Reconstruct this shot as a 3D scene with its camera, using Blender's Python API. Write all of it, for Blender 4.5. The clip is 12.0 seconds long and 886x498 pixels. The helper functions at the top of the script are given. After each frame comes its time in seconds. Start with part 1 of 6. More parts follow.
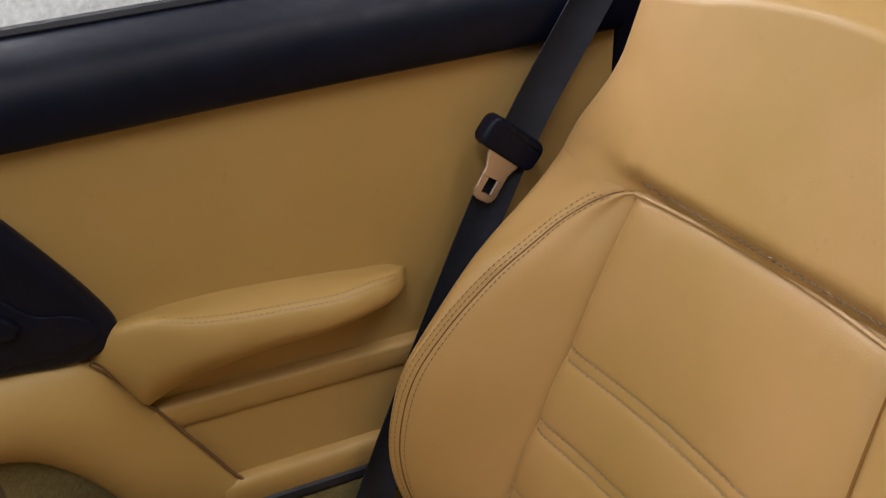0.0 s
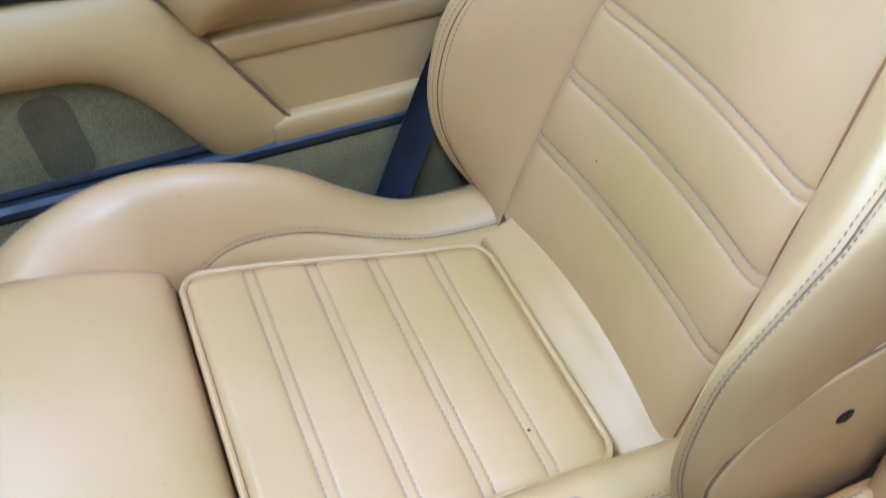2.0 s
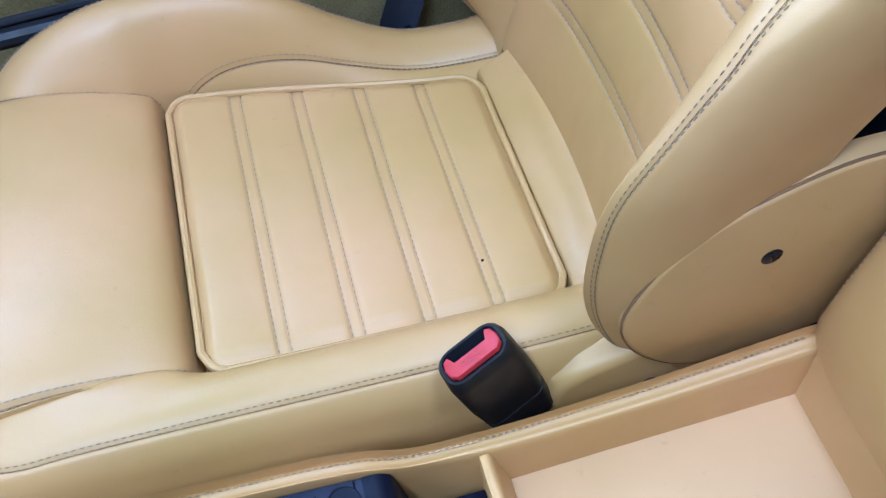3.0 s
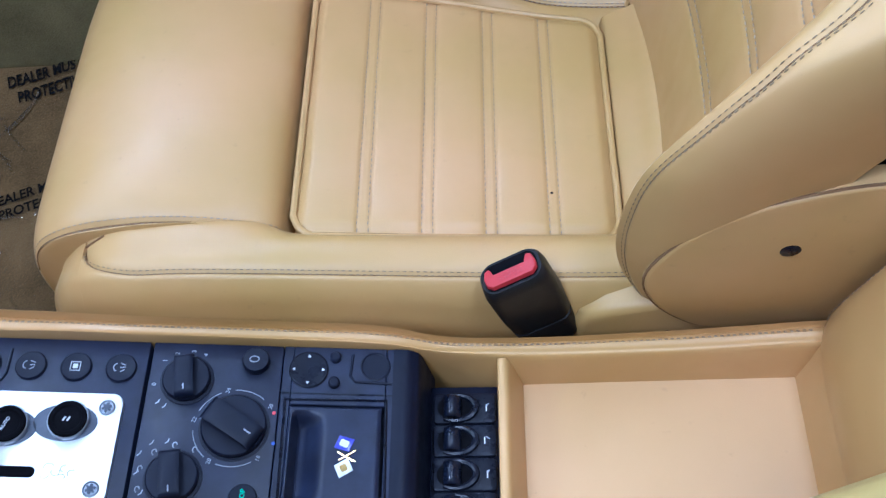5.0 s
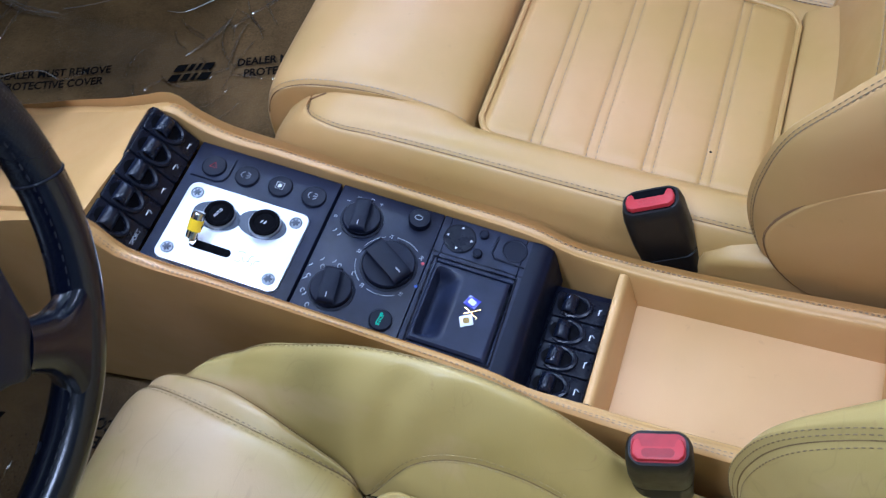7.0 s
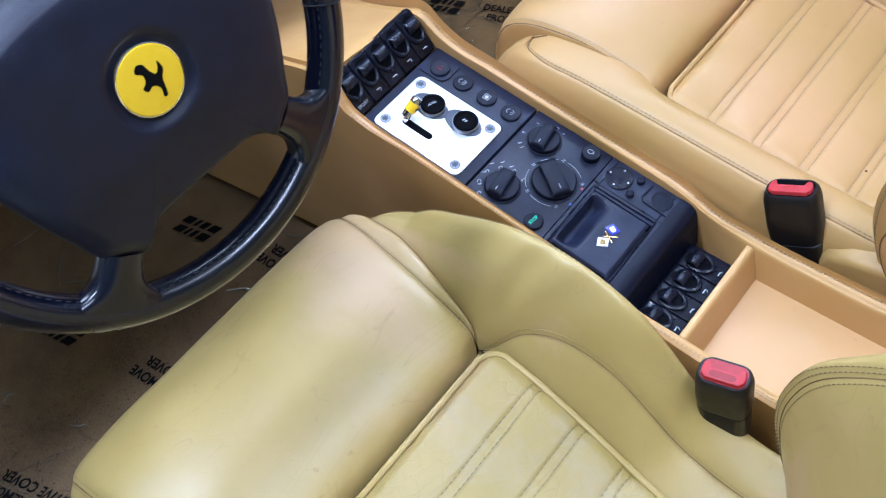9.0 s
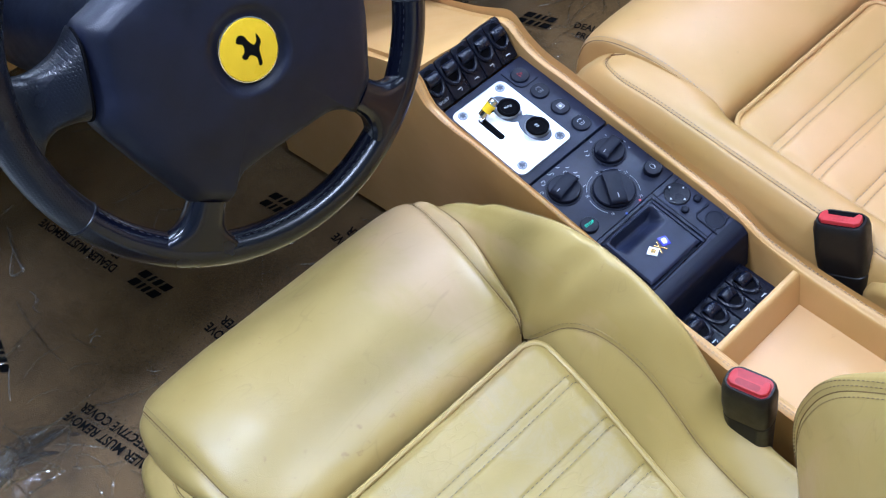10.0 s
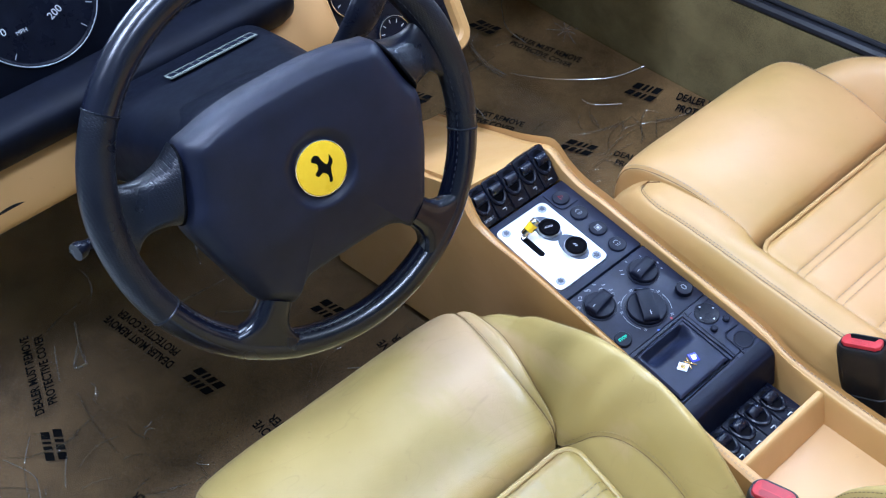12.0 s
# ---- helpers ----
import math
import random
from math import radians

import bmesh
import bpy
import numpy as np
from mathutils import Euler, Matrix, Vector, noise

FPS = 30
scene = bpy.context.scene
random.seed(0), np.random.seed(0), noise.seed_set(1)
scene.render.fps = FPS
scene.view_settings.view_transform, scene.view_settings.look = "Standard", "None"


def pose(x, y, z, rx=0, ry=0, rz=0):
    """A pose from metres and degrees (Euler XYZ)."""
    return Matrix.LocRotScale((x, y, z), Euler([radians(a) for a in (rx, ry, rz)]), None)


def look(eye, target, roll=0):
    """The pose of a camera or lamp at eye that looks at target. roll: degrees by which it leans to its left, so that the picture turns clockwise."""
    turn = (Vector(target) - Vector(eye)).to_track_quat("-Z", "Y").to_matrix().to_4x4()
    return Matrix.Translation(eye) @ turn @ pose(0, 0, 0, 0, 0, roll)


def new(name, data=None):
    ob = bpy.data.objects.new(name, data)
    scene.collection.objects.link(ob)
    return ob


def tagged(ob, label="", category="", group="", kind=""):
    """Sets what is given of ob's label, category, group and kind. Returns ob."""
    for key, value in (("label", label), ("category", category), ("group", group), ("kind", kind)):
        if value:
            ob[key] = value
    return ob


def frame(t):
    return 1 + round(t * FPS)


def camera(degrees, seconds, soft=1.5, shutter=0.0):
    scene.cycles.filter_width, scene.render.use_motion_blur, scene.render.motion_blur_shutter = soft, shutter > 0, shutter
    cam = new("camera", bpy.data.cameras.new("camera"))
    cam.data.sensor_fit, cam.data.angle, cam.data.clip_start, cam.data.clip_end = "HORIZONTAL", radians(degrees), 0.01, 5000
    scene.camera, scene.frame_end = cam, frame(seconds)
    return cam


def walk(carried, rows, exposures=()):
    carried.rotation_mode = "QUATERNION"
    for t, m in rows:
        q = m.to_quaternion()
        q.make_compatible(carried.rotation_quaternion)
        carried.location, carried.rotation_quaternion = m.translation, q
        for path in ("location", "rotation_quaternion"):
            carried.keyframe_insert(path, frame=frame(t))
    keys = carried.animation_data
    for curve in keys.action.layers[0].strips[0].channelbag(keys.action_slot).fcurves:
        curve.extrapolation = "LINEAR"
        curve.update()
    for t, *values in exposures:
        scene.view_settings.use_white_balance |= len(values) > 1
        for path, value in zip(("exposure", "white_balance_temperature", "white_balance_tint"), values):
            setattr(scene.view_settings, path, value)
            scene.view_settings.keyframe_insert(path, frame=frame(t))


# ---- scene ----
cam = camera(49.7, 12.0, soft=1.15, shutter=0.25)
PATH = [
    (0, (0.044, -0.092, 1.059), (0.821, 1.496, 0.123), -0.4),
    (0.5, (0.031, -0.1, 1.066), (0.74, 1.432, -0.008), -0.5),
    (1, (0.037, -0.116, 1.081), (0.662, 1.344, -0.134), -1.1),
    (1.5, (0.041, -0.134, 1.079), (0.617, 1.263, -0.232), -1.1),
    (2, (0.023, -0.164, 1.034), (0.562, 1.139, -0.384), -0.2),
    (2.5, (0.101, -0.206, 1.0), (0.421, 1.031, -0.538), -6.1),
    (4.5, (0.241, -0.276, 1.094), (0.173, 0.82, -0.577), -7.8),
    (5, (0.247, -0.296, 1.103), (0.091, 0.758, -0.59), -9.4),
    (5.5, (0.255, -0.315, 1.116), (0.008, 0.696, -0.592), -10.9),
    (6, (0.26, -0.345, 1.136), (-0.067, 0.639, -0.574), -11.3),
    (6.5, (0.268, -0.381, 1.162), (-0.135, 0.577, -0.546), -10.7),
    (7, (0.305, -0.433, 1.176), (-0.217, 0.522, -0.502), -11.5),
    (9, (0.438, -0.584, 1.267), (-0.428, 0.187, -0.363), -11.0),
    (9.5, (0.475, -0.605, 1.29), (-0.469, 0.108, -0.323), -10.9),
    (10, (0.513, -0.614, 1.307), (-0.498, 0.06, -0.282), -11.1),
    (10.5, (0.544, -0.626, 1.323), (-0.522, 0.055, -0.227), -10.9),
    (11, (0.564, -0.629, 1.344), (-0.556, 0.08, -0.154), -10.7),
    (11.5, (0.568, -0.638, 1.357), (-0.601, 0.099, -0.089), -10.3),
    (12, (0.56, -0.655, 1.366), (-0.631, 0.095, -0.055), -10.0),
]
EXPO = [
    (0.0, -0.91, 6450, 17), (0.5, -0.25, 4950, 16), (1.0, -0.20, 4180, 13), (1.5, 0.15, 3980, 11), (2.0, 0.17, 3960, 11), (2.7, 0.12, 4080, 12),
    (4.3, 0.05, 4170, 12), (5.0, -0.07, 4330, 14), (5.5, -0.40, 4410, 16), (6.0, -0.42, 4490, 17), (6.5, -0.41, 4540, 16), (7.0, -0.14, 4540, 16), (9.0, 0.18, 4720, 17), (10.0, 0.20, 4720, 16), (12.0, 0.32, 4640, 15),
]
walk(cam, [(t, look(eye, target, roll)) for t, eye, target, roll in PATH], EXPO)

# ---------------------------------------------------------------- light
world = bpy.data.worlds.new("world")
scene.world = world
world.use_nodes = True
world.node_tree.nodes["Background"].inputs[0].default_value = (0.9, 0.95, 1.0, 1)
world.node_tree.nodes["Background"].inputs[1].default_value = 0.07

# ceiling fixtures, unseen, mostly added fill: x, y, length along y, power, colour
LIGHTS = [
    (-1.0, 1.05, 1.25, 0.62, 23, (1.0, 0.97, 0.93)),
    (1.1, 1.0, 1.3, 0.3, 9, (1.0, 0.93, 0.86)),
    (-2.0, -0.15, 1.3, 0.3, 36, (0.98, 1.0, 0.95)),
    (0.9, -0.25, 1.3, 0.3, 29, (1.0, 0.98, 0.95)),
    # added to brighten the hall wall behind the side window
    (-0.6, 3.4, 1.3, 0.3, 88, (0.95, 0.98, 1.0)),
    # added as fill for the driver's floor and seat
    (-0.5, -0.95, 1.3, 0.3, 50, (1.0, 0.97, 0.93)),
]
CEIL = 2.75
for lx, ly, ll, lw, power, col in LIGHTS:
    lamp = bpy.data.lights.new("unseen_ceiling_lamp", "AREA")
    lamp.shape, lamp.size, lamp.size_y, lamp.energy, lamp.color = "RECTANGLE", lw, ll, power, col
    ob = new("unseen_ceiling_lamp", lamp)
    ob.matrix_world = pose(lx, ly, CEIL - 0.075)


# fill for the backrests, set in an added hall window out of view
WIN_Y, WIN_Z, WIN_W, WIN_H = 0.4, 1.65, 3.4, 1.5
front_fill = bpy.data.lights.new("front_window_fill", "AREA")
front_fill.shape, front_fill.size, front_fill.size_y, front_fill.energy, front_fill.color = "RECTANGLE", WIN_W - 0.1, WIN_H - 0.1, 150, (1.0, 0.96, 0.92)
new("front_window_fill", front_fill).matrix_world = pose(-4.46, WIN_Y, WIN_Z, 90, 0, -90)


# ---------------------------------------------------------------- materials
def shader(name, base=(0.5, 0.5, 0.5), rough=0.5, metal=0.0, spec=0.5):
    m = bpy.data.materials.new(name)
    m.use_nodes = True
    b = m.node_tree.nodes["Principled BSDF"]
    b.inputs["Base Color"].default_value = (*base, 1)
    b.inputs["Roughness"].default_value = rough
    b.inputs["Metallic"].default_value = metal
    b.inputs["Specular IOR Level"].default_value = spec
    return m, m.node_tree.nodes, m.node_tree.links, b


def ramp(nodes, stops):
    r = nodes.new("ShaderNodeValToRGB")
    while len(r.color_ramp.elements) < len(stops):
        r.color_ramp.elements.new(0.5)
    for e, (p, c) in zip(r.color_ramp.elements, stops):
        e.position, e.color = p, (*c, 1) if len(c) == 3 else c
    return r


def noise_node(nodes, links, coord, scale, detail=3.0, rough=0.5, distort=0.0):
    n = nodes.new("ShaderNodeTexNoise")
    n.inputs["Scale"].default_value, n.inputs["Detail"].default_value = scale, detail
    n.inputs["Roughness"].default_value, n.inputs["Distortion"].default_value = rough, distort
    links.new(coord, n.inputs["Vector"])
    return n


def leather(name, light, dark, rough=0.42, wear=0.0, grain=0.12, stain=(0.25, 0.16, 0.06), pebble=900, lump=0.35, scuff=0.0, crease=1.0):
    """Grained hide: slow colour drift, fine pebble relief, and creases and scuffs where it is worn."""
    m, nodes, links, b = shader(name, light, rough)
    co = nodes.new("ShaderNodeTexCoord").outputs["Object"]
    big = noise_node(nodes, links, co, 4.2, 4, 0.5)
    r = ramp(nodes, [(0.32, dark), (0.66, light)])
    links.new(big.outputs["Fac"], r.inputs[0])
    spots = noise_node(nodes, links, co, 60, 5, 0.7)
    r2 = ramp(nodes, [(0.30, (1, 1, 1)), (0.36, (0, 0, 0))])
    links.new(spots.outputs["Fac"], r2.inputs[0])
    mix = nodes.new("ShaderNodeMix")
    mix.data_type = "RGBA"
    mul = nodes.new("ShaderNodeMath")
    mul.operation = "MULTIPLY"
    mul.inputs[1].default_value = 0.18 + 0.3 * wear
    links.new(r2.outputs[0], mul.inputs[0])
    links.new(mul.outputs[0], mix.inputs[0])
    links.new(r.outputs[0], mix.inputs[6])
    mix.inputs[7].default_value = (*stain, 1)
    links.new(mix.outputs[2], b.inputs["Base Color"])
    if wear:
        fade = nodes.new("ShaderNodeMix")
        fade.data_type = "RGBA"
        fr = ramp(nodes, [(0.50, (0, 0, 0)), (0.72, (0.75, 0.75, 0.75))])
        place = nodes.new("ShaderNodeSeparateXYZ")
        links.new(co, place.inputs[0])
        side = nodes.new("ShaderNodeMapRange")
        side.inputs["From Min"].default_value, side.inputs["From Max"].default_value = -0.50, -0.19
        side.inputs["To Min"].default_value, side.inputs["To Max"].default_value = -0.10, 0.17
        links.new(place.outputs["Y"], side.inputs[0])
        front = nodes.new("ShaderNodeMapRange")
        front.inputs["From Min"].default_value, front.inputs["From Max"].default_value = 0.04, -0.08
        front.inputs["To Min"].default_value, front.inputs["To Max"].default_value = -0.14, 0.0
        links.new(place.outputs["X"], front.inputs[0])
        beyond = nodes.new("ShaderNodeMapRange")
        beyond.inputs["From Min"].default_value, beyond.inputs["From Max"].default_value = -0.170, -0.150
        beyond.inputs["To Min"].default_value, beyond.inputs["To Max"].default_value = 0.0, -0.32
        links.new(place.outputs["Y"], beyond.inputs[0])
        both_y = nodes.new("ShaderNodeMath")
        links.new(side.outputs[0], both_y.inputs[0])
        links.new(beyond.outputs[0], both_y.inputs[1])
        lean = nodes.new("ShaderNodeMath")
        links.new(both_y.outputs[0], lean.inputs[0])
        links.new(front.outputs[0], lean.inputs[1])
        worn_at = nodes.new("ShaderNodeMath")
        links.new(noise_node(nodes, links, co, 4.5, 5, 0.6, 0.6).outputs["Fac"], worn_at.inputs[0])
        links.new(lean.outputs[0], worn_at.inputs[1])
        links.new(worn_at.outputs[0], fr.inputs[0])
        links.new(fr.outputs[0], fade.inputs[0])
        links.new(mix.outputs[2], fade.inputs[6])
        fade.inputs[7].default_value = (0.50, 0.345, 0.185, 1)
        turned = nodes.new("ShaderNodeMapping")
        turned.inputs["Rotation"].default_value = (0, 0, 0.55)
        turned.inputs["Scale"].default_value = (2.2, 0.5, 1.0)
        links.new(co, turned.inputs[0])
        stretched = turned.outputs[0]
        # dark brown lines coloured in along the creases
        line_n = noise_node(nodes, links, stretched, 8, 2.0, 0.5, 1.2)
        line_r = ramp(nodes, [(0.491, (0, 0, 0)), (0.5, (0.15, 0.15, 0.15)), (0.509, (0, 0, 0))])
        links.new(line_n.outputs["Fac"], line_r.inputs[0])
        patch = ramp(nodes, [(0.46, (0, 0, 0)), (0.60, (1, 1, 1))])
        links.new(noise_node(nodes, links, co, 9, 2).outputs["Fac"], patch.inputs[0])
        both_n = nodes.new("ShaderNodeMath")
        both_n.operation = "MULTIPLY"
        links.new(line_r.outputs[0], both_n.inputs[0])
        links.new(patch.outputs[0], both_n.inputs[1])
        crease_tone = nodes.new("ShaderNodeMix")
        crease_tone.data_type = "RGBA"
        links.new(both_n.outputs[0], crease_tone.inputs[0])
        links.new(fade.outputs[2], crease_tone.inputs[6])
        crease_tone.inputs[7].default_value = (0.16, 0.105, 0.04, 1)
        links.new(crease_tone.outputs[2], b.inputs["Base Color"])
        if scuff:
            # grey rubbed patches broken up by fine streaks
            rub = ramp(nodes, [(0.50, (0, 0, 0)), (0.68, (scuff, scuff, scuff))])
            links.new(noise_node(nodes, links, co, 13, 6, 0.75, 0.8).outputs["Fac"], rub.inputs[0])
            grey = nodes.new("ShaderNodeMix")
            grey.data_type = "RGBA"
            links.new(rub.outputs[0], grey.inputs[0])
            links.new(crease_tone.outputs[2], grey.inputs[6])
            grey.inputs[7].default_value = (0.35, 0.285, 0.165, 1)
            links.new(grey.outputs[2], b.inputs["Base Color"])
    rr = ramp(nodes, [(0.3, (rough - 0.07,) * 3), (0.7, (rough + 0.08,) * 3)])
    links.new(noise_node(nodes, links, co, 14, 4).outputs["Fac"], rr.inputs[0])
    links.new(rr.outputs[0], b.inputs["Roughness"])
    vor = nodes.new("ShaderNodeTexVoronoi")
    vor.feature = "F1"
    vor.inputs["Scale"].default_value = pebble
    links.new(co, vor.inputs["Vector"])
    bump = nodes.new("ShaderNodeBump")
    bump.inputs["Strength"].default_value, bump.inputs["Distance"].default_value = grain, 0.0006
    links.new(vor.outputs["Distance"], bump.inputs["Height"])
    soft = nodes.new("ShaderNodeBump")
    soft.inputs["Strength"].default_value, soft.inputs["Distance"].default_value = lump, 0.006
    links.new(noise_node(nodes, links, co, 16, 2).outputs["Fac"], soft.inputs["Height"])
    links.new(bump.outputs[0], soft.inputs["Normal"])
    last = soft
    if wear:
        lines = noise_node(nodes, links, stretched, 8, 2.0, 0.5, 1.2)
        cr = ramp(nodes, [(0.470, (1, 1, 1)), (0.497, (0.35, 0.35, 0.35)), (0.5, (0, 0, 0)), (0.503, (0.35, 0.35, 0.35)), (0.530, (1, 1, 1))])
        links.new(lines.outputs["Fac"], cr.inputs[0])
        bent = noise_node(nodes, links, co, 11, 3, 0.6)
        shift = nodes.new("ShaderNodeMix")
        shift.data_type = "RGBA"
        shift.inputs[0].default_value = 0.10
        links.new(stretched, shift.inputs[6])
        links.new(bent.outputs["Color"], shift.inputs[7])
        lines2 = nodes.new("ShaderNodeTexVoronoi")
        lines2.feature = "DISTANCE_TO_EDGE"
        lines2.inputs["Scale"].default_value = 42
        links.new(shift.outputs[2], lines2.inputs["Vector"])
        cr2 = ramp(nodes, [(0.0, (0.25, 0.25, 0.25)), (0.03, (0.72, 0.72, 0.72)), (0.12, (1, 1, 1))])
        links.new(lines2.outputs["Distance"], cr2.inputs[0])
        both = nodes.new("ShaderNodeMath")
        both.operation = "MULTIPLY"
        if crease <= 1:
            links.new(cr.outputs[0], both.inputs[0])
        else:
            both.inputs[0].default_value = 1.0
        links.new(cr2.outputs[0], both.inputs[1])
        where = ramp(nodes, [(0.44, (0.15, 0.15, 0.15)), (0.60, (1, 1, 1))])
        links.new(noise_node(nodes, links, co, 9, 2).outputs["Fac"], where.inputs[0])
        cb = nodes.new("ShaderNodeBump")
        cb.inputs["Distance"].default_value = 0.0003 * wear * crease
        sm = nodes.new("ShaderNodeMath")
        sm.operation = "MULTIPLY"
        sm.inputs[1].default_value = 0.34 if crease <= 1 else 0.26
        links.new(where.outputs[0], sm.inputs[0])
        links.new(sm.outputs[0], cb.inputs["Strength"])
        links.new(both.outputs[0], cb.inputs["Height"])
        links.new(last.outputs[0], cb.inputs["Normal"])
        last = cb
    links.new(last.outputs[0], b.inputs["Normal"])
    return m


def plastic(name, base, rough=0.4, grain=0.1, scale=700, vary=0.25, spec=0.5):
    m, nodes, links, b = shader(name, base, rough, 0, spec)
    co = nodes.new("ShaderNodeTexCoord").outputs["Object"]
    r = ramp(nodes, [(0.3, tuple(c * (1 - vary) for c in base)), (0.7, tuple(min(1, c * (1 + vary)) for c in base))])
    links.new(noise_node(nodes, links, co, 30, 5, 0.65).outputs["Fac"], r.inputs[0])
    links.new(r.outputs[0], b.inputs["Base Color"])
    rr = ramp(nodes, [(0.35, (max(0.05, rough - 0.08),) * 3), (0.7, (min(1, rough + 0.1),) * 3)])
    links.new(noise_node(nodes, links, co, 45, 6, 0.7).outputs["Fac"], rr.inputs[0])
    links.new(rr.outputs[0], b.inputs["Roughness"])
    bump = nodes.new("ShaderNodeBump")
    bump.inputs["Strength"].default_value, bump.inputs["Distance"].default_value = grain, 0.0005
    links.new(noise_node(nodes, links, co, scale, 2).outputs["Fac"], bump.inputs["Height"])
    links.new(bump.outputs[0], b.inputs["Normal"])
    return m


def carpet(name, light, dark):
    m, nodes, links, b = shader(name, light, 0.95, 0, 0.1)
    co = nodes.new("ShaderNodeTexCoord").outputs["Object"]
    n1 = noise_node(nodes, links, co, 9, 4, 0.6)
    n2 = noise_node(nodes, links, co, 420, 2, 0.6)
    add = nodes.new("ShaderNodeMath")
    add.operation = "MULTIPLY_ADD"
    links.new(n2.outputs["Fac"], add.inputs[0])
    add.inputs[1].default_value = 0.7
    links.new(n1.outputs["Fac"], add.inputs[2])
    r = ramp(nodes, [(0.55, dark), (1.1, light)])
    links.new(add.outputs[0], r.inputs[0])
    links.new(r.outputs[0], b.inputs["Base Color"])
    bump = nodes.new("ShaderNodeBump")
    bump.inputs["Strength"].default_value, bump.inputs["Distance"].default_value = 0.8, 0.002
    links.new(n2.outputs["Fac"], bump.inputs["Height"])
    links.new(bump.outputs[0], b.inputs["Normal"])
    return m


TAN = leather("tan_leather", (0.54, 0.318, 0.118), (0.45, 0.272, 0.078))
# tan-to-olive drift put into the hide for mixed warm and cool light
SEAT = leather("seat_leather", (0.485, 0.290, 0.113), (0.395, 0.252, 0.073))
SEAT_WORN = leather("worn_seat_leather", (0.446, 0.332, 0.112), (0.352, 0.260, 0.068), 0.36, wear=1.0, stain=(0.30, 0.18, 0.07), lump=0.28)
# the insert's hide: more creased, and a darker tone than the bolsters
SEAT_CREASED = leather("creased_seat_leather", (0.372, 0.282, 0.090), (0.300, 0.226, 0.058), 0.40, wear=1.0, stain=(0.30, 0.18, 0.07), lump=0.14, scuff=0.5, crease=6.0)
# paler tan copy: the tray's reflected light is put into its colour
TAN_SHEEN = leather("tan_leather_sheen", (0.56, 0.343, 0.148), (0.49, 0.300, 0.112), 0.36, lump=0.05)
DOORSKIN = leather("door_leather", (0.46, 0.292, 0.100), (0.405, 0.258, 0.078), 0.5)
BLACK = plastic("black_plastic", (0.0034, 0.0049, 0.0138), 0.45, spec=0.20)
PANEL = plastic("panel_plastic", (0.0100, 0.0130, 0.0300), 0.42, vary=0.45, spec=0.34)
DASH = plastic("dash_vinyl", (0.0022, 0.0032, 0.0085), 0.58, grain=0.3, spec=0.15)
SATIN = plastic("satin_black", (0.005, 0.006, 0.012), 0.30, grain=0.03, spec=0.24)
GLOSS = plastic("gloss_black", (0.005, 0.007, 0.016), 0.30, grain=0.02, spec=0.4)
VOID = plastic("dark_recess", (0.003, 0.003, 0.004), 0.9, spec=0.05)
RIMHIDE = leather("black_leather", (0.0040, 0.0053, 0.0160), (0.003, 0.004, 0.008), 0.22, grain=0.05, stain=(0.02, 0.02, 0.03), lump=0.10)
coat = RIMHIDE.node_tree.nodes["Principled BSDF"].inputs
coat["Coat Weight"].default_value, coat["Coat Roughness"].default_value = 0.30, 0.20
RIMHIDE.node_tree.nodes["Principled BSDF"].inputs["Specular IOR Level"].default_value = 0.45
DIMPLED = leather("dimpled_leather", (0.0055, 0.0068, 0.014), (0.004, 0.005, 0.010), 0.30, grain=0.2, stain=(0.02, 0.02, 0.03))


def perforate(m):
    """Adds a regular grid of small dimples across the wheel's plane."""
    nodes, links = m.node_tree.nodes, m.node_tree.links
    b = nodes["Principled BSDF"]
    old = b.inputs["Normal"].links[0].from_socket
    sep, com, vo = nodes.new("ShaderNodeSeparateXYZ"), nodes.new("ShaderNodeCombineXYZ"), nodes.new("ShaderNodeTexVoronoi")
    links.new(nodes.new("ShaderNodeTexCoord").outputs["Object"], sep.inputs[0])
    links.new(sep.outputs[1], com.inputs[0])
    links.new(sep.outputs[2], com.inputs[1])
    vo.voronoi_dimensions = "2D"
    vo.inputs["Scale"].default_value, vo.inputs["Randomness"].default_value = 400, 0.0
    links.new(com.outputs[0], vo.inputs["Vector"])
    r = ramp(nodes, [(0.16, (0, 0, 0)), (0.30, (1, 1, 1))])
    links.new(vo.outputs["Distance"], r.inputs[0])
    bp_ = nodes.new("ShaderNodeBump")
    bp_.inputs["Strength"].default_value, bp_.inputs["Distance"].default_value = 0.3, 0.0006
    links.new(r.outputs[0], bp_.inputs["Height"])
    links.new(old, bp_.inputs["Normal"])
    links.new(bp_.outputs[0], b.inputs["Normal"])


perforate(DIMPLED)
PAD = plastic("airbag_vinyl", (0.0062, 0.0080, 0.0215), 0.46, grain=0.3, scale=900, spec=0.38)
RED = plastic("red_plastic", (0.36, 0.018, 0.022), 0.5, vary=0.15)
SHADED_RED = plastic("shaded_red_plastic", (0.20, 0.010, 0.013), 0.5, vary=0.3)
RED_DARKER = plastic("darker_red", (0.30, 0.015, 0.02), 0.45)
BUCKLE = plastic("buckle_black", (0.006, 0.006, 0.0065), 0.42, grain=0.2, spec=0.35)
WEB = plastic("belt_webbing", (0.012, 0.015, 0.026), 0.75, grain=0.6, scale=1200)
THREAD = plastic("thread", (0.29, 0.235, 0.165), 0.8)
THREAD_PALE = plastic("pale_thread", (0.28, 0.195, 0.11), 0.8)
THREAD_DARK = plastic("dark_thread", (0.215, 0.155, 0.078), 0.8)
THREAD_RIB = plastic("rib_thread", (0.24, 0.185, 0.12), 0.8)
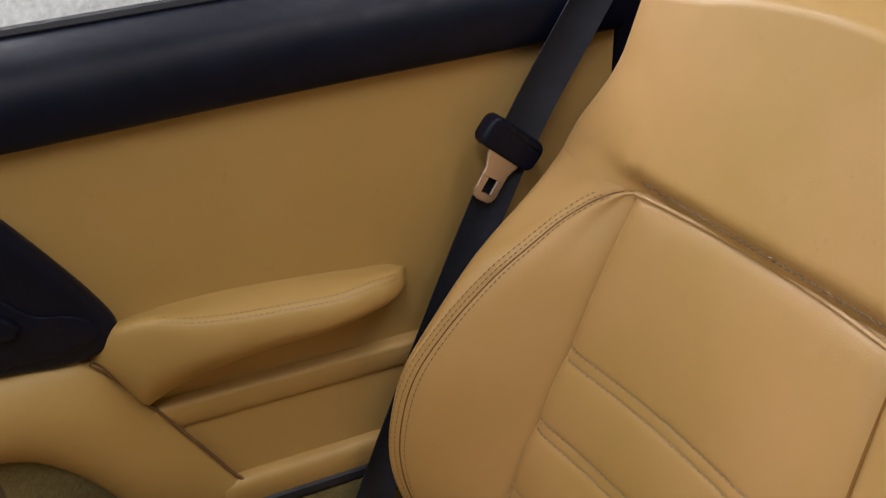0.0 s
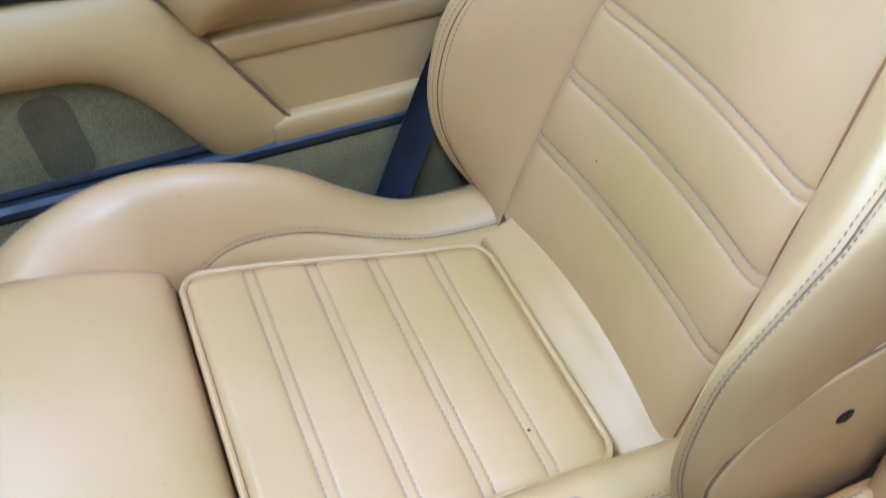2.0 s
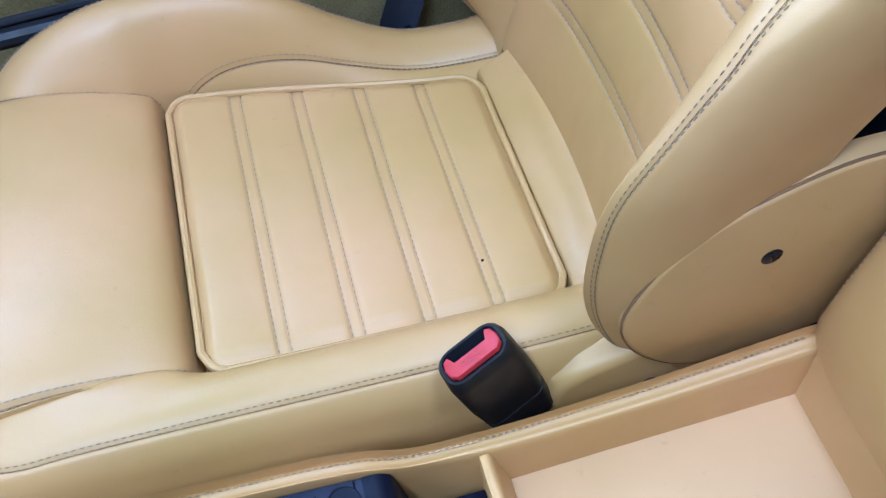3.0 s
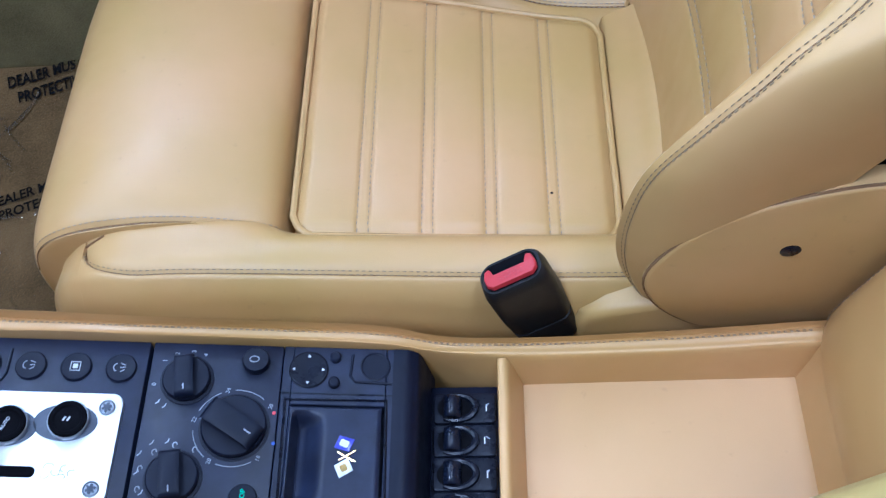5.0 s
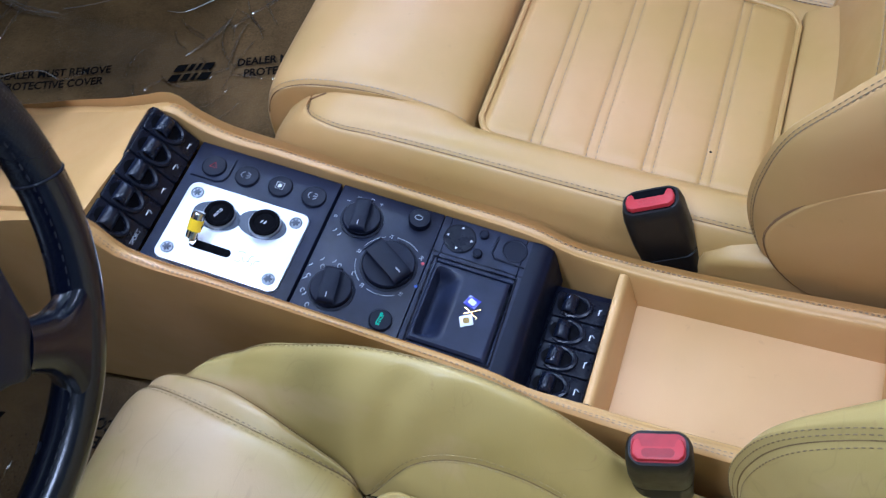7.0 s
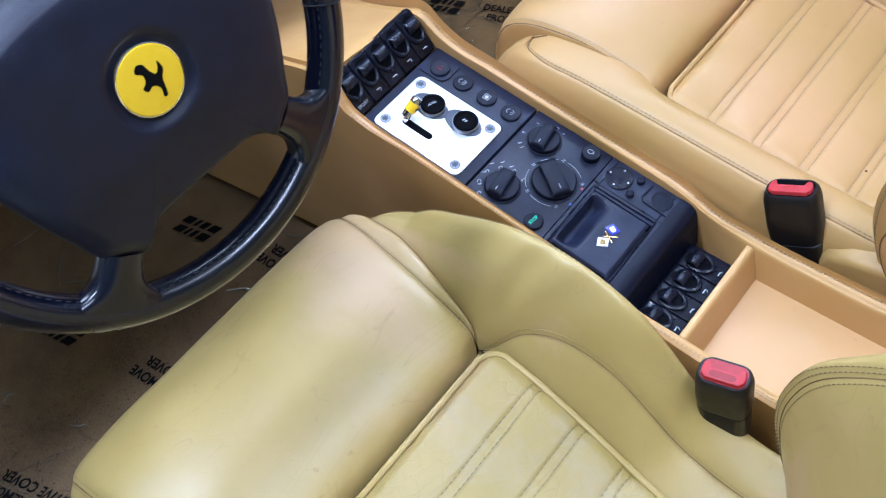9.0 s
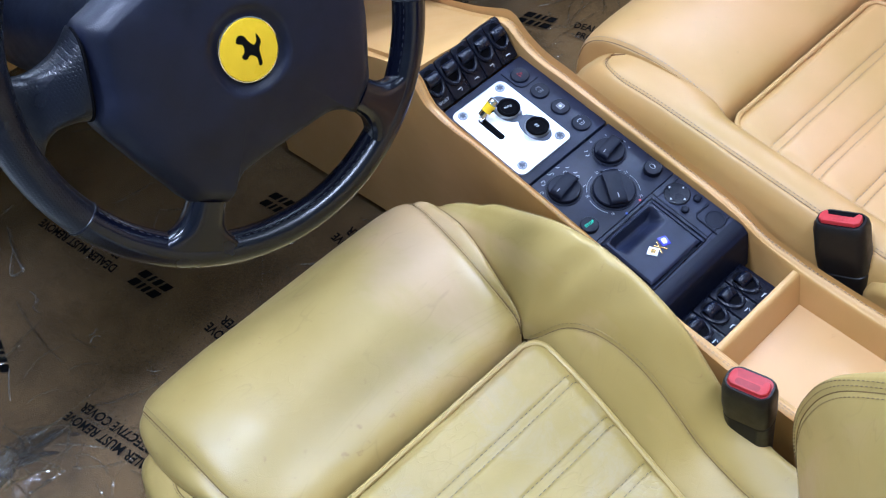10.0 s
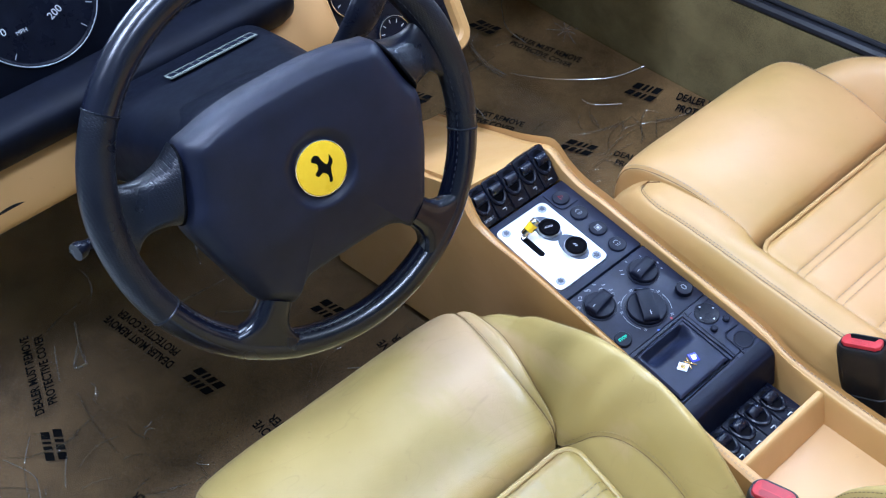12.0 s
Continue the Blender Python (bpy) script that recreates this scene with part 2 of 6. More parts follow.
GROOVE_OLIVE = plastic("olive_seam_shadow", (0.175, 0.115, 0.040), 0.9)
THREAD_OLIVE = plastic("olive_thread", (0.31, 0.235, 0.095), 0.8)
THREAD_GREY = plastic("grey_green_thread", (0.185, 0.152, 0.082), 0.8)
GROOVE = plastic("seam_shadow", (0.16, 0.085, 0.03), 0.9)
CARPET = carpet("brown_carpet", (0.225, 0.146, 0.067), (0.068, 0.044, 0.020))
CARPET_SILL = carpet("olive_carpet", (0.215, 0.172, 0.072), (0.100, 0.080, 0.033))
CARPET_RUBBED = carpet("rubbed_carpet", (0.060, 0.042, 0.022), (0.024, 0.018, 0.010))
CARPET_FLAT = carpet("flattened_carpet", (0.125, 0.098, 0.045), (0.060, 0.048, 0.022))
RUBBER = plastic("rubber_seal", (0.010, 0.011, 0.016), 0.55)
CHROME = shader("chrome", (0.8, 0.8, 0.8), 0.12, 1.0)[0]
YELLOW = plastic("yellow_enamel", (0.90, 0.60, 0.004), 0.30, grain=0.0, vary=0.04, spec=0.25)
INK = plastic("black_ink", (0.004, 0.004, 0.004), 0.8, spec=0.1)
WHITE = plastic("white_print", (0.55, 0.57, 0.6), 0.5, vary=0.1)
DIM = plastic("grey_print", (0.30, 0.32, 0.36), 0.5, vary=0.1)
GREENMARK = plastic("green_print", (0.06, 0.62, 0.36), 0.5)
REDMARK = plastic("red_print", (0.45, 0.04, 0.05), 0.5)
BLUEMARK = plastic("blue_print", (0.06, 0.12, 0.5), 0.5)
PLASTER = plastic("wall_paint", (0.34, 0.36, 0.31), 0.8)
WHITEWALL = plastic("white_wall_paint", (0.80, 0.80, 0.79), 0.8)
CONCRETE = plastic("floor_paint", (0.72, 0.73, 0.71), 0.30, scale=200, vary=0.12)


def brushed(name):
    m, nodes, links, b = shader(name, (0.78, 0.79, 0.81), 0.45, 1.0)
    co = nodes.new("ShaderNodeTexCoord").outputs["Object"]
    mp = nodes.new("ShaderNodeMapping")
    mp.inputs["Scale"].default_value = (30, 900, 30)
    links.new(co, mp.inputs[0])
    n = noise_node(nodes, links, mp.outputs[0], 3, 3)
    rr = ramp(nodes, [(0.3, (0.40,) * 3), (0.7, (0.54,) * 3)])
    links.new(n.outputs["Fac"], rr.inputs[0])
    links.new(rr.outputs[0], b.inputs["Roughness"])
    return m


ALU = brushed("brushed_aluminium")


def clear_film(name, ior=1.20, gloss=0.09, relief=0.16, milk=0.016, sheen=0.0):
    """Thin clear film: see-through, with gloss that grows at grazing angles and wrinkles."""
    m, nodes, links, b = shader(name)
    nodes.remove(b)
    co = nodes.new("ShaderNodeTexCoord").outputs["Object"]
    tr = nodes.new("ShaderNodeBsdfTransparent")
    tr.inputs[0].default_value = (0.88, 0.86, 0.78, 1)
    gl = nodes.new("ShaderNodeBsdfGlossy")
    gl.inputs["Roughness"].default_value = gloss
    fr = nodes.new("ShaderNodeFresnel")
    fr.inputs["IOR"].default_value = ior
    bump = nodes.new("ShaderNodeBump")
    bump.inputs["Strength"].default_value, bump.inputs["Distance"].default_value = relief, 0.006
    n = noise_node(nodes, links, co, 9, 5, 0.55, 2.2)
    links.new(n.outputs["Fac"], bump.inputs["Height"])
    links.new(bump.outputs[0], gl.inputs["Normal"])
    links.new(bump.outputs[0], fr.inputs["Normal"])
    mix = nodes.new("ShaderNodeMixShader")
    links.new(fr.outputs[0], mix.inputs[0])
    links.new(tr.outputs[0], mix.inputs[1])
    links.new(gl.outputs[0], mix.inputs[2])
    haze = nodes.new("ShaderNodeBsdfDiffuse")
    haze.inputs[0].default_value = (0.75, 0.66, 0.54, 1)
    mix2 = nodes.new("ShaderNodeMixShader")
    mix2.inputs[0].default_value = milk
    links.new(mix.outputs[0], mix2.inputs[1])
    links.new(haze.outputs[0], mix2.inputs[2])
    mix3 = nodes.new("ShaderNodeMixShader")
    mix3.inputs[0].default_value = sheen
    links.new(mix2.outputs[0], mix3.inputs[1])
    links.new(gl.outputs[0], mix3.inputs[2])
    links.new(mix3.outputs[0], nodes["Material Output"].inputs[0])
    return m


# pale haze in the driver's film also stands in for light on its floor
FILM = clear_film("clear_film", relief=0.24, milk=0.045)
# copy with little haze, which leaves the passenger floor in shade
FILM_DARKER = clear_film("darker_film", 1.14, relief=0.22, milk=0.004)
FOLD = clear_film("film_fold", 1.2, 0.12, 0.5, 0.05, 0.13)
# whitened so that fold ridges show as glints
RIDGE_GLINT = clear_film("film_ridge_glint", 1.2, 0.25, 0.1, 0.30, 0.45)


def glass(name):
    m, nodes, links, b = shader(name, (1, 1, 1), 0.02)
    b.inputs["Transmission Weight"].default_value = 1.0
    b.inputs["IOR"].default_value = 1.45
    return m


GLASS = glass("window_glass")


# ---------------------------------------------------------------- mesh helpers
def thing(name, at, label, category, group="", kind=""):
    ob = new(name)
    ob.empty_display_size = 0.05
    ob.location = at
    return tagged(ob, label, category, group, kind)


def part(name, bm, material, parent=None, label="", sharp=35, smooth=True):
    """Links a bmesh, given in world coordinates, as one mesh object under parent."""
    bmesh.ops.recalc_face_normals(bm, faces=bm.faces)
    me = bpy.data.meshes.new(name)
    bm.to_mesh(me)
    bm.free()
    me.materials.append(material)
    if smooth:
        me.shade_smooth()
        me.set_sharp_from_angle(angle=radians(sharp))
    ob = new(name, me)
    if parent is not None:
        ob.parent = parent
        if parent.type == "EMPTY":
            ob.matrix_parent_inverse = Matrix.Translation(-parent.location)
    return tagged(ob, label)


def curve_fn(pairs):
    """A smooth function through (x, value) pairs."""
    xs, ys = np.array([p[0] for p in pairs], float), np.array([p[1] for p in pairs], float)
    s = np.gradient(ys, xs)

    def fn(x):
        x = min(max(x, xs[0]), xs[-1])
        i = min(int(np.searchsorted(xs, x, side="right")) - 1, len(xs) - 2)
        i = max(i, 0)
        h = xs[i + 1] - xs[i]
        t = (x - xs[i]) / h
        return float((2 * t**3 - 3 * t**2 + 1) * ys[i] + (t**3 - 2 * t**2 + t) * h * s[i] + (3 * t**2 - 2 * t**3) * ys[i + 1] + (t**3 - t**2) * h * s[i + 1])

    return fn


def along(points, u):
    """Catmull-Rom point at u (0 to len - 1) of a list of points."""
    n = len(points)
    u = min(max(u, 0.0), n - 1.0)
    i = min(int(u), n - 2)
    t = u - i
    p = [Vector(points[min(max(k, 0), n - 1)]) for k in (i - 1, i, i + 1, i + 2)]
    return 0.5 * (2 * p[1] + (p[2] - p[0]) * t + (2 * p[0] - 5 * p[1] + 4 * p[2] - p[3]) * t * t + (3 * p[1] - p[0] - 3 * p[2] + p[3]) * t**3)


def spline(points, n, closed=False):
    if closed:
        pts = [points[-1], *points, points[0], points[1]]
        return [along(pts, 1 + len(points) * k / n) for k in range(n)]
    return [along(points, (len(points) - 1) * k / (n - 1)) for k in range(n)]


def sheet(us, vs, fn, bm=None, caps=False, loop=False):
    """A grid of fn(u, v); caps fills the first and last rows, loop joins the ends of each row."""
    bm = bm or bmesh.new()
    rows = [[bm.verts.new(fn(u, v)) for v in vs] for u in us]
    for a, b in zip(rows, rows[1:]):
        for k in range(len(vs) - 1):
            bm.faces.new((a[k], a[k + 1], b[k + 1], b[k]))
        if loop:
            bm.faces.new((a[-1], a[0], b[0], b[-1]))
    if caps:
        bm.faces.new(rows[0])
        bm.faces.new(list(reversed(rows[-1])))
    return bm


def solid(us, vs, top, bottom):
    """A closed slab between two grids."""
    bm = bmesh.new()
    a = [[bm.verts.new(top(u, v)) for v in vs] for u in us]
    b = [[bm.verts.new(bottom(u, v)) for v in vs] for u in us]
    nu, nv = len(us), len(vs)
    for i in range(nu - 1):
        for k in range(nv - 1):
            bm.faces.new((a[i][k], a[i][k + 1], a[i + 1][k + 1], a[i + 1][k]))
            bm.faces.new((b[i][k], b[i + 1][k], b[i + 1][k + 1], b[i][k + 1]))
    for i in range(nu - 1):
        bm.faces.new((a[i][0], a[i + 1][0], b[i + 1][0], b[i][0]))
        bm.faces.new((a[i][-1], b[i][-1], b[i + 1][-1], a[i + 1][-1]))
    for k in range(nv - 1):
        bm.faces.new((a[0][k], b[0][k], b[0][k + 1], a[0][k + 1]))
        bm.faces.new((a[-1][k], a[-1][k + 1], b[-1][k + 1], b[-1][k]))
    return bm


def steps(a, b, n):
    return [a + (b - a) * k / n for k in range(n + 1)]


def box(size, m=None, bevel=0.0, seg=2, bm=None):
    bm2 = bmesh.new()
    bmesh.ops.create_cube(bm2, size=1)
    for v in bm2.verts:
        v.co = Vector([c * s for c, s in zip(v.co, size)])
    if bevel:
        bmesh.ops.bevel(bm2, geom=list(bm2.edges), offset=bevel, segments=seg, affect="EDGES", profile=0.5)
    if m is not None:
        bm2.transform(m)
    return joined(bm, bm2)


def joined(bm, other):
    if bm is None:
        return other
    me = bpy.data.meshes.new("tmp")
    other.to_mesh(me)
    bm.from_mesh(me)
    other.free()
    bpy.data.meshes.remove(me)
    return bm


def lathe(profile, seg=32, m=None, bm=None):
    """A turned body from (radius, height) pairs round local z."""
    bm2 = bmesh.new()
    rows = [[bm2.verts.new((r * math.cos(2 * math.pi * k / seg), r * math.sin(2 * math.pi * k / seg), z)) for k in range(seg)] for r, z in profile]
    for a, b in zip(rows, rows[1:]):
        for k in range(seg):
            bm2.faces.new((a[k], a[(k + 1) % seg], b[(k + 1) % seg], b[k]))
    bm2.faces.new(list(reversed(rows[0])))
    bm2.faces.new(rows[-1])
    if m is not None:
        bm2.transform(m)
    return joined(bm, bm2)


def prism(outline, m, depth, bevel=0.0, seg=2, bm=None):
    """An outline of (x, y) raised by depth along local z, with its upper edge rounded."""
    bm2 = bmesh.new()
    n = len(outline)
    low = [bm2.verts.new((x, y, 0)) for x, y in outline]
    rings = [low]
    cx, cy = sum(p[0] for p in outline) / n, sum(p[1] for p in outline) / n
    levels = [(0, depth)] if not bevel else [(bevel * (1 - math.cos(a)), depth - bevel * (1 - math.sin(a))) for a in [math.pi / 2 * k / seg for k in range(seg + 1)]]
    for inset, z in levels:
        ring = []
        for x, y in outline:
            d = math.hypot(x - cx, y - cy) or 1
            k = max(0.0, 1 - inset / d)
            ring.append(bm2.verts.new((cx + (x - cx) * k, cy + (y - cy) * k, z)))
        rings.append(ring)
    for a, b in zip(rings, rings[1:]):
        for k in range(n):
            bm2.faces.new((a[k], a[(k + 1) % n], b[(k + 1) % n], b[k]))
    bm2.faces.new(list(reversed(low)))
    bm2.faces.new(rings[-1])
    bm2.transform(m)
    return joined(bm, bm2)


def rounded(w, h, r, seg=5):
    """Outline of a rectangle with round corners."""
    out = []
    for cx, cy, a0 in ((w / 2 - r, h / 2 - r, 0), (-w / 2 + r, h / 2 - r, 90), (-w / 2 + r, -h / 2 + r, 180), (w / 2 - r, -h / 2 + r, 270)):
        for k in range(seg + 1):
            a = radians(a0 + 90 * k / seg)
            out.append((cx + r * math.cos(a), cy + r * math.sin(a)))
    return out


def tube(points, radius, seg=8, closed=False, bm=None):
    bm2 = bmesh.new()
    pts = [Vector(p) for p in points]
    n = len(pts)
    rows, up = [], None
    for i, p in enumerate(pts):
        a = pts[(i - 1) % n] if closed or i else pts[0]
        b = pts[(i + 1) % n] if closed or i < n - 1 else pts[-1]
        t = (b - a).normalized()
        if up is None:
            up = t.orthogonal().normalized()
        up = (up - t * up.dot(t)).normalized()
        side = t.cross(up)
        r = radius(i / max(1, n - 1)) if callable(radius) else radius
        rows.append([bm2.verts.new(p + r * (math.cos(2 * math.pi * k / seg) * up + math.sin(2 * math.pi * k / seg) * side)) for k in range(seg)])
    pairs = list(zip(rows, rows[1:]))
    for a, b in pairs:
        for k in range(seg):
            bm2.faces.new((a[k], a[(k + 1) % seg], b[(k + 1) % seg], b[k]))
    if closed:
        a, b = rows[-1], rows[0]
        shift = min(range(seg), key=lambda s: sum((a[k].co - b[(k + s) % seg].co).length for k in range(seg)))
        for k in range(seg):
            bm2.faces.new((a[k], a[(k + 1) % seg], b[(k + 1 + shift) % seg], b[(k + shift) % seg]))
    else:
        bm2.faces.new(list(reversed(rows[0])))
        bm2.faces.new(rows[-1])
    return joined(bm, bm2)


def stitches(bm, points, length=0.0042, gap=0.0028, width=0.0011, lift=(0, 0, 0.0009)):
    """A row of thread stitches along a fine polyline, added to bm."""
    pts = [Vector(p) + Vector(lift) for p in points]
    out, dist = [], 0.0
    for a, b in zip(pts, pts[1:]):
        seg_len = (b - a).length
        if seg_len < 1e-6:
            continue
        s = -dist
        while s < seg_len:
            if s >= 0:
                out.append((a + (b - a) * (s / seg_len), (b - a) / seg_len))
            s += length + gap
        dist = seg_len - (s - (length + gap))
    for p, t in out:
        side = t.orthogonal().normalized()
        up = t.cross(side)
        q = p + t * length
        ring = []
        for e, k in ((p, 0.6), (p + t * length * 0.25, 1), (q - t * length * 0.25, 1), (q, 0.6)):
            ring.append([bm.verts.new(e + width / 2 * k * (c * side + d * up)) for c, d in ((1, 0), (0, 1), (-1, 0), (0, -1))])
        for a2, b2 in zip(ring, ring[1:]):
            for k in range(4):
                bm.faces.new((a2[k], a2[(k + 1) % 4], b2[(k + 1) % 4], b2[k]))
        bm.faces.new(ring[0][::-1])
        bm.faces.new(ring[-1])
    return bm


def smoothstep(a, b, x):
    t = min(max((x - a) / (b - a), 0.0), 1.0)
    return t * t * (3 - 2 * t)


def text(words, size, m, mat, parent, name="lettering", lift=0.0003, align="CENTER", bold=0.0):
    """Printed words in the built-in font."""
    cu = bpy.data.curves.new(name, "FONT")
    cu.body, cu.size, cu.align_x, cu.align_y, cu.extrude = words, size, align, "CENTER", lift
    cu.resolution_u, cu.offset = 3, bold
    tmp = new(name, cu)
    me = bpy.data.meshes.new_from_object(tmp)
    bpy.data.objects.remove(tmp)
    me.transform(m)
    me.materials.clear()
    me.materials.append(mat)
    ob = new(name, me)
    ob.parent = parent
    if parent.type == "EMPTY":
        ob.matrix_parent_inverse = Matrix.Translation(-parent.location)
    return ob


# ---------------------------------------------------------------- the hall and the car's shell
GROUND = -0.08
tagged(part("ground", box((9, 9, 0.1), pose(0, 0, GROUND - 0.05)), CONCRETE), "pale polished hall floor beside the car", "ground", kind="structure")
tagged(part("ceiling", box((9, 9, 0.1), pose(0, 0, CEIL + 0.05)), PLASTER), "plain white hall ceiling", "ceiling", kind="structure")
for nm, s, m in (("wall_south", (0.1, 9.2, 3), pose(4.55, 0, 1.3)), ("wall_east", (9, 0.1, 3), pose(0, 4.55, 1.3)), ("wall_west", (9, 0.1, 3), pose(0, -4.55, 1.3))):
    tagged(part(nm, box(s, m), WHITEWALL if nm == "wall_east" else PLASTER), "plain white painted hall wall", "wall", kind="structure")
# front wall with an opening for the added window through it
y0, y1, z0, z1 = WIN_Y - WIN_W / 2, WIN_Y + WIN_W / 2, WIN_Z - WIN_H / 2, WIN_Z + WIN_H / 2
bm = box((0.1, y0 + 4.6, 3), pose(-4.55, (y0 - 4.6) / 2, 1.3))
box((0.1, 4.6 - y1, 3), pose(-4.55, (4.6 + y1) / 2, 1.3), bm=bm)
box((0.1, WIN_W, z0 + 0.2), pose(-4.55, WIN_Y, (z0 - 0.2) / 2), bm=bm)
box((0.1, WIN_W, 2.8 - z1), pose(-4.55, WIN_Y, (2.8 + z1) / 2), bm=bm)
tagged(part("wall_north", bm, PLASTER), "plain white painted hall wall with opening for the added window", "wall", kind="structure")
w1 = thing("added_window_1", (-4.55, WIN_Y, z0), "wide white framed hall window, added out of view to carry the fill light", "window", kind="structure")
for s, m in (((0.06, WIN_W, 0.05), pose(-4.55, WIN_Y, z0 + 0.025)), ((0.06, WIN_W, 0.05), pose(-4.55, WIN_Y, z1 - 0.025)), ((0.06, 0.05, WIN_H - 0.1), pose(-4.55, y0 + 0.025, WIN_Z)), ((0.06, 0.05, WIN_H - 0.1), pose(-4.55, y1 - 0.025, WIN_Z))):
    part("window_frame", box(s, m, 0.004), WHITEWALL, w1)
pane = part("pane", box((0.006, WIN_W - 0.1, WIN_H - 0.1), pose(-4.55, WIN_Y, WIN_Z)), GLASS, w1, smooth=False)
pane.visible_shadow = False
for lx, ly, ll, lw, power, col in LIGHTS:
    fx = thing("unseen_ceiling_light", (lx, ly, CEIL), "white metal fluorescent fixture assumed on the unseen ceiling", "ceiling light", "hall lights")
    part("housing", box((lw + 0.04, ll + 0.06, 0.06), pose(lx, ly, CEIL - 0.031), 0.01), PLASTER, fx)

FLOOR = 0.10
SILL_Y, SILL_Z = 0.672, 0.372
DOOR_Y = 0.69
# cabin floor with raised toe board
fl = curve_fn([(-1.35, 0.50), (-1.22, 0.30), (-1.10, 0.14), (-1.02, FLOOR + 0.005), (-0.95, FLOOR), (0.9, FLOOR)])


def cove(y):
    """The carpet curves up towards the passenger sill."""
    return 0.027 * smoothstep(0.58, 0.675, y) ** 1.3


tagged(part("floor", solid(steps(-1.35, 0.9, 60), steps(-0.93, 0.70, 80), lambda x, y: (x, y, fl(x) + cove(y)), lambda x, y: (x, y, fl(x) - 0.05)), CARPET), "brown carpeted cabin floor", "floor", kind="structure")
tagged(part("wall_front", box((0.06, 1.86, 0.9), pose(-1.38, 0, 0.6)), CARPET), "carpeted cabin bulkhead", "wall", kind="structure")
tagged(part("wall_rear", box((0.06, 1.44, 0.95), pose(0.95, 0, 0.5, 0, 0, 0)), BLACK), "dark rear cabin bulkhead", "wall", kind="structure")
tagged(part("pillar", box((0.33, 0.09, 0.86), pose(0.795, DOOR_Y + 0.06, 0.78), 0.02, 3), BLACK), "black trimmed pillar behind the passenger door", "pillar", kind="structure")
for s, nm, sy in ((1, "sill_right", SILL_Y), (-1, "sill_left", 0.90)):
    sill = thing(nm, (0, s * (sy + 0.05), FLOOR), "olive-brown carpeted door sill with black rubber seal", "door sill", kind="structure")
    part("sill_carpet", box((2.1, 0.10, 0.30), pose(-0.1, s * (sy - 0.005 + 0.05), FLOOR + 0.11), 0.012, 3), CARPET_SILL, sill)
    part("seal", tube([(x, s * (sy + 0.004), SILL_Z - 0.010) for x in steps(-1.0, 0.9, 40)], 0.0115, 10), RUBBER, sill, "black rubber weather seal")

# ---------------------------------------------------------------- seats
INSERT_X0, INSERT_X1 = 0.030, 0.348


def zi(x):
    return 0.335 - 0.145 * (x - 0.03)


PAD_PATH = [(0.024, 0.292), (0.0205, 0.334), (0.005, 0.356), (-0.06, 0.379), (-0.125, 0.388), (-0.178, 0.382), (-0.217, 0.358), (-0.239, 0.315), (-0.246, 0.26), (-0.238, 0.20), (-0.21, 0.14)]
zpad = curve_fn([(-0.246, 0.26), (-0.239, 0.315), (-0.217, 0.358), (-0.178, 0.382), (-0.125, 0.388), (-0.06, 0.379), (0.006, 0.356), (0.03, 0.335)])
HUMP = curve_fn([(-0.232, 0.20), (-0.20, 0.28), (-0.17, 0.335), (-0.123, 0.382), (-0.054, 0.418), (0.005, 0.430), (0.06, 0.425), (0.115, 0.410), (0.169, 0.384), (0.224, 0.340), (0.284, 0.302), (0.346, 0.291), (0.41, 0.293)])
HUMP_TALL = curve_fn([(-0.232, 0.20), (-0.20, 0.27), (-0.17, 0.325), (-0.13, 0.369), (-0.06, 0.411), (0.015, 0.444), (0.085, 0.450), (0.137, 0.438), (0.18, 0.415), (0.22, 0.374), (0.255, 0.335), (0.305, 0.310), (0.41, 0.308)])
LOW = curve_fn([(-0.232, 0.22), (-0.224, 0.275), (-0.205, 0.322), (-0.18, 0.353), (-0.145, 0.374), (-0.09, 0.379), (0.0, 0.374), (0.1, 0.364), (0.2, 0.354), (0.3, 0.346), (0.41, 0.340)])
LOW_OUTER = curve_fn([(-0.232, 0.19), (-0.224, 0.24), (-0.205, 0.287), (-0.18, 0.318), (-0.145, 0.338), (-0.08, 0.352), (0.0, 0.360), (0.1, 0.360), (0.2, 0.354), (0.3, 0.346), (0.41, 0.340)])
CHANNELS = [0.096, 0.159, 0.222, 0.285]

XF = curve_fn([(0.26, 0.405), (0.28, 0.385), (0.32, 0.358), (0.37, 0.337), (0.42, 0.329), (0.46, 0.331), (0.52, 0.346), (0.56, 0.372), (0.616, 0.414), (0.686, 0.482), (0.746, 0.528), (0.80, 0.556), (0.84, 0.580), (0.90, 0.62)])
WI = curve_fn([(0.28, 0.172), (0.42, 0.165), (0.60, 0.150), (0.714, 0.139), (0.76, 0.135)])
WS = curve_fn([(0.27, 0.222), (0.32, 0.231), (0.40, 0.237), (0.50, 0.235), (0.58, 0.226), (0.64, 0.208), (0.68, 0.188), (0.70, 0.168), (0.710, 0.152), (0.714, 0.139)])
ROWS_H = [0.400, 0.479, 0.556]
BACK_TOP = 0.714


def xi(h):
    return 0.400 + 0.33 * (h - 0.32)


def a_right(x):
    return 0.167 - 0.030 * smoothstep(0.0, 1.0, (x - INSERT_X0) / 0.318) ** 1.1


def a_left(x):
    return -0.167 + 0.007 * smoothstep(0.0, 1.0, (x - INSERT_X0) / 0.318)


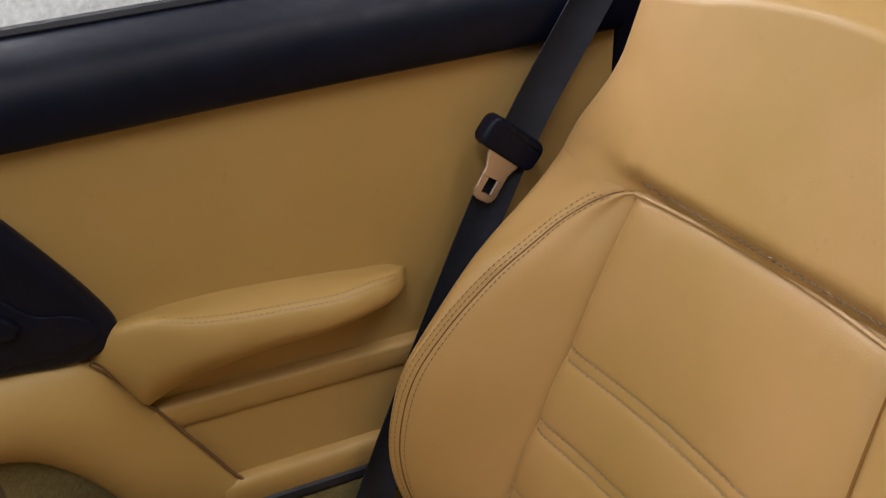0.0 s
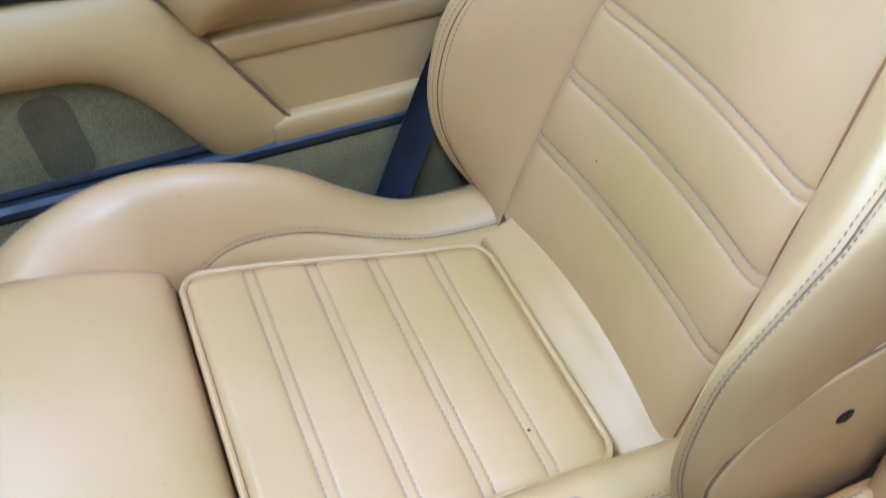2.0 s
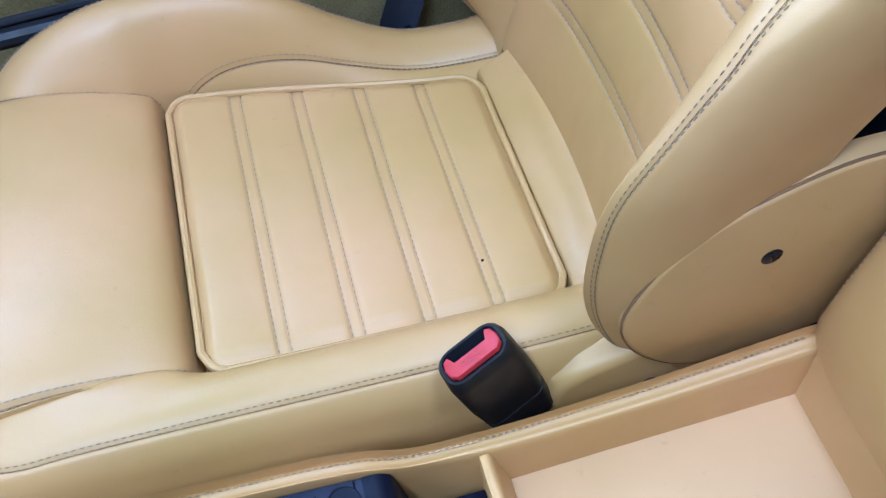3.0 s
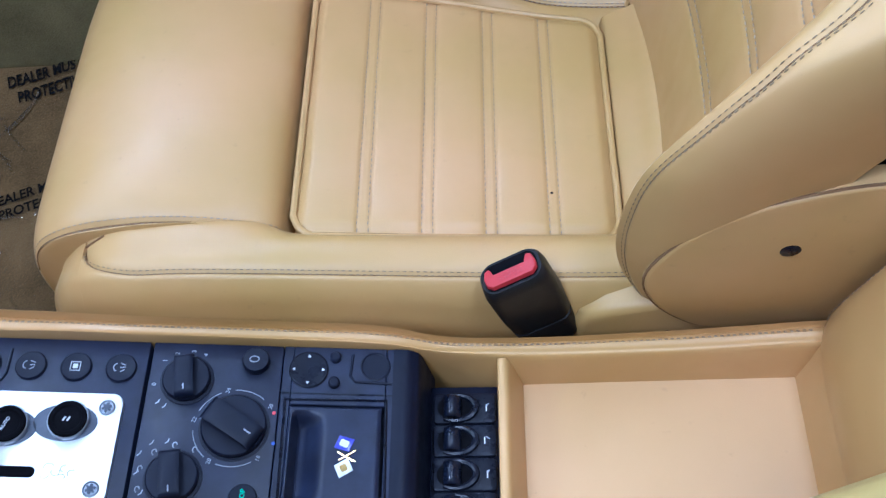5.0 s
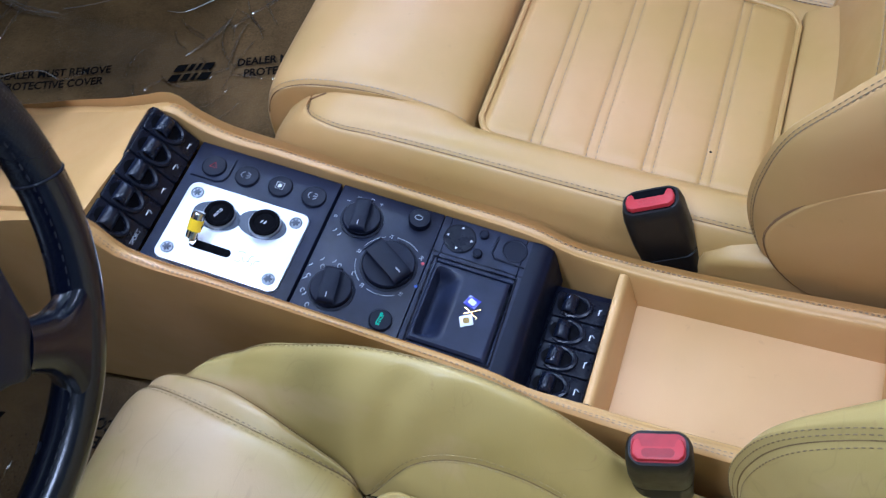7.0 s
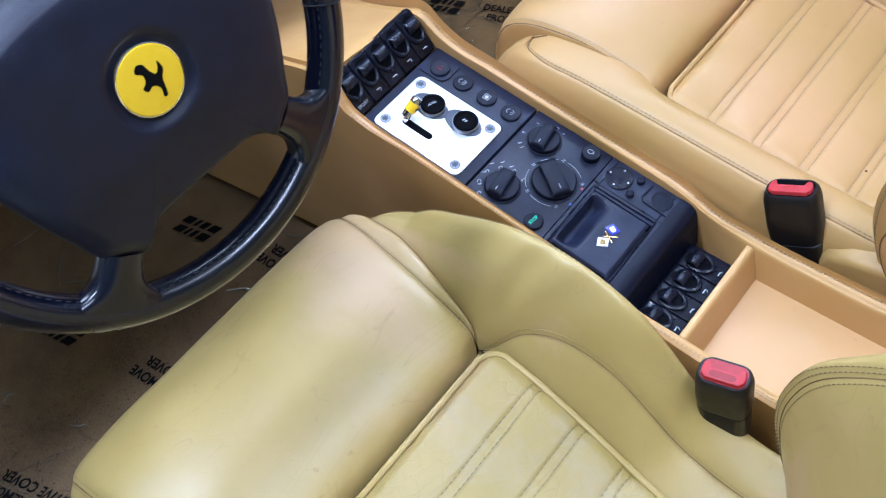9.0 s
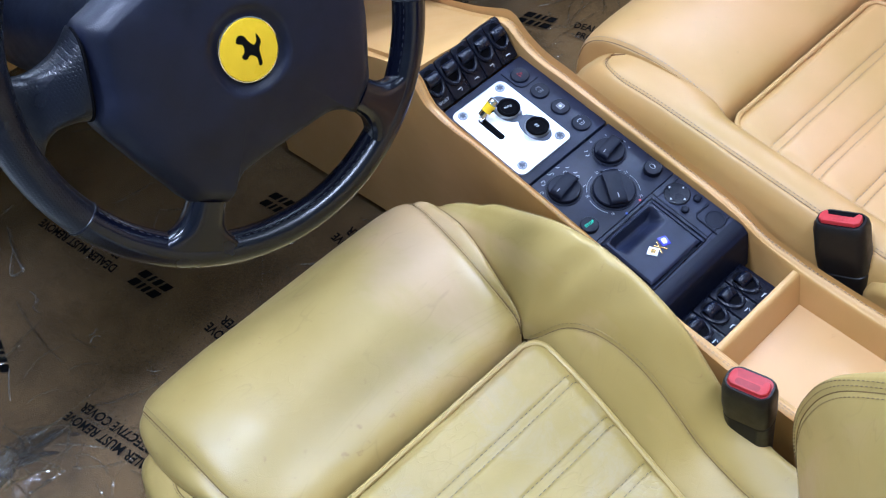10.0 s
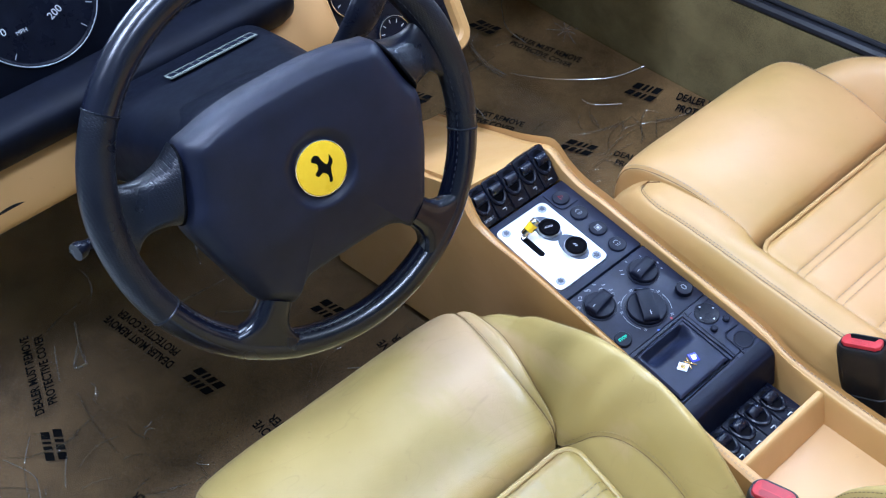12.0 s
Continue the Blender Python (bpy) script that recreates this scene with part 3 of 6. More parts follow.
def seat(o, hide, label, worn=False):
    """A sports seat; o shifts it from the passenger's place."""
    ox, oy = o
    cy = 0.373 + oy
    P = lambda x, a, z: Vector((x + ox, cy + a, z))
    st = thing("car_seat", (0.1 + ox, cy, FLOOR), label, "car seat", "front seats")
    thread = bmesh.new()
    dark = bmesh.new()
    ribs = bmesh.new()
    groove, seam_r = (GROOVE_OLIVE, 0.0006) if worn else (GROOVE, 0.0008)
    centre = SEAT_CREASED if worn else hide
    fine = dict(length=0.0036, gap=0.0026, width=0.0010)

    # cushion insert with stitched channels
    def dip(x, lines, d=0.0012):
        return sum(-d * (math.exp(-(((x - c - 0.0055) / 0.0019) ** 2)) + math.exp(-(((x - c + 0.0055) / 0.0019) ** 2)) + 0.35 * math.exp(-(((x - c) / 0.011) ** 2))) for c in lines)

    def ribbed(lo, hi, n, lines):
        """Even steps with closer ones over the stitched ribs."""
        extra = [c + e for c in lines for e in (-0.0095, -0.0075, -0.0065, -0.0055, -0.0045, -0.0035, -0.002, 0, 0.002, 0.0035, 0.0045, 0.0055, 0.0065, 0.0075, 0.0095)]
        return sorted([x for x in steps(lo, hi, n) if all(abs(x - c) > 0.0105 for c in lines)] + extra)

    # the driver's cushion centre sits a little further back
    dx = 0.012 if worn else 0.0
    PI = lambda x, a, z: P(x + dx, a, z)

    def corner(x):
        r = 0.022
        d = min(r, max(0.0, min(x - INSERT_X0, INSERT_X1 - x)))
        return r - math.sqrt(r * r - (r - d) ** 2)

    def ins(x, t):
        a0, a1 = a_left(x) + corner(x), a_right(x) - corner(x)
        a = a0 + (a1 - a0) * (t + 1) / 2
        e = min(x - INSERT_X0, INSERT_X1 - x, a - a0, a1 - a)
        edge = -0.006 * (1 - smoothstep(0, 0.012, e))
        cells = [INSERT_X0, *CHANNELS, INSERT_X1]
        puff = 0
        for p, q in zip(cells, cells[1:]):
            if p <= x <= q:
                puff = 0.0022 * math.sin(math.pi * (x - p) / (q - p))
        rip = 0.0009 * noise.noise((x * 14, a * 14, 3.1 + ox * 50)) + 0.0007 * noise.noise((x * 70, a * 40, 3.1)) + 0.0020 * noise.noise((x * 46, a * 95, 9.0)) * math.exp(-min(abs(x - c) for c in [INSERT_X0, *CHANNELS, INSERT_X1]) / 0.011) if worn else 0.0014 * noise.noise((x * 14, a * 14, 1.7)) + 0.0007 * noise.noise((x * 40, a * 80, 4.0)) * math.exp(-min(abs(x - c) for c in [INSERT_X0, *CHANNELS, INSERT_X1]) / 0.010)
        return PI(x, a, zi(x) + 0.005 + edge + dip(x, CHANNELS) + puff + rip)

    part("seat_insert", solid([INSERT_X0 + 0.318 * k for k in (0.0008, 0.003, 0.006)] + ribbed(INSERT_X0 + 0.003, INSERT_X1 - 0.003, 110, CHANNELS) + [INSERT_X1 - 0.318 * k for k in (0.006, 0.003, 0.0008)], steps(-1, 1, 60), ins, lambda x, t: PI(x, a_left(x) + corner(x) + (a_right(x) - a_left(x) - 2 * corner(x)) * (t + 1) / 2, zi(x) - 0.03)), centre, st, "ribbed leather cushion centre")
    for c in CHANNELS:
        for d in (-0.0055, 0.0055):
            stitches(ribs, [ins(c + d, t) for t in steps(-0.975, 0.975, 80)], width=0.0011)
    rim = []
    for sgn in (-1, 1):
        side_ = [(x, k) for x in [INSERT_X0 - 0.002] + [INSERT_X0 + 0.022 * (1 - math.cos(radians(q))) for q in range(18, 91, 12)] + steps(INSERT_X0 + 0.06, INSERT_X1 - 0.06, 6) + [INSERT_X1 - 0.022 * (1 - math.cos(radians(q))) for q in range(90, 17, -12)] + [INSERT_X1 + 0.002] for k in (sgn,)]
        for x, k in (side_ if sgn < 0 else side_[::-1]):
            a = (a_right(x) - corner(x) + 0.0015) if k > 0 else (a_left(x) + corner(x) - 0.0015)
            rim.append(PI(x, a, zi(x) + 0.0012))
        x = INSERT_X1 + 0.002 if sgn < 0 else INSERT_X0 - 0.002
        lo, hi = a_left(x) + 0.024, a_right(x) - 0.024
        for k in (0.01, 0.04, 0.12, 0.3, 0.5, 0.7, 0.88, 0.96, 0.99):
            rim.append(PI(x, lo + (hi - lo) * (k if sgn < 0 else 1 - k), zi(x) + 0.0012))
    part("cushion_core", solid(steps(INSERT_X0 - 0.006, INSERT_X1 + 0.004, 8), steps(-0.166, 0.166, 8), lambda x, a: P(x, max(a_left(x), min(a_right(x), a)), zi(x) - 0.026), lambda x, a: P(x, max(a_left(x), min(a_right(x), a)), zi(x) - 0.10)), hide, st)
    part("piping", tube(spline(rim, 260, True), 0.0038, 8, True), hide, st, "raised leather piping")

    # thigh pad
    path = [Vector((x, 0, z)) for x, z in PAD_PATH]

    def padfn(u, a):
        p = along(path, u)
        w = (0.163 + 0.029 * smoothstep(1, 6, u)) if worn and a > 0 else 0.170 + 0.014 * smoothstep(1, 6, u)
        if worn and a < 0:
            w += 0.040 * smoothstep(0.8, 3.0, u)
        w *= 0.955 + 0.045 * smoothstep(0.0, 1.3, u)
        y = a * w
        e = (1 - abs(a)) * w
        pinch = 0.006 * math.exp(-e / 0.006)
        pinch += (0.007 if worn else 0.004) * smoothstep(2.5, 4.5, u) * math.exp(-e / 0.014)
        lift = 0.007 * (1 - abs(a) ** 5) - pinch
        rip = 0.002 * noise.noise((p.x * 12, y * 12, 5.0 + ox * 30)) if worn else 0.0012 * noise.noise((p.x * 10, y * 10, 2.0))
        k = smoothstep(0.5, 2.5, u)
        fall = smoothstep(4.5, 8, u)
        tuck = 0.008 * (1 - smoothstep(0.0, 0.034, e)) * (1 - smoothstep(0.8, 2.4, u)) if worn else 0.0
        return P(p.x + dx * (1 - smoothstep(0, 4, u)) - (lift + rip) * fall - tuck, y, p.z + (lift + rip) * k * (1 - fall) - 0.6 * tuck)

    part("thigh_pad", sheet(steps(0, 10, 70), [math.sin(math.pi / 2 * t) for t in steps(-1, 1, 48)], padfn, caps=True), hide, st)
    for sgn in (-1, 1):
        flare = 0.026 if worn else 0.004

        def gusset(u, t):
            f = flare * smoothstep(1.0, 4.2, u) * (1 - 0.7 * smoothstep(4.0, 7.5, u))
            flat = (0.10 + 0.35 * smoothstep(3.6, 5.0, u)) if worn and sgn > 0 else 0.45 + 0.7 * smoothstep(3.0, 4.4, u)
            run = along([Vector((0, 0, 0)), Vector((f, -0.002 - flat * f, 0)), Vector((f + 0.003, -0.09, 0))], 2 * t)
            return padfn(u, sgn) + Vector((0.018 * t * smoothstep(4.5, 7, u), sgn * run.x, run.y * (1 - smoothstep(5.5, 8, u))))

        if worn and sgn > 0:
            # the bolster is sewn to the outer edge of this strip
            brim = [gusset(u, 0.5) - P(0, 0, 0) for u in steps(8.6, 1.0, 90)]
            part("seam", tube([p + P(0, 0, 0) + Vector((0, 0, 0.0008)) for p in brim[26:]], seam_r, 5), groove, st)
        part("gusset", sheet(steps(1.1 if worn else 1.3, 8.5, 60), steps(0, 1, 12), gusset), hide, st, "leather gusset beside the thigh pad")
        stitches(dark, [gusset(u, 0.06 if worn else 0.10) + Vector((0, 0, 0.0006)) for u in steps(1.2, 6, 90)], **fine)
        part("seam", tube([padfn(u, sgn * 0.997) + Vector((0, 0, 0.0006)) for u in steps(1.0, 7, 70)], seam_r, 5), groove, st)
        stitches(thread, [padfn(u, sgn * 0.975) + Vector((0, 0, 0.0004)) for u in steps(1.2, 7, 90)], **fine)

    # side bolsters of the cushion: a tall one on the right, a low one on the left
    for sgn, top in ((1, HUMP_TALL if worn else HUMP), (-1, LOW_OUTER if worn else LOW)):
        def section(x, v):
            zt = top(x)
            k = 1 - smoothstep(0.0, 0.05, x)
            z0 = zi(x) * (1 - k) + (zpad(x) - 0.006) * k - 0.004 - 0.016 * (1 - k)
            base = (a_right(x) if sgn > 0 else -a_left(x)) + 0.002
            a0 = base * (1 - k) + (0.169 + 0.014 * (1 - smoothstep(-0.18, 0.02, x)) - 0.006) * k
            under = 1 - smoothstep(-0.16, -0.06, x)
            a0 -= 0.014 * under
            z0 -= 0.012 * under
            if worn and sgn > 0:
                i = max(1, min(len(brim) - 1, next((j for j, p in enumerate(brim) if p.x >= x), len(brim) - 1)))
                p, q = brim[i - 1], brim[i]
                f = max(0.0, min(1.0, (x - p.x) / max(1e-6, q.x - p.x)))
                ks = 1 - smoothstep(0.022, 0.045, x)
                a0 += (p.y + (q.y - p.y) * f - 0.001 - a0) * ks
                z0 += (p.z + (q.z - p.z) * f - 0.0015 - z0) * ks
                zt += (max(zt, z0 + 0.003) - zt) * ks
            if worn and sgn < 0:
                a0 += 0.036 * (1 - smoothstep(-0.10, 0.01, x))
            rnd = math.sqrt(max(0.0, 1 - (max(0.0, -0.10 - x) / 0.145) ** 2))
            mid_a = (a0 + 0.200) / 2
            pts = [(a0, z0), (mid_a - 0.004, z0 + 0.42 * (zt - z0)), (0.200, z0 + 0.86 * (zt - z0)), (0.222, zt), (0.244, zt - 0.012), (0.258, zt - 0.042), (0.262, zt - 0.095), (0.254, 0.14)]
            if worn and sgn > 0:
                a3, rise = max(a0 + 0.012, 0.246), zt - z0
                pts = [(a0, z0), (a0 + 0.34 * (a3 - a0), z0 + 0.37 * rise), (a0 + 0.68 * (a3 - a0), z0 + 0.74 * rise), (a3, zt), (a3 + 0.013, zt - 0.010), (a3 + 0.020, zt - 0.042), (a3 + 0.020, zt - 0.095), (0.254, 0.14)]
            if sgn < 0:
                out = 0.030 * (1 - smoothstep(-0.12, 0.08, x)) if worn else 0.0
                pts = [(a0, z0), (a0 + 0.008, z0 + 0.6 * (zt - z0)), (max(0.192, a0 + 0.012), zt - 0.002), (max(0.218, a0 + 0.020), zt), (0.236 + out, zt - 0.008), (0.250 + out, zt - 0.034), (0.256 + out, zt - 0.085), (0.240, 0.14)]
            spread = 0.35 + 0.65 * rnd
            if worn and sgn > 0:
                spread = max(0.06, math.sqrt(max(0.0, 1 - (max(0.0, -0.09 - x) / 0.082) ** 2)))
            a, z = along([Vector((a0 + (p - a0) * spread, q, 0)) for p, q in pts], v)[:2]
            return a, z

        NOSE = -0.162

        def vs_at(x):
            if sgn > 0:
                return (1.62 if worn else 1.25) * (1 - math.exp(-max(0.0, x - 0.030) / 0.045))
            return 0.0 if x < NOSE else 2.1 + 1.45 * math.sqrt(1 - (1 - min(1.0, (x - NOSE) / 0.065)) ** 2)

        def wall(x, t):
            v = t * vs_at(x)
            a, z = section(x, v)
            pin = 0.004 * math.exp(-(1 - t) * max(0.01, vs_at(x)) / 0.25)
            return P(x, sgn * (a + pin * 0.3), z - pin)

        def outer(x, t):
            v = vs_at(x) + t * (7 - vs_at(x))
            a, z = section(x, v)
            pin = 0.004 * math.exp(-t * 7 / 0.25)
            if worn and sgn > 0:
                pin += 0.0030 * math.sin(75 * x - 12 * t + 1.0) * math.exp(-(((x - 0.05) / 0.085) ** 2)) * math.sin(math.pi * min(1.0, t / 0.40))
                pin -= 0.0040 * math.sin(math.pi * min(1.0, t / 0.42)) * smoothstep(-0.12, -0.04, x)
            return P(x, sgn * (a + pin * 0.3), z - pin)

        x_from = 0.031 if sgn > 0 else NOSE
        part("inner_bolster_panel", sheet(steps(x_from, 0.41, 90), steps(0, 1, 16), wall), hide, st)
        part("cushion_bolster", sheet(sorted([-0.232 + 0.642 * (t ** 1.5) for t in steps(0, 1, 110)] + [NOSE - 0.00005, NOSE, NOSE + 0.001, NOSE + 0.003]), steps(0, 1, 44), outer, caps=True), hide, st, "padded cushion bolster")
        part("seam", tube([outer(x, 0.0) + Vector((0, 0, 0.0003)) for x in [x_from + 0.001 + (0.384 - x_from) * t**1.6 for t in steps(0, 1, 120)]], seam_r, 5), groove, st)
        if sgn > 0:
            crest = lambda x, v: P(x, section(x, v)[0], section(x, v)[1])
            part("seam", tube([crest(x, 3.55) for x in steps(-0.160 if worn else -0.14, 0.37, 90)], seam_r, 5), groove, st)
            stitches(thread, [crest(x, 3.35) + Vector((0, 0, 0.0006)) for x in steps(-0.160 if worn else -0.14, 0.37, 150)], **fine)
        if sgn < 0:
            slit = [P(x, -section(x, v)[0], section(x, v)[1] + 0.0004) for x, v in zip(steps(NOSE + 0.001, NOSE + 0.020, 12), steps(2.1, 1.75, 12))]
            part("tuck", tube(slit, 0.0011, 6), GROOVE, st)
        sx = [x_from + 0.001 + (0.384 - x_from) * t**1.6 for t in steps(0, 1, 190)]
        for d in (-0.0045, 0.0045):
            stitches(dark if sgn < 0 else thread, [(outer(x, 0.014) if d > 0 else wall(x, 0.965)) + Vector((0, 0, 0.0006)) for x in sx], **fine)

    # panel behind the insert
    rear = [Vector(p) for p in ((0.352, 0, 0.255), (0.354, 0, 0.281), (0.362, 0, 0.289), (0.380, 0, 0.297), (0.400, 0, 0.308), (0.44, 0, 0.318))]
    part("rear_cushion_panel", sheet(steps(0, 5, 24), steps(-0.168, 0.150, 30), lambda u, a: P(along(rear, u).x, a, along(rear, u).z + 0.003 * math.cos(a * 9)), caps=True), hide, st)

    # backrest insert with three stitched cross channels
    def bins(h, t):
        w = WI(h)
        a = t * w
        e = min((1 - abs(t)) * w, BACK_TOP - h)
        cells = [0.30, *ROWS_H, BACK_TOP]
        puff = 0
        for p, q in zip(cells, cells[1:]):
            if p <= h <= q:
                puff = 0.0030 * math.sin(math.pi * (h - p) / (q - p))
        d = dip(h, ROWS_H) - 0.008 * math.exp(-e / 0.008)
        return P(xi(h) - puff - d + 0.012 * (1 - t * t) - 0.008, a, h)

    part("backrest_insert", solid(ribbed(0.295, BACK_TOP, 110, ROWS_H), steps(-1, 1, 56), bins, lambda h, t: P(xi(h) + 0.06, t * WI(h), h)), hide, st, "leather backrest centre with stitched cross channels")
    for c in ROWS_H:
        for d in (-0.0055, 0.0055):
            stitches(thread, [bins(c + d, t) for t in steps(-0.97, 0.97, 90)], width=0.0013, lift=(-0.0007, 0, 0.0003))

    # backrest bolsters
    def bsection(h, v):
        w, s_, xf, x0 = WI(h), WS(h), XF(h), xi(h)
        k = min(1.0, max(0.0, (s_ - w) / (0.243 - w)))
        x_s = x0 - 0.004 + (xf - x0 + 0.004) * k**0.65
        f = smoothstep(0.62, 0.714, h)
        a3 = s_ + (0.254 - s_) * 0.5
        x3 = x_s + (xf - x_s) * 0.75
        pts = [(w, x0 - 0.002), (w + (s_ - w) * 0.45, x0 + (x_s - x0) * 0.42), (s_, x_s),
               (a3, x3 * (1 - f) + (x0 - 0.016) * f), (0.252, xf + 0.010 + 0.010 * f), (0.262, xf + 0.036), (0.265, xf + 0.08), (0.258, xf + 0.15)]
        a, x = along([Vector((p, q, 0)) for p, q in pts], v)[:2]
        return a, x

    H0 = 0.268
    for sgn in (1, -1):
        # the console-side wing carries its seam further round
        def split(h):
            return 2.0 if sgn > 0 else 2.0 + 1.45 * (1 - smoothstep(0.60, 0.705, h))

        def bwall(h, t):
            a, x = bsection(h, split(h) * t)
            pin = 0.004 * math.exp(-(1 - t) * 2 / 0.3) + 0.003 * math.exp(-t * 2 / 0.3)
            return P(x + pin, sgn * a, h)

        def bouter(h, t):
            a, x = bsection(h, split(h) + (7 - split(h)) * t)
            pin = 0.004 * math.exp(-t * 5 / 0.3)
            return P(x + pin, sgn * a, h)

        part("inner_backrest_panel", sheet(steps(H0, BACK_TOP, 80), steps(0, 1, 18), bwall), hide, st)
        part("backrest_bolster", sheet(steps(H0, BACK_TOP, 90), steps(0, 1, 36), bouter, caps=True), hide, st, "padded backrest bolster")
        for t, fn in ((0.022, bouter), (0.060, bouter), (0.93, bwall)):
            stitches(dark, [fn(h, t) for h in steps(0.285, BACK_TOP - 0.012, 160)], lift=(-0.0007, 0, 0.0003), **fine)
        part("seam", tube([bouter(h, 0.0) + Vector((-0.0002, 0, 0)) for h in steps(0.285, BACK_TOP - 0.004, 90)], seam_r, 5), groove, st)

    # shoulder and head section
    def topz(a):
        return 0.905 - 0.055 * (abs(a) / 0.26) ** 2

    def upper(u, t):
        a_full = 0.264
        h = BACK_TOP + (topz(t * a_full) - BACK_TOP) * min(u, 1.0)
        v = abs(t)
        # outward run follows the bolster's section
        if v < 0.5:
            a = v / 0.5 * 0.139
            x = xi(h) - 0.020 * smoothstep(0, 0.03, h - BACK_TOP) + 0.004 * (1 - smoothstep(0, 0.012, h - BACK_TOP))
        else:
            a, x = bsection(min(h, 0.714), 2 + 5 * (v - 0.5) / 0.5)
            x += xi(h) - xi(min(h, 0.714))
            near = 1 - smoothstep(0.5, 0.58, v)
            x -= 0.020 * smoothstep(0, 0.03, h - BACK_TOP) * near
            q = (v - 0.5) / 0.5
            full = xi(h) - 0.020 * smoothstep(0, 0.03, h - BACK_TOP) + 0.17 * q**2.6
            x += (full - x) * smoothstep(0.0, 0.07, h - BACK_TOP)
        a *= 1 - 0.14 * smoothstep(0.714, 0.82, h)
        over = smoothstep(0.92, 1.0, u)
        x += 0.035 * over**2 + 0.10 * max(0.0, u - 1.0)
        z = h + 0.012 * math.sin(math.pi * min(1, max(0, u - 1.0)))
        return P(x, math.copysign(a, t) if t else 0.0, z)

    part("head_section", sheet(steps(0, 1.8, 70), steps(-1, 1, 80), upper, caps=True), hide, st, "smooth leather shoulder and head section")
    for hh in (0.0035, 0.0085):
        stitches(thread, [upper(0.03 + hh * 4, t) for t in steps(-0.49, 0.49, 160)], lift=(-0.0012, 0, 0.0006))
    part("seam", tube([bins(BACK_TOP - 0.001, t) + Vector((-0.004, 0, 0)) for t in steps(-1, 1, 50)], 0.0022, 6), hide, st)
    part("backrest_shell", solid(steps(0.27, 0.86, 12), steps(-0.25, 0.25, 10), lambda h, a: P(xi(h) + 0.11, a, h), lambda h, a: P(xi(h) + 0.16, a, h)), BLACK, st)

    # side covers with plugs
    outline = [(0.352, 0.392), (0.372, 0.440), (0.410, 0.480), (0.46, 0.503), (0.52, 0.515), (0.575, 0.50), (0.60, 0.43), (0.58, 0.35), (0.54, 0.312), (0.49, 0.296), (0.44, 0.294), (0.400, 0.308), (0.366, 0.345)]
    ring = spline([Vector((x, z, 0)) for x, z in outline], 60, True)
    for sgn in (-1, 1):
        m = Matrix.Translation((ox, cy + sgn * 0.245, 0)) @ Matrix(((1, 0, 0, 0), (0, 0, sgn, 0), (0, 1, 0, 0), (0, 0, 0, 1)))
        part("side_cover", prism([(p.x, p.y) for p in ring], m, 0.0205, 0.004, 3), hide, st, "leather hinge cover")
        part("seam", tube([m @ Vector((p.x, p.y, 0.0175)) for p in ring], 0.0014, 5, True), groove, st)
        part("plug", lathe([(0.0085, 0), (0.0085, 0.003), (0.006, 0.0042)], 20, Matrix.Translation((0.464 + ox, cy + sgn * 0.2625, 0.431)) @ Euler((radians(-90 * sgn), 0, 0)).to_matrix().to_4x4()), SATIN, st, "round black plug")
    part("seat_base", box((0.44, 0.42, 0.09), pose(0.13 + ox, cy, FLOOR + 0.05), 0.02), BLACK, st, "black seat base")
    part("hinge_bracket", prism([(x, z) for x, z in ((0.294, 0.20), (0.295, 0.300), (0.301, 0.315), (0.325, 0.328), (0.36, 0.336), (0.433, 0.345), (0.433, 0.20))][::-1], Matrix(((1, 0, 0, ox), (0, 0, -1, cy - 0.205), (0, 1, 0, 0), (0, 0, 0, 1))), 0.056, 0.012, 4), hide, st, "leather-covered seat bracket")
    part("plug", lathe([(0.007, 0), (0.007, 0.003), (0.005, 0.004)], 16, Matrix.Translation((0.384 + ox, cy - 0.2605, 0.281)) @ Euler((radians(90), 0, 0)).to_matrix().to_4x4()), SATIN, st, "round black plug")
    if not worn:
        part("nick", lathe([(0.0016, 0), (0.0013, 0.0004)], 10, Matrix.Translation(ins(0.2835, -0.66) + Vector((0, 0, 0.0002)))), INK, st, "tiny dark nick in the hide")
        part("nick", lathe([(0.0013, 0), (0.0010, 0.0004)], 10, Matrix.Translation(bins(0.433, 0.42) + Vector((-0.0004, 0, 0))) @ pose(0, 0, 0, 0, -72, 0)), GROOVE, st, "tiny brown nick in the hide")
    tagged(part("stitching", thread, THREAD_OLIVE if worn else THREAD, st), "fine thread stitching", kind="stuff")
    tagged(part("stitching", dark, THREAD_DARK, st), "dark thread stitching", kind="stuff")
    tagged(part("stitching", ribs, THREAD_GREY if worn else THREAD_RIB, st), "grey thread stitching along the ribs", kind="stuff")
    return st


seat((0, 0), SEAT, "tan leather passenger sports seat with ribbed centre")
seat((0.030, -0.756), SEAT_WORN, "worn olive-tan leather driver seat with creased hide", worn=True)


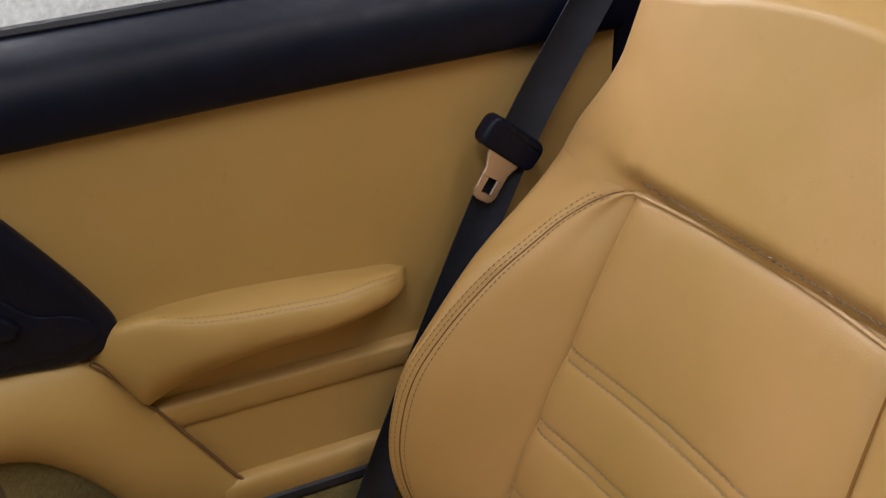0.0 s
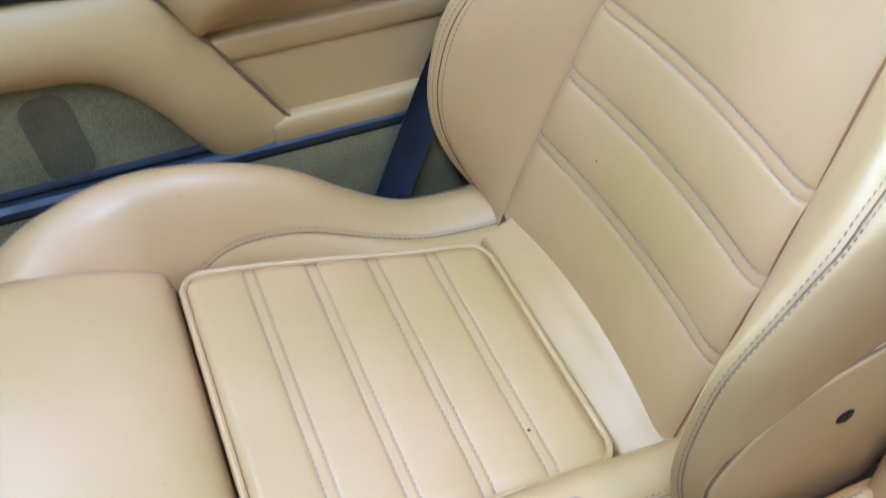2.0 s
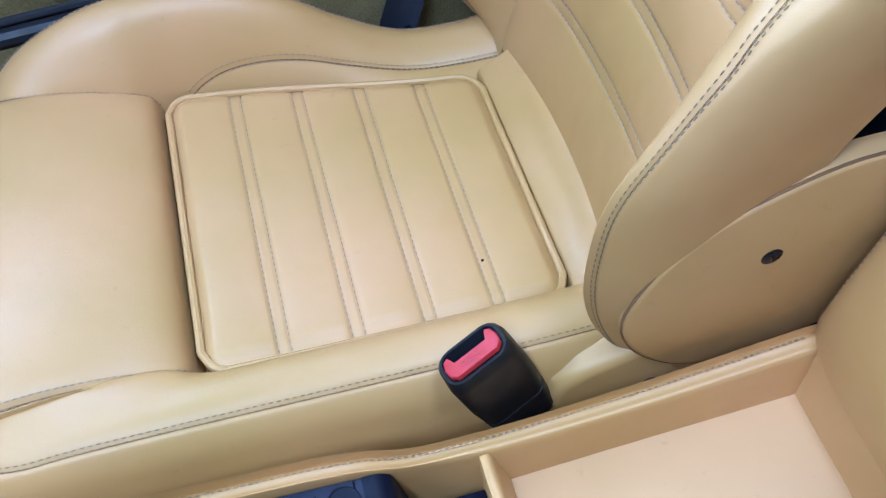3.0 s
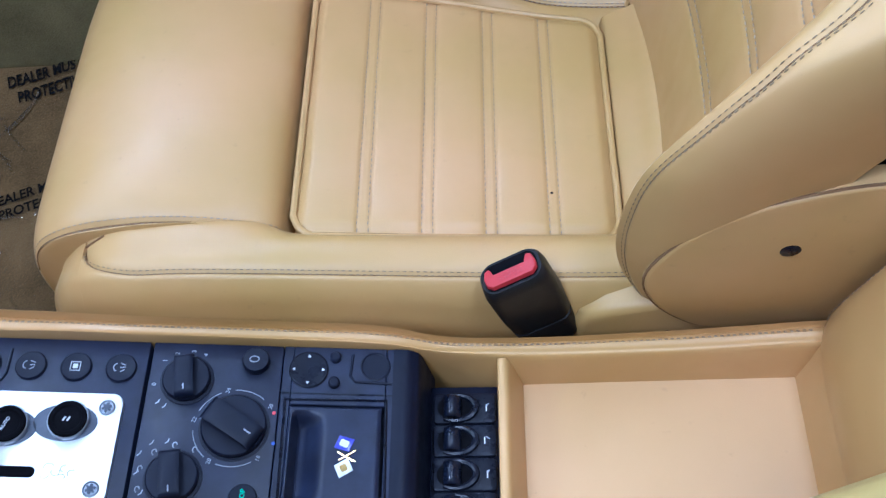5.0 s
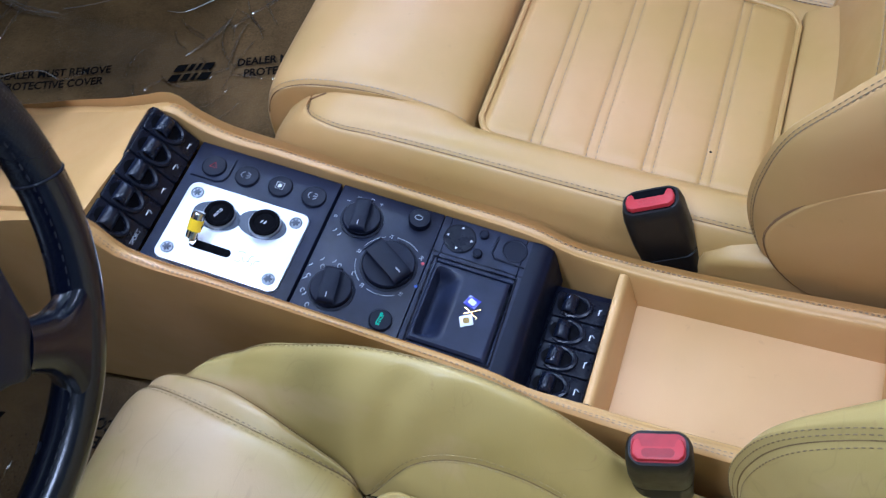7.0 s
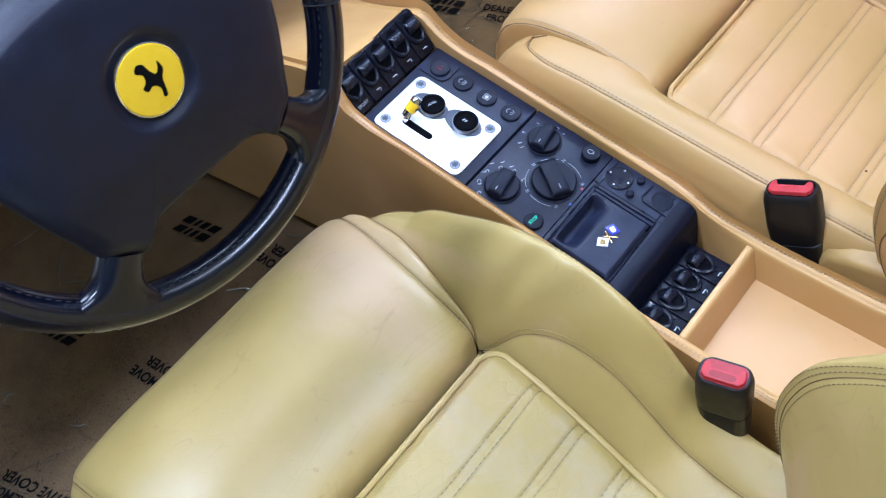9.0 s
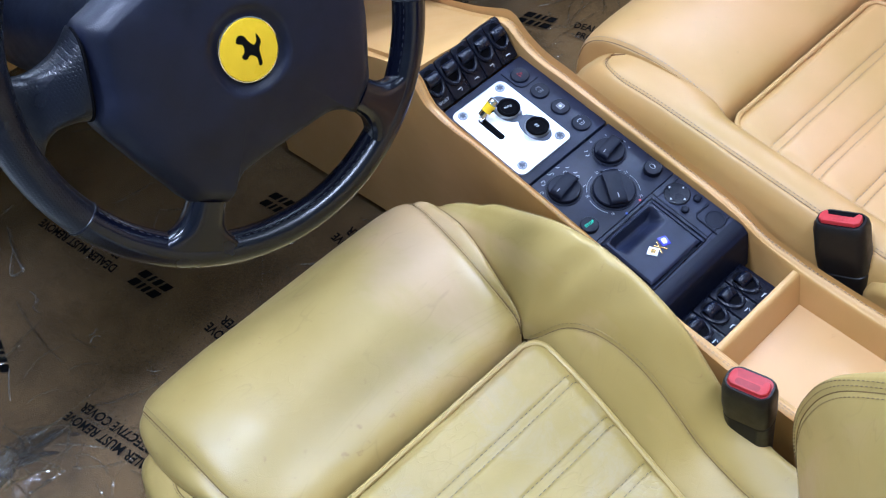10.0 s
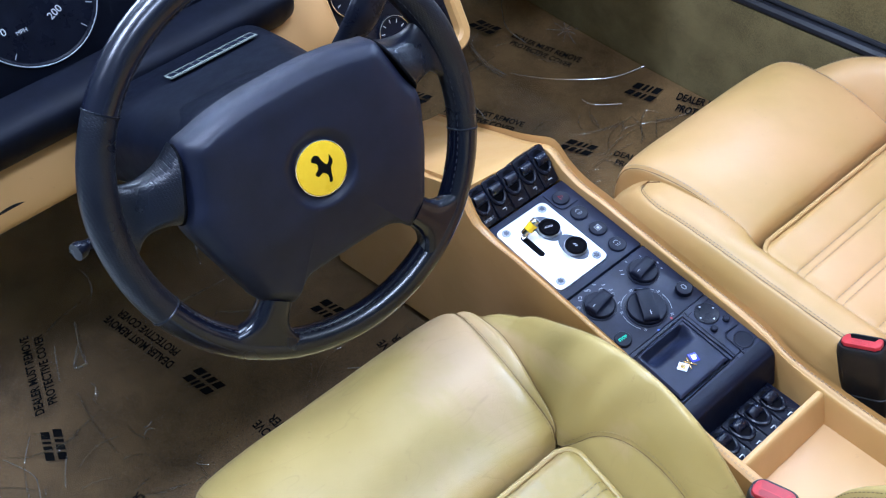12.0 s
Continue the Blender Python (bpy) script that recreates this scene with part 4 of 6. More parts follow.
# ---------------------------------------------------------------- seat buckles
def buckle(base, top, turn, label, lettered=True, girth=1.0, sleeve=0.34):
    bk = thing("belt_buckle", base, label, "seat belt buckle", "buckles")
    b, t = Vector(base), Vector(top)
    up = (t - b).normalized()
    fwd = Vector((math.cos(radians(turn)), math.sin(radians(turn)), 0))
    fwd = (fwd - up * fwd.dot(up)).normalized()
    side = up.cross(fwd)
    m = Matrix((fwd, side, up)).transposed().to_4x4()
    m.translation = b
    L = (t - b).length
    def body(prof):
        return sheet(range(len(prof)), range(28), lambda u, k: m @ Vector((*rounded(prof[u][1] * girth, prof[u][2] * girth, min(0.013, prof[u][2] * 0.42), 6)[k], prof[u][0])), caps=True, loop=True)
    s = L * sleeve
    slim = Matrix.Diagonal((girth, girth, 1, 1))
    part("lower_sleeve", body([(0, 0.046, 0.026), (0.003, 0.054, 0.032), (0.008, 0.056, 0.034), (s - 0.001, 0.060, 0.036), (s, 0.0585, 0.0345)]), BUCKLE, bk, "black lower sleeve")
    part("shell", body([(s + 0.0008, 0.0575, 0.0335), (s + 0.0016, 0.060, 0.036), (s + 0.3 * (L - s), 0.063, 0.038), (L - 0.012, 0.062, 0.039), (L - 0.003, 0.059, 0.037), (L, 0.0555, 0.0335)]), BUCKLE, bk)
    # the driver's slot floor is a darker red for the recess's shade
    part("slot", prism(rounded(0.050, 0.028, 0.009), m @ pose(0, 0, L - 0.002) @ slim, 0.0024), VOID if lettered else RED_DARKER, bk)
    # red button with raised ends round the slot
    btn = [(-0.0245, 0.001), (-0.0225, -0.0060), (-0.0195, -0.0075), (-0.0178, -0.0040), (-0.0165, 0.0005), (0.0165, 0.0005), (0.0178, -0.0040), (0.0195, -0.0075), (0.0225, -0.0060), (0.0245, 0.001), (0.0235, 0.0085), (0.0185, 0.0130), (-0.0185, 0.0130), (-0.0235, 0.0085)]
    part("release_button", prism(btn, m @ pose(0, 0, L - 0.004) @ slim, 0.0095, 0.0018, 3), RED, bk, "red release button")
    if not lettered:
        # raised plate, coloured darker for the shade of a hollow
        part("hollow_shade", prism(rounded(0.030 * girth, 0.0085 * girth, 0.0038), m @ pose(0, 0.0066 * girth, L + 0.0050), 0.0008), SHADED_RED, bk, "darker red plate painting the shade of the button hollow")
    if lettered:
        text("PRESS", 0.0092, m @ pose(0, 0.0062, L + 0.0056), RED_DARKER, bk)
    return bk


buckle((0.277, 0.121, 0.276), (0.240, 0.129, 0.379), 192, "black buckle with red button beside the passenger seat")
buckle((0.322, -0.128, 0.250), (0.302, -0.132, 0.404), 192, "black buckle with red button beside the driver seat", False, 0.90, 0.62)
# ---------------------------------------------------------------- centre console
con = thing("centre_console", (0, 0, FLOOR), "tan leather centre console with black control panels", "centre console")
BACK_LIP = [(-0.247, 0.416), (-0.225, 0.405), (-0.15, 0.393), (0.05, 0.363), (0.115, 0.352), (0.140, 0.345), (0.165, 0.334), (0.22, 0.326), (0.36, 0.322), (0.505, 0.330)]
LIPS = {1: curve_fn([(-0.62, 0.287), (-0.5, 0.335), (-0.45, 0.357), (-0.41, 0.373), (-0.35, 0.396), (-0.305, 0.416), (-0.28, 0.427), (-0.264, 0.428), (-0.254, 0.422)] + BACK_LIP), -1: curve_fn([(-0.62, 0.335), (-0.5, 0.385), (-0.41, 0.420), (-0.35, 0.439), (-0.305, 0.451), (-0.28, 0.453), (-0.262, 0.444)] + BACK_LIP)}
WID = curve_fn([(-0.62, 0.030), (-0.30, 0.0), (0.505, 0.0)])


def zp(x):
    return 0.357 - 0.145 * x


for sgn in (1, -1):
    LIP = LIPS[sgn]
    slant = lambda x: 0.012 * smoothstep(0.16, 0.24, x)
    slim = lambda x: WID(x) - (0.005 * smoothstep(0.10, 0.22, x) if sgn > 0 else 0)
    prof = lambda x: [(0.0775 - slant(x), FLOOR + 0.15), (0.0775 - 0.3 * slant(x), LIP(x) - 0.012), (0.0795, LIP(x) - 0.003), (0.0845, LIP(x)), (0.0925 + slim(x), LIP(x) - 0.0005), (0.0975 + slim(x), LIP(x) - 0.005), (0.099 + slim(x), LIP(x) - 0.014), (0.104 + slim(x) * 1.2, FLOOR)]
    bm = sheet(steps(-0.62, 0.530, 112), steps(0, 7, 42), lambda x, v: Vector((x, sgn * along([Vector((0, p, q)) for p, q in prof(x)], v).y, along([Vector((0, p, q)) for p, q in prof(x)], v).z)), caps=True)
    part("side_wall", bm, TAN, con, "leather side wall with rolled lip")
    th = bmesh.new()
    for v in (3.35, 3.85):
        stitches(th, [Vector((x, sgn * along([Vector((0, p, q)) for p, q in prof(x)], v).y, along([Vector((0, p, q)) for p, q in prof(x)], v).z + 0.0006)) for x in steps(-0.27, 0.50, 120)], 0.0032, 0.0022, 0.0009)
    tagged(part("stitching", th, THREAD_PALE, con), "pale thread stitching", kind="stuff")

# forward tunnel top
def ft(x, y):
    k = (y + 0.1) / 0.2
    return LIPS[-1](x) * (1 - k) + LIPS[1](x) * k + 0.004 * (1 - (y / 0.1) ** 2)


part("tunnel_top", solid(steps(-0.62, -0.279, 30), steps(-0.1, 0.1, 20), lambda x, y: (x, y * (0.97 + WID(x) * 8), ft(x, y) - 0.003), lambda x, y: (x, y, 0.2)), TAN, con, "smooth leather tunnel top")

# panel carcass: three black panels on the slope
tilt = math.degrees(math.atan(0.145))


def on_panel(x, y, lift=0.0):
    """A pose on the sloping panel: local x rearwards, local y across, local z out of it."""
    return pose(x, y, zp(x) + lift, 0, tilt, 0)


def seg_panel(name, x0, x1, mat=PANEL):
    return part(name, box((x1 - x0 - 0.0016, 0.1535, 0.04), on_panel((x0 + x1) / 2, 0, -0.02), 0.0012, 2), mat, con, "black plastic control panel")


gear = seg_panel("gear_panel", -0.243, -0.079)
clim = seg_panel("climate_panel", -0.079, 0.036)
# the ashtray panel has an open well under its lid
ash = part("ashtray_panel", box((0.0974, 0.1535, 0.022), on_panel(0.0855, 0, -0.029)), PANEL, con, "black plastic panel floor under the ashtray")
for wx, wy, px, py in ((0.0085, 0.1535, 0.04105, 0), (0.0078, 0.1535, 0.1303, 0), (0.0815, 0.0545, 0.0857, 0.0495), (0.0815, 0.0055, 0.0857, -0.074)):
    part("panel_border", box((wx, wy, 0.0195), on_panel(px, py, -0.00975), 0.0006, 1), PANEL, ash)
# rounded rear end of the panel block
end = [(0.1335, 0), (0.144, -0.001), (0.152, -0.006), (0.157, -0.016), (0.164, -0.066)]
part("panel_end", sheet(steps(0, 4, 20), steps(-0.0765, 0.0765, 4), lambda u, y: Vector((along([Vector((p, q, 0)) for p, q in end], u).x, y, zp(0.13) + along([Vector((p, q, 0)) for p, q in end], u).y)), caps=True), BLACK, con)

# switch block at the front, steep
SW_A, SW_B = Vector((-0.243, 0, 0.390)), Vector((-0.281, 0, 0.440))
run = (SW_B - SW_A)
sw_len, sw_ang = run.length, math.degrees(math.atan2(run.z, -run.x))


def rocker_unit(m, length, w, flip, bed, icon):
    """One switch on a bed: a tray, a horseshoe guard that opens at one end, a paddle across it and a pale mark."""
    sw = part("rocker_switch", prism(rounded(length * 0.98, w * 0.95, 0.0035), m, 0.0045, 0.0016, 3), SATIN, bed, "glossy black rocker switch")
    g0, rx, ry = flip * length * 0.13, length * 0.30, w * 0.40
    part("switch_well", prism([(rx * math.cos(t), ry * math.sin(t)) for t in steps(0, 2 * math.pi, 28)[:-1]], m @ pose(g0, 0, 0.0043), 0.0006), VOID, sw)
    arc = [m @ Vector((g0 - flip * rx * math.cos(t), ry * math.sin(t), 0.0052 + 0.0012 * math.cos(t))) for t in steps(-2.25, 2.25, 30)]
    part("switch_guard", tube(arc, lambda t: 0.0022 + 0.0012 * math.sin(math.pi * t), 8), SATIN, sw)
    px = [(-0.5, 0.0), (-0.46, 0.0065), (-0.25, 0.0105), (0.0, 0.0112), (0.25, 0.0092), (0.46, 0.005), (0.5, 0.0)]
    part("paddle", sheet(steps(0, 6, 24), [-1, -0.96, -0.82, -0.4, 0, 0.4, 0.82, 0.96, 1], lambda u, t: m @ Vector((g0 + flip * length * 0.06 - flip * along([Vector((p, q, 0)) for p, q in px], u).x * length * 0.27, t * ry * 0.86, 0.0045 + along([Vector((p, q, 0)) for p, q in px], u).y * (1 - 0.35 * abs(t) ** 5))), caps=True), GLOSS, sw, "curved glossy rocker paddle")
    at_ = m @ pose(-flip * length * 0.34, 0, 0.0046, 0, 0, 90)
    if icon == "words":
        text("SPORT", 0.0062, at_, DIM, sw)
    else:
        part("mark", box((0.0066, 0.0012, 0.0005), at_ @ pose(0, 0.0020 if icon else 0, 0)), WHITE, sw)
        part("mark", box((0.0040, 0.0010, 0.0005), at_ @ pose(0.0026, -0.0008, 0, 0, 0, 52 if icon else -40)), DIM, sw)
    return sw


def rocker_block(nm, count, width, a, ang, length, flip, label, y0=0.0):
    """Rocker switches side by side on a sloping bed that starts at a and rises at ang degrees."""
    m0 = Matrix.Translation(a) @ pose(0, y0, 0, 0, ang, 0)
    bed = part(nm, box((length, width, 0.012), m0 @ pose(flip * length / 2, 0, -0.006), 0.001), SATIN, con, label)
    w = width / count
    for k in range(count):
        rocker_unit(m0 @ pose(flip * length / 2, -width / 2 + w * (k + 0.5), 0), length, w, flip, bed, "words" if k == 0 else k % 2)
    return bed


rocker_block("front_switch_panel", 5, 0.151, SW_A, sw_ang, sw_len, -1, "row of five black rocker switches")

# rear switch panel: four rockers on a low shelf
m_r = pose(0.193, -0.004, 0.286, 0, 2, 0)
bed = part("rear_switch_panel", box((0.062, 0.132, 0.05), m_r @ pose(0, 0, -0.025), 0.002), BLACK, con, "black panel with four seat and window switches")
for k, y in enumerate((0.043, 0.012, -0.019, -0.050)):
    rocker_unit(m_r @ pose(0, y, 0), 0.058, 0.0305, -1, bed, k % 2)

# oddments tray behind
part("tray", box((0.275, 0.150, 0.012), pose(0.3725, 0, 0.266)), TAN_SHEEN, con, "open leather-lined tray")
part("tray_divider", sheet(steps(0, 5, 20), steps(-0.0745, 0.0745, 4), lambda u, y: Vector((along([Vector(p) for p in ((0.224, 0, 0.262), (0.224, 0, 0.312), (0.227, 0, 0.318), (0.233, 0, 0.317), (0.238, 0, 0.305), (0.248, 0, 0.268))], u).x, y, along([Vector(p) for p in ((0.224, 0, 0.262), (0.224, 0, 0.312), (0.227, 0, 0.318), (0.233, 0, 0.317), (0.238, 0, 0.305), (0.248, 0, 0.268))], u).z)), caps=True), TAN, con)
part("rear_box", solid(steps(0.20, 0.62, 14), steps(-1, 1, 24), lambda z, t: (0.505 + 0.30 * max(0, z - 0.36) + 0.02 * (1 - math.sqrt(max(0, 1 - t**6))), t * 0.099, z), lambda z, t: (0.80, t * 0.099, z)), TAN, con, "upright leather box at the rear of the tray")

box_front = lambda z, t: Vector((0.505 + 0.30 * max(0, z - 0.36) + 0.02 * (1 - math.sqrt(max(0, 1 - t**6))), t * 0.099, z))
th = bmesh.new()
for t in (0.90, -0.90):
    stitches(th, [box_front(z, t) + Vector((-0.0012, 0, 0)) for z in steps(0.345, 0.61, 70)], 0.0036, 0.0026, 0.0010, (0, 0, 0))
tagged(part("stitching", th, THREAD_PALE, con), "pale thread stitching", kind="stuff")
part("tray_end", sheet(steps(0, 3, 12), steps(-0.0735, 0.0735, 4), lambda u, y: Vector((along([Vector(p) for p in ((0.494, 0.268, 0), (0.496, 0.275, 0), (0.503, 0.305, 0), (0.506, 0.325, 0))], u).x, y, along([Vector(p) for p in ((0.494, 0.268, 0), (0.496, 0.275, 0), (0.503, 0.305, 0), (0.506, 0.325, 0))], u).y))), TAN, con, "leather end wall of the tray")

# gear plate and its parts
RINGMETAL = shader("ring_metal", (0.30, 0.32, 0.36), 0.38, 1.0)[0]
DISH = plastic("dish_metal", (0.05, 0.06, 0.085), 0.45)
plate = part("gear_plate", prism(rounded(0.136, 0.096, 0.010, 6), on_panel(-0.158, -0.0225, 0.0), 0.004, 0.0015), ALU, gear, "brushed aluminium gear selector plate")
for sx, sy in ((-0.213, 0.0125), (-0.1025, 0.0125), (-0.213, -0.0575), (-0.1025, -0.0575)):
    sc = part("screw", lathe([(0.0068, 0), (0.0068, 0.0007), (0.0058, 0.0014), (0.0052, 0.0008)], 24, on_panel(sx, sy, 0.004)), RINGMETAL, gear, "recessed screw head")
    for k in range(3):
        part("screw_lobe", prism(rounded(0.0088, 0.0020, 0.0008, 2), on_panel(sx, sy, 0.0049) @ pose(0, 0, 0, 0, 0, 20 + 60 * k), 0.0010), DISH, sc)
for bx, by, w in ((-0.179, -0.006, "AUTO"), (-0.131, -0.0005, "")):
    ell = [(0.0265 * math.cos(t), 0.0165 * math.sin(t)) for t in steps(0, 2 * math.pi, 36)[:-1]]
    dish = part("button_dish", prism(ell, on_panel(bx - 0.003, by - 0.001, 0.0036), 0.0009, 0.0004), DISH, gear, "dished oval button surround")
    part("button_ring", lathe([(0.0170, 0), (0.0170, 0.0055), (0.0164, 0.0063), (0.0159, 0.0063), (0.0157, 0.0058)], 36, on_panel(bx, by, 0.003)), RINGMETAL, gear, "thin dull metal button ring")
    bt = part("push_button", lathe([(0.0157, 0.0), (0.0157, 0.0075), (0.0146, 0.0086), (0.0120, 0.0084), (0.0105, 0.0070), (0.002, 0.0066)], 36, on_panel(bx, by, 0.003)), VOID, gear, "black push button")
    if w:
        text(w, 0.0043, on_panel(bx, by, 0.0102) @ pose(0, 0, 0, 0, 0, 68), WHITE, bt)
    else:
        for k in range(2):
            part("mark", box((0.0012, 0.004, 0.0006), on_panel(bx - 0.0018 + 0.0036 * k, by, 0.0102) @ pose(0, 0, 0, 0, 0, -25)), WHITE, bt)
slot = [(x * 1.0, y) for x, y in rounded(0.046, 0.0095, 0.0046, 5)]
part("lever_slot", prism(slot, on_panel(-0.172, -0.0445, 0.0040), 0.0005), VOID, gear, "black lever slot")
lv = part("gear_lever", lathe([(0.0062, 0), (0.0070, 0.001), (0.0070, 0.0265), (0.0062, 0.0285), (0.003, 0.029)], 28, on_panel(-0.192, -0.042, 0.0085) @ pose(0, 0, 0, -48, 8, 0)), CHROME, gear, "small chrome reverse lever with yellow band")
part("lever_stem", lathe([(0.0042, 0), (0.0042, 0.008)], 16, on_panel(-0.190, -0.044, 0.003)), CHROME, lv)
part("lever_band", lathe([(0.00725, 0.009), (0.00725, 0.0215)], 28, on_panel(-0.192, -0.042, 0.0085) @ pose(0, 0, 0, -48, 8, 0)), YELLOW, lv, "yellow band")
part("lever_mark", box((0.0006, 0.0042, 0.0042), on_panel(-0.192, -0.042, 0.0085) @ pose(0, 0, 0, -48, 8, 0) @ pose(0.0071, 0, 0.015, 45, 0, 0)), INK, lv)
for k, (ex, ey, er, a0, a1) in enumerate(((-0.139, -0.040, 0.004, 20, 200), (-0.133, -0.044, 0.0035, 150, 400), (-0.141, -0.047, 0.003, 200, 380), (-0.126, -0.041, 0.0035, 90, 250), (-0.128, -0.048, 0.003, -40, 150), (-0.120, -0.045, 0.0035, 60, 230))):
    arc = [on_panel(ex + er * math.cos(radians(t)), ey + er * 0.8 * math.sin(radians(t)), 0.0041).translation for t in steps(a0, a1, 10)]
    part("engraved_mark", tube(arc, 0.00032, 4), DISH, plate)

# round buttons above the plate
for k, bx in enumerate((-0.213, -0.175, -0.137, -0.099)):
    bt = part("round_button", lathe([(0.0132, 0), (0.0132, 0.0018), (0.0122, 0.0028), (0.009, 0.0022)], 36, on_panel(bx, 0.0505, 0.0)), BLACK, gear, "round black push button")
    if k == 0:
        tri = [on_panel(bx + 0.0045 * math.cos(a), 0.0505 + 0.0045 * math.sin(a), 0.0026).translation for a in (1.57, 3.67, 5.76)]
        part("mark", tube(tri, 0.0005, 5, True), REDMARK, bt)
    elif k == 2:
        part("mark", tube([on_panel(bx + a, 0.0505 + b, 0.0026).translation for a, b in ((-0.004, -0.004), (0.004, -0.004), (0.004, 0.004), (-0.004, 0.004))], 0.0005, 5, True), WHITE, bt)
        part("mark", box((0.004, 0.004, 0.0005), on_panel(bx, 0.0505, 0.0026)), WHITE, bt)
    else:
        for q in range(3):
            part("mark", box((0.0045, 0.0007, 0.0005), on_panel(bx + 0.002, 0.0505 - 0.003 + 0.003 * q, 0.0026) @ pose(0, 0, 0, 0, 0, 30 - 25 * q)), DIM, bt)
        part("mark", tube([on_panel(bx - 0.003 + 0.0028 * math.cos(a), 0.0505 + 0.0035 * math.sin(a), 0.0026).translation for a in steps(1.57, 4.71, 8)], 0.0005, 5), DIM, bt)
part("hazard_frame", tube([on_panel(x, y, 0.0008).translation for x, y in ((-0.232, 0.0335), (-0.204, 0.0335), (-0.197, 0.0365), (-0.194, 0.043), (-0.194, 0.066))], 0.0011, 6), BLACK, gear)


# climate knobs
def knob(x, y, r, turn, parent=clim):
    part("knob_ring", lathe([(r + 0.0026, 0), (r + 0.0026, 0.0012), (r + 0.0004, 0.0016)], 48, on_panel(x, y, 0.0)), BLACK, parent)
    kn = part("rotary_knob", lathe([(r, 0), (r, 0.005), (r - 0.0012, 0.0064), (r * 0.5, 0.0066)], 48, on_panel(x, y, 0.0005)), BLACK, parent, "black rotary knob with raised grip")
    mt = on_panel(x, y, 0.0066) @ pose(0, 0, 0, 0, 0, turn)
    gw = r * 0.42
    grip = [(-0.96, 0.0005), (-0.92, 0.006), (-0.6, 0.0095), (0.5, 0.0095), (0.9, 0.007), (0.96, 0.0005)]
    part("grip", sheet(steps(0, 5, 20), steps(-1, 1, 8), lambda u, t: mt @ Vector((along([Vector((p, q, 0)) for p, q in grip], u).x * r, t * gw * (1 - 0.12 * abs(t) * along([Vector((p, q, 0)) for p, q in grip], u).y * 60), along([Vector((p, q, 0)) for p, q in grip], u).y * (1 - 0.12 * t**4))), caps=True), BLACK, kn)
    part("pointer", box((r * 0.25, 0.0011, 0.0006), mt @ pose(-r * 0.62, 0, 0.0096)), DIM, kn)
    return kn


knob(-0.042, 0.0415, 0.0203, 98)
knob(0.003, -0.0005, 0.0272, 148)
knob(-0.041, -0.0455, 0.0213, 98)
for ang, w in ((140, "1"), (115, "2"), (85, "3"), (62, "4"), (190, "0")):
    a = radians(ang)
    text(w, 0.0055, on_panel(-0.042 + 0.0275 * math.cos(a), 0.0415 + 0.0275 * math.sin(a), 0.0003) @ pose(0, 0, 0, 0, 0, 90), DIM, clim)
for a0, a1 in ((50, 95), (115, 155), (185, 230), (250, 300)):
    part("scale_arc", tube([on_panel(0.003 + 0.034 * math.cos(radians(t)), -0.0005 + 0.034 * math.sin(radians(t)), 0.0003).translation for t in steps(a0, a1, 12)], 0.0004, 5), DIM, clim)
for ang, w in ((105, "24"), (35, "30"), (170, "22"), (240, "20"), (310, "18")):
    a = radians(ang)
    text(w, 0.005, on_panel(0.003 + 0.0345 * math.cos(a), -0.0005 + 0.0345 * math.sin(a), 0.0003) @ pose(0, 0, 0, 0, 0, 75), DIM, clim)
part("red_dot", lathe([(0.0017, 0), (0.0017, 0.0006)], 12, on_panel(0.0345, 0.0135, 0.0)), REDMARK, clim)
part("blue_dot", lathe([(0.0017, 0), (0.0017, 0.0006)], 12, on_panel(0.0365, -0.0135, 0.0)), BLUEMARK, clim)
for ang in (60, 95, 130, 165, 200, 235):
    a = radians(ang)
    px, py = -0.041 + 0.0285 * math.cos(a), -0.0455 + 0.0285 * math.sin(a)
    if abs(py) < 0.074:
        part("mark", tube([on_panel(px + 0.0018 * math.cos(t), py + 0.0025 * math.sin(t), 0.0003).translation for t in steps(0, 4.5, 8)], 0.00055, 5), DIM, clim)
for px, py in ((-0.064, 0.0200), (-0.058, 0.0165), (-0.0630, -0.0165), (-0.0505, -0.0150), (-0.0715, -0.0260), (-0.0715, -0.0420), (-0.0650, -0.0590)):
    part("mark", box((0.0034, 0.0010, 0.0004), on_panel(px, py, 0.0002) @ pose(0, 0, 0, 0, 0, 35)), DIM, clim)
    part("mark", box((0.0028, 0.0010, 0.0004), on_panel(px + 0.0012, py + 0.0020, 0.0002) @ pose(0, 0, 0, 0, 0, 70)), DIM, clim)
rc = part("round_button", lathe([(0.0118, 0), (0.0118, 0.006), (0.0108, 0.0075), (0.006, 0.0075)], 32, on_panel(0.015, 0.060, 0.0)), BLACK, clim, "round black push button")
part("mark", tube([on_panel(0.015 + 0.004 * math.cos(t), 0.060 + 0.0028 * math.sin(t), 0.0078).translation for t in steps(0, 6.28, 12)[:-1]], 0.0005, 5, True), DIM, rc)
sb = part("round_button", lathe([(0.0118, 0), (0.0118, 0.004), (0.0108, 0.0052), (0.006, 0.0052)], 32, on_panel(0.017, -0.0615, 0.0)), BLACK, clim, "round black button lettered in green")
text("STOP", 0.0058, on_panel(0.0175, -0.0615, 0.0055) @ pose(0, 0, 0, 0, 0, 85), GREENMARK, sb, bold=0.0001)

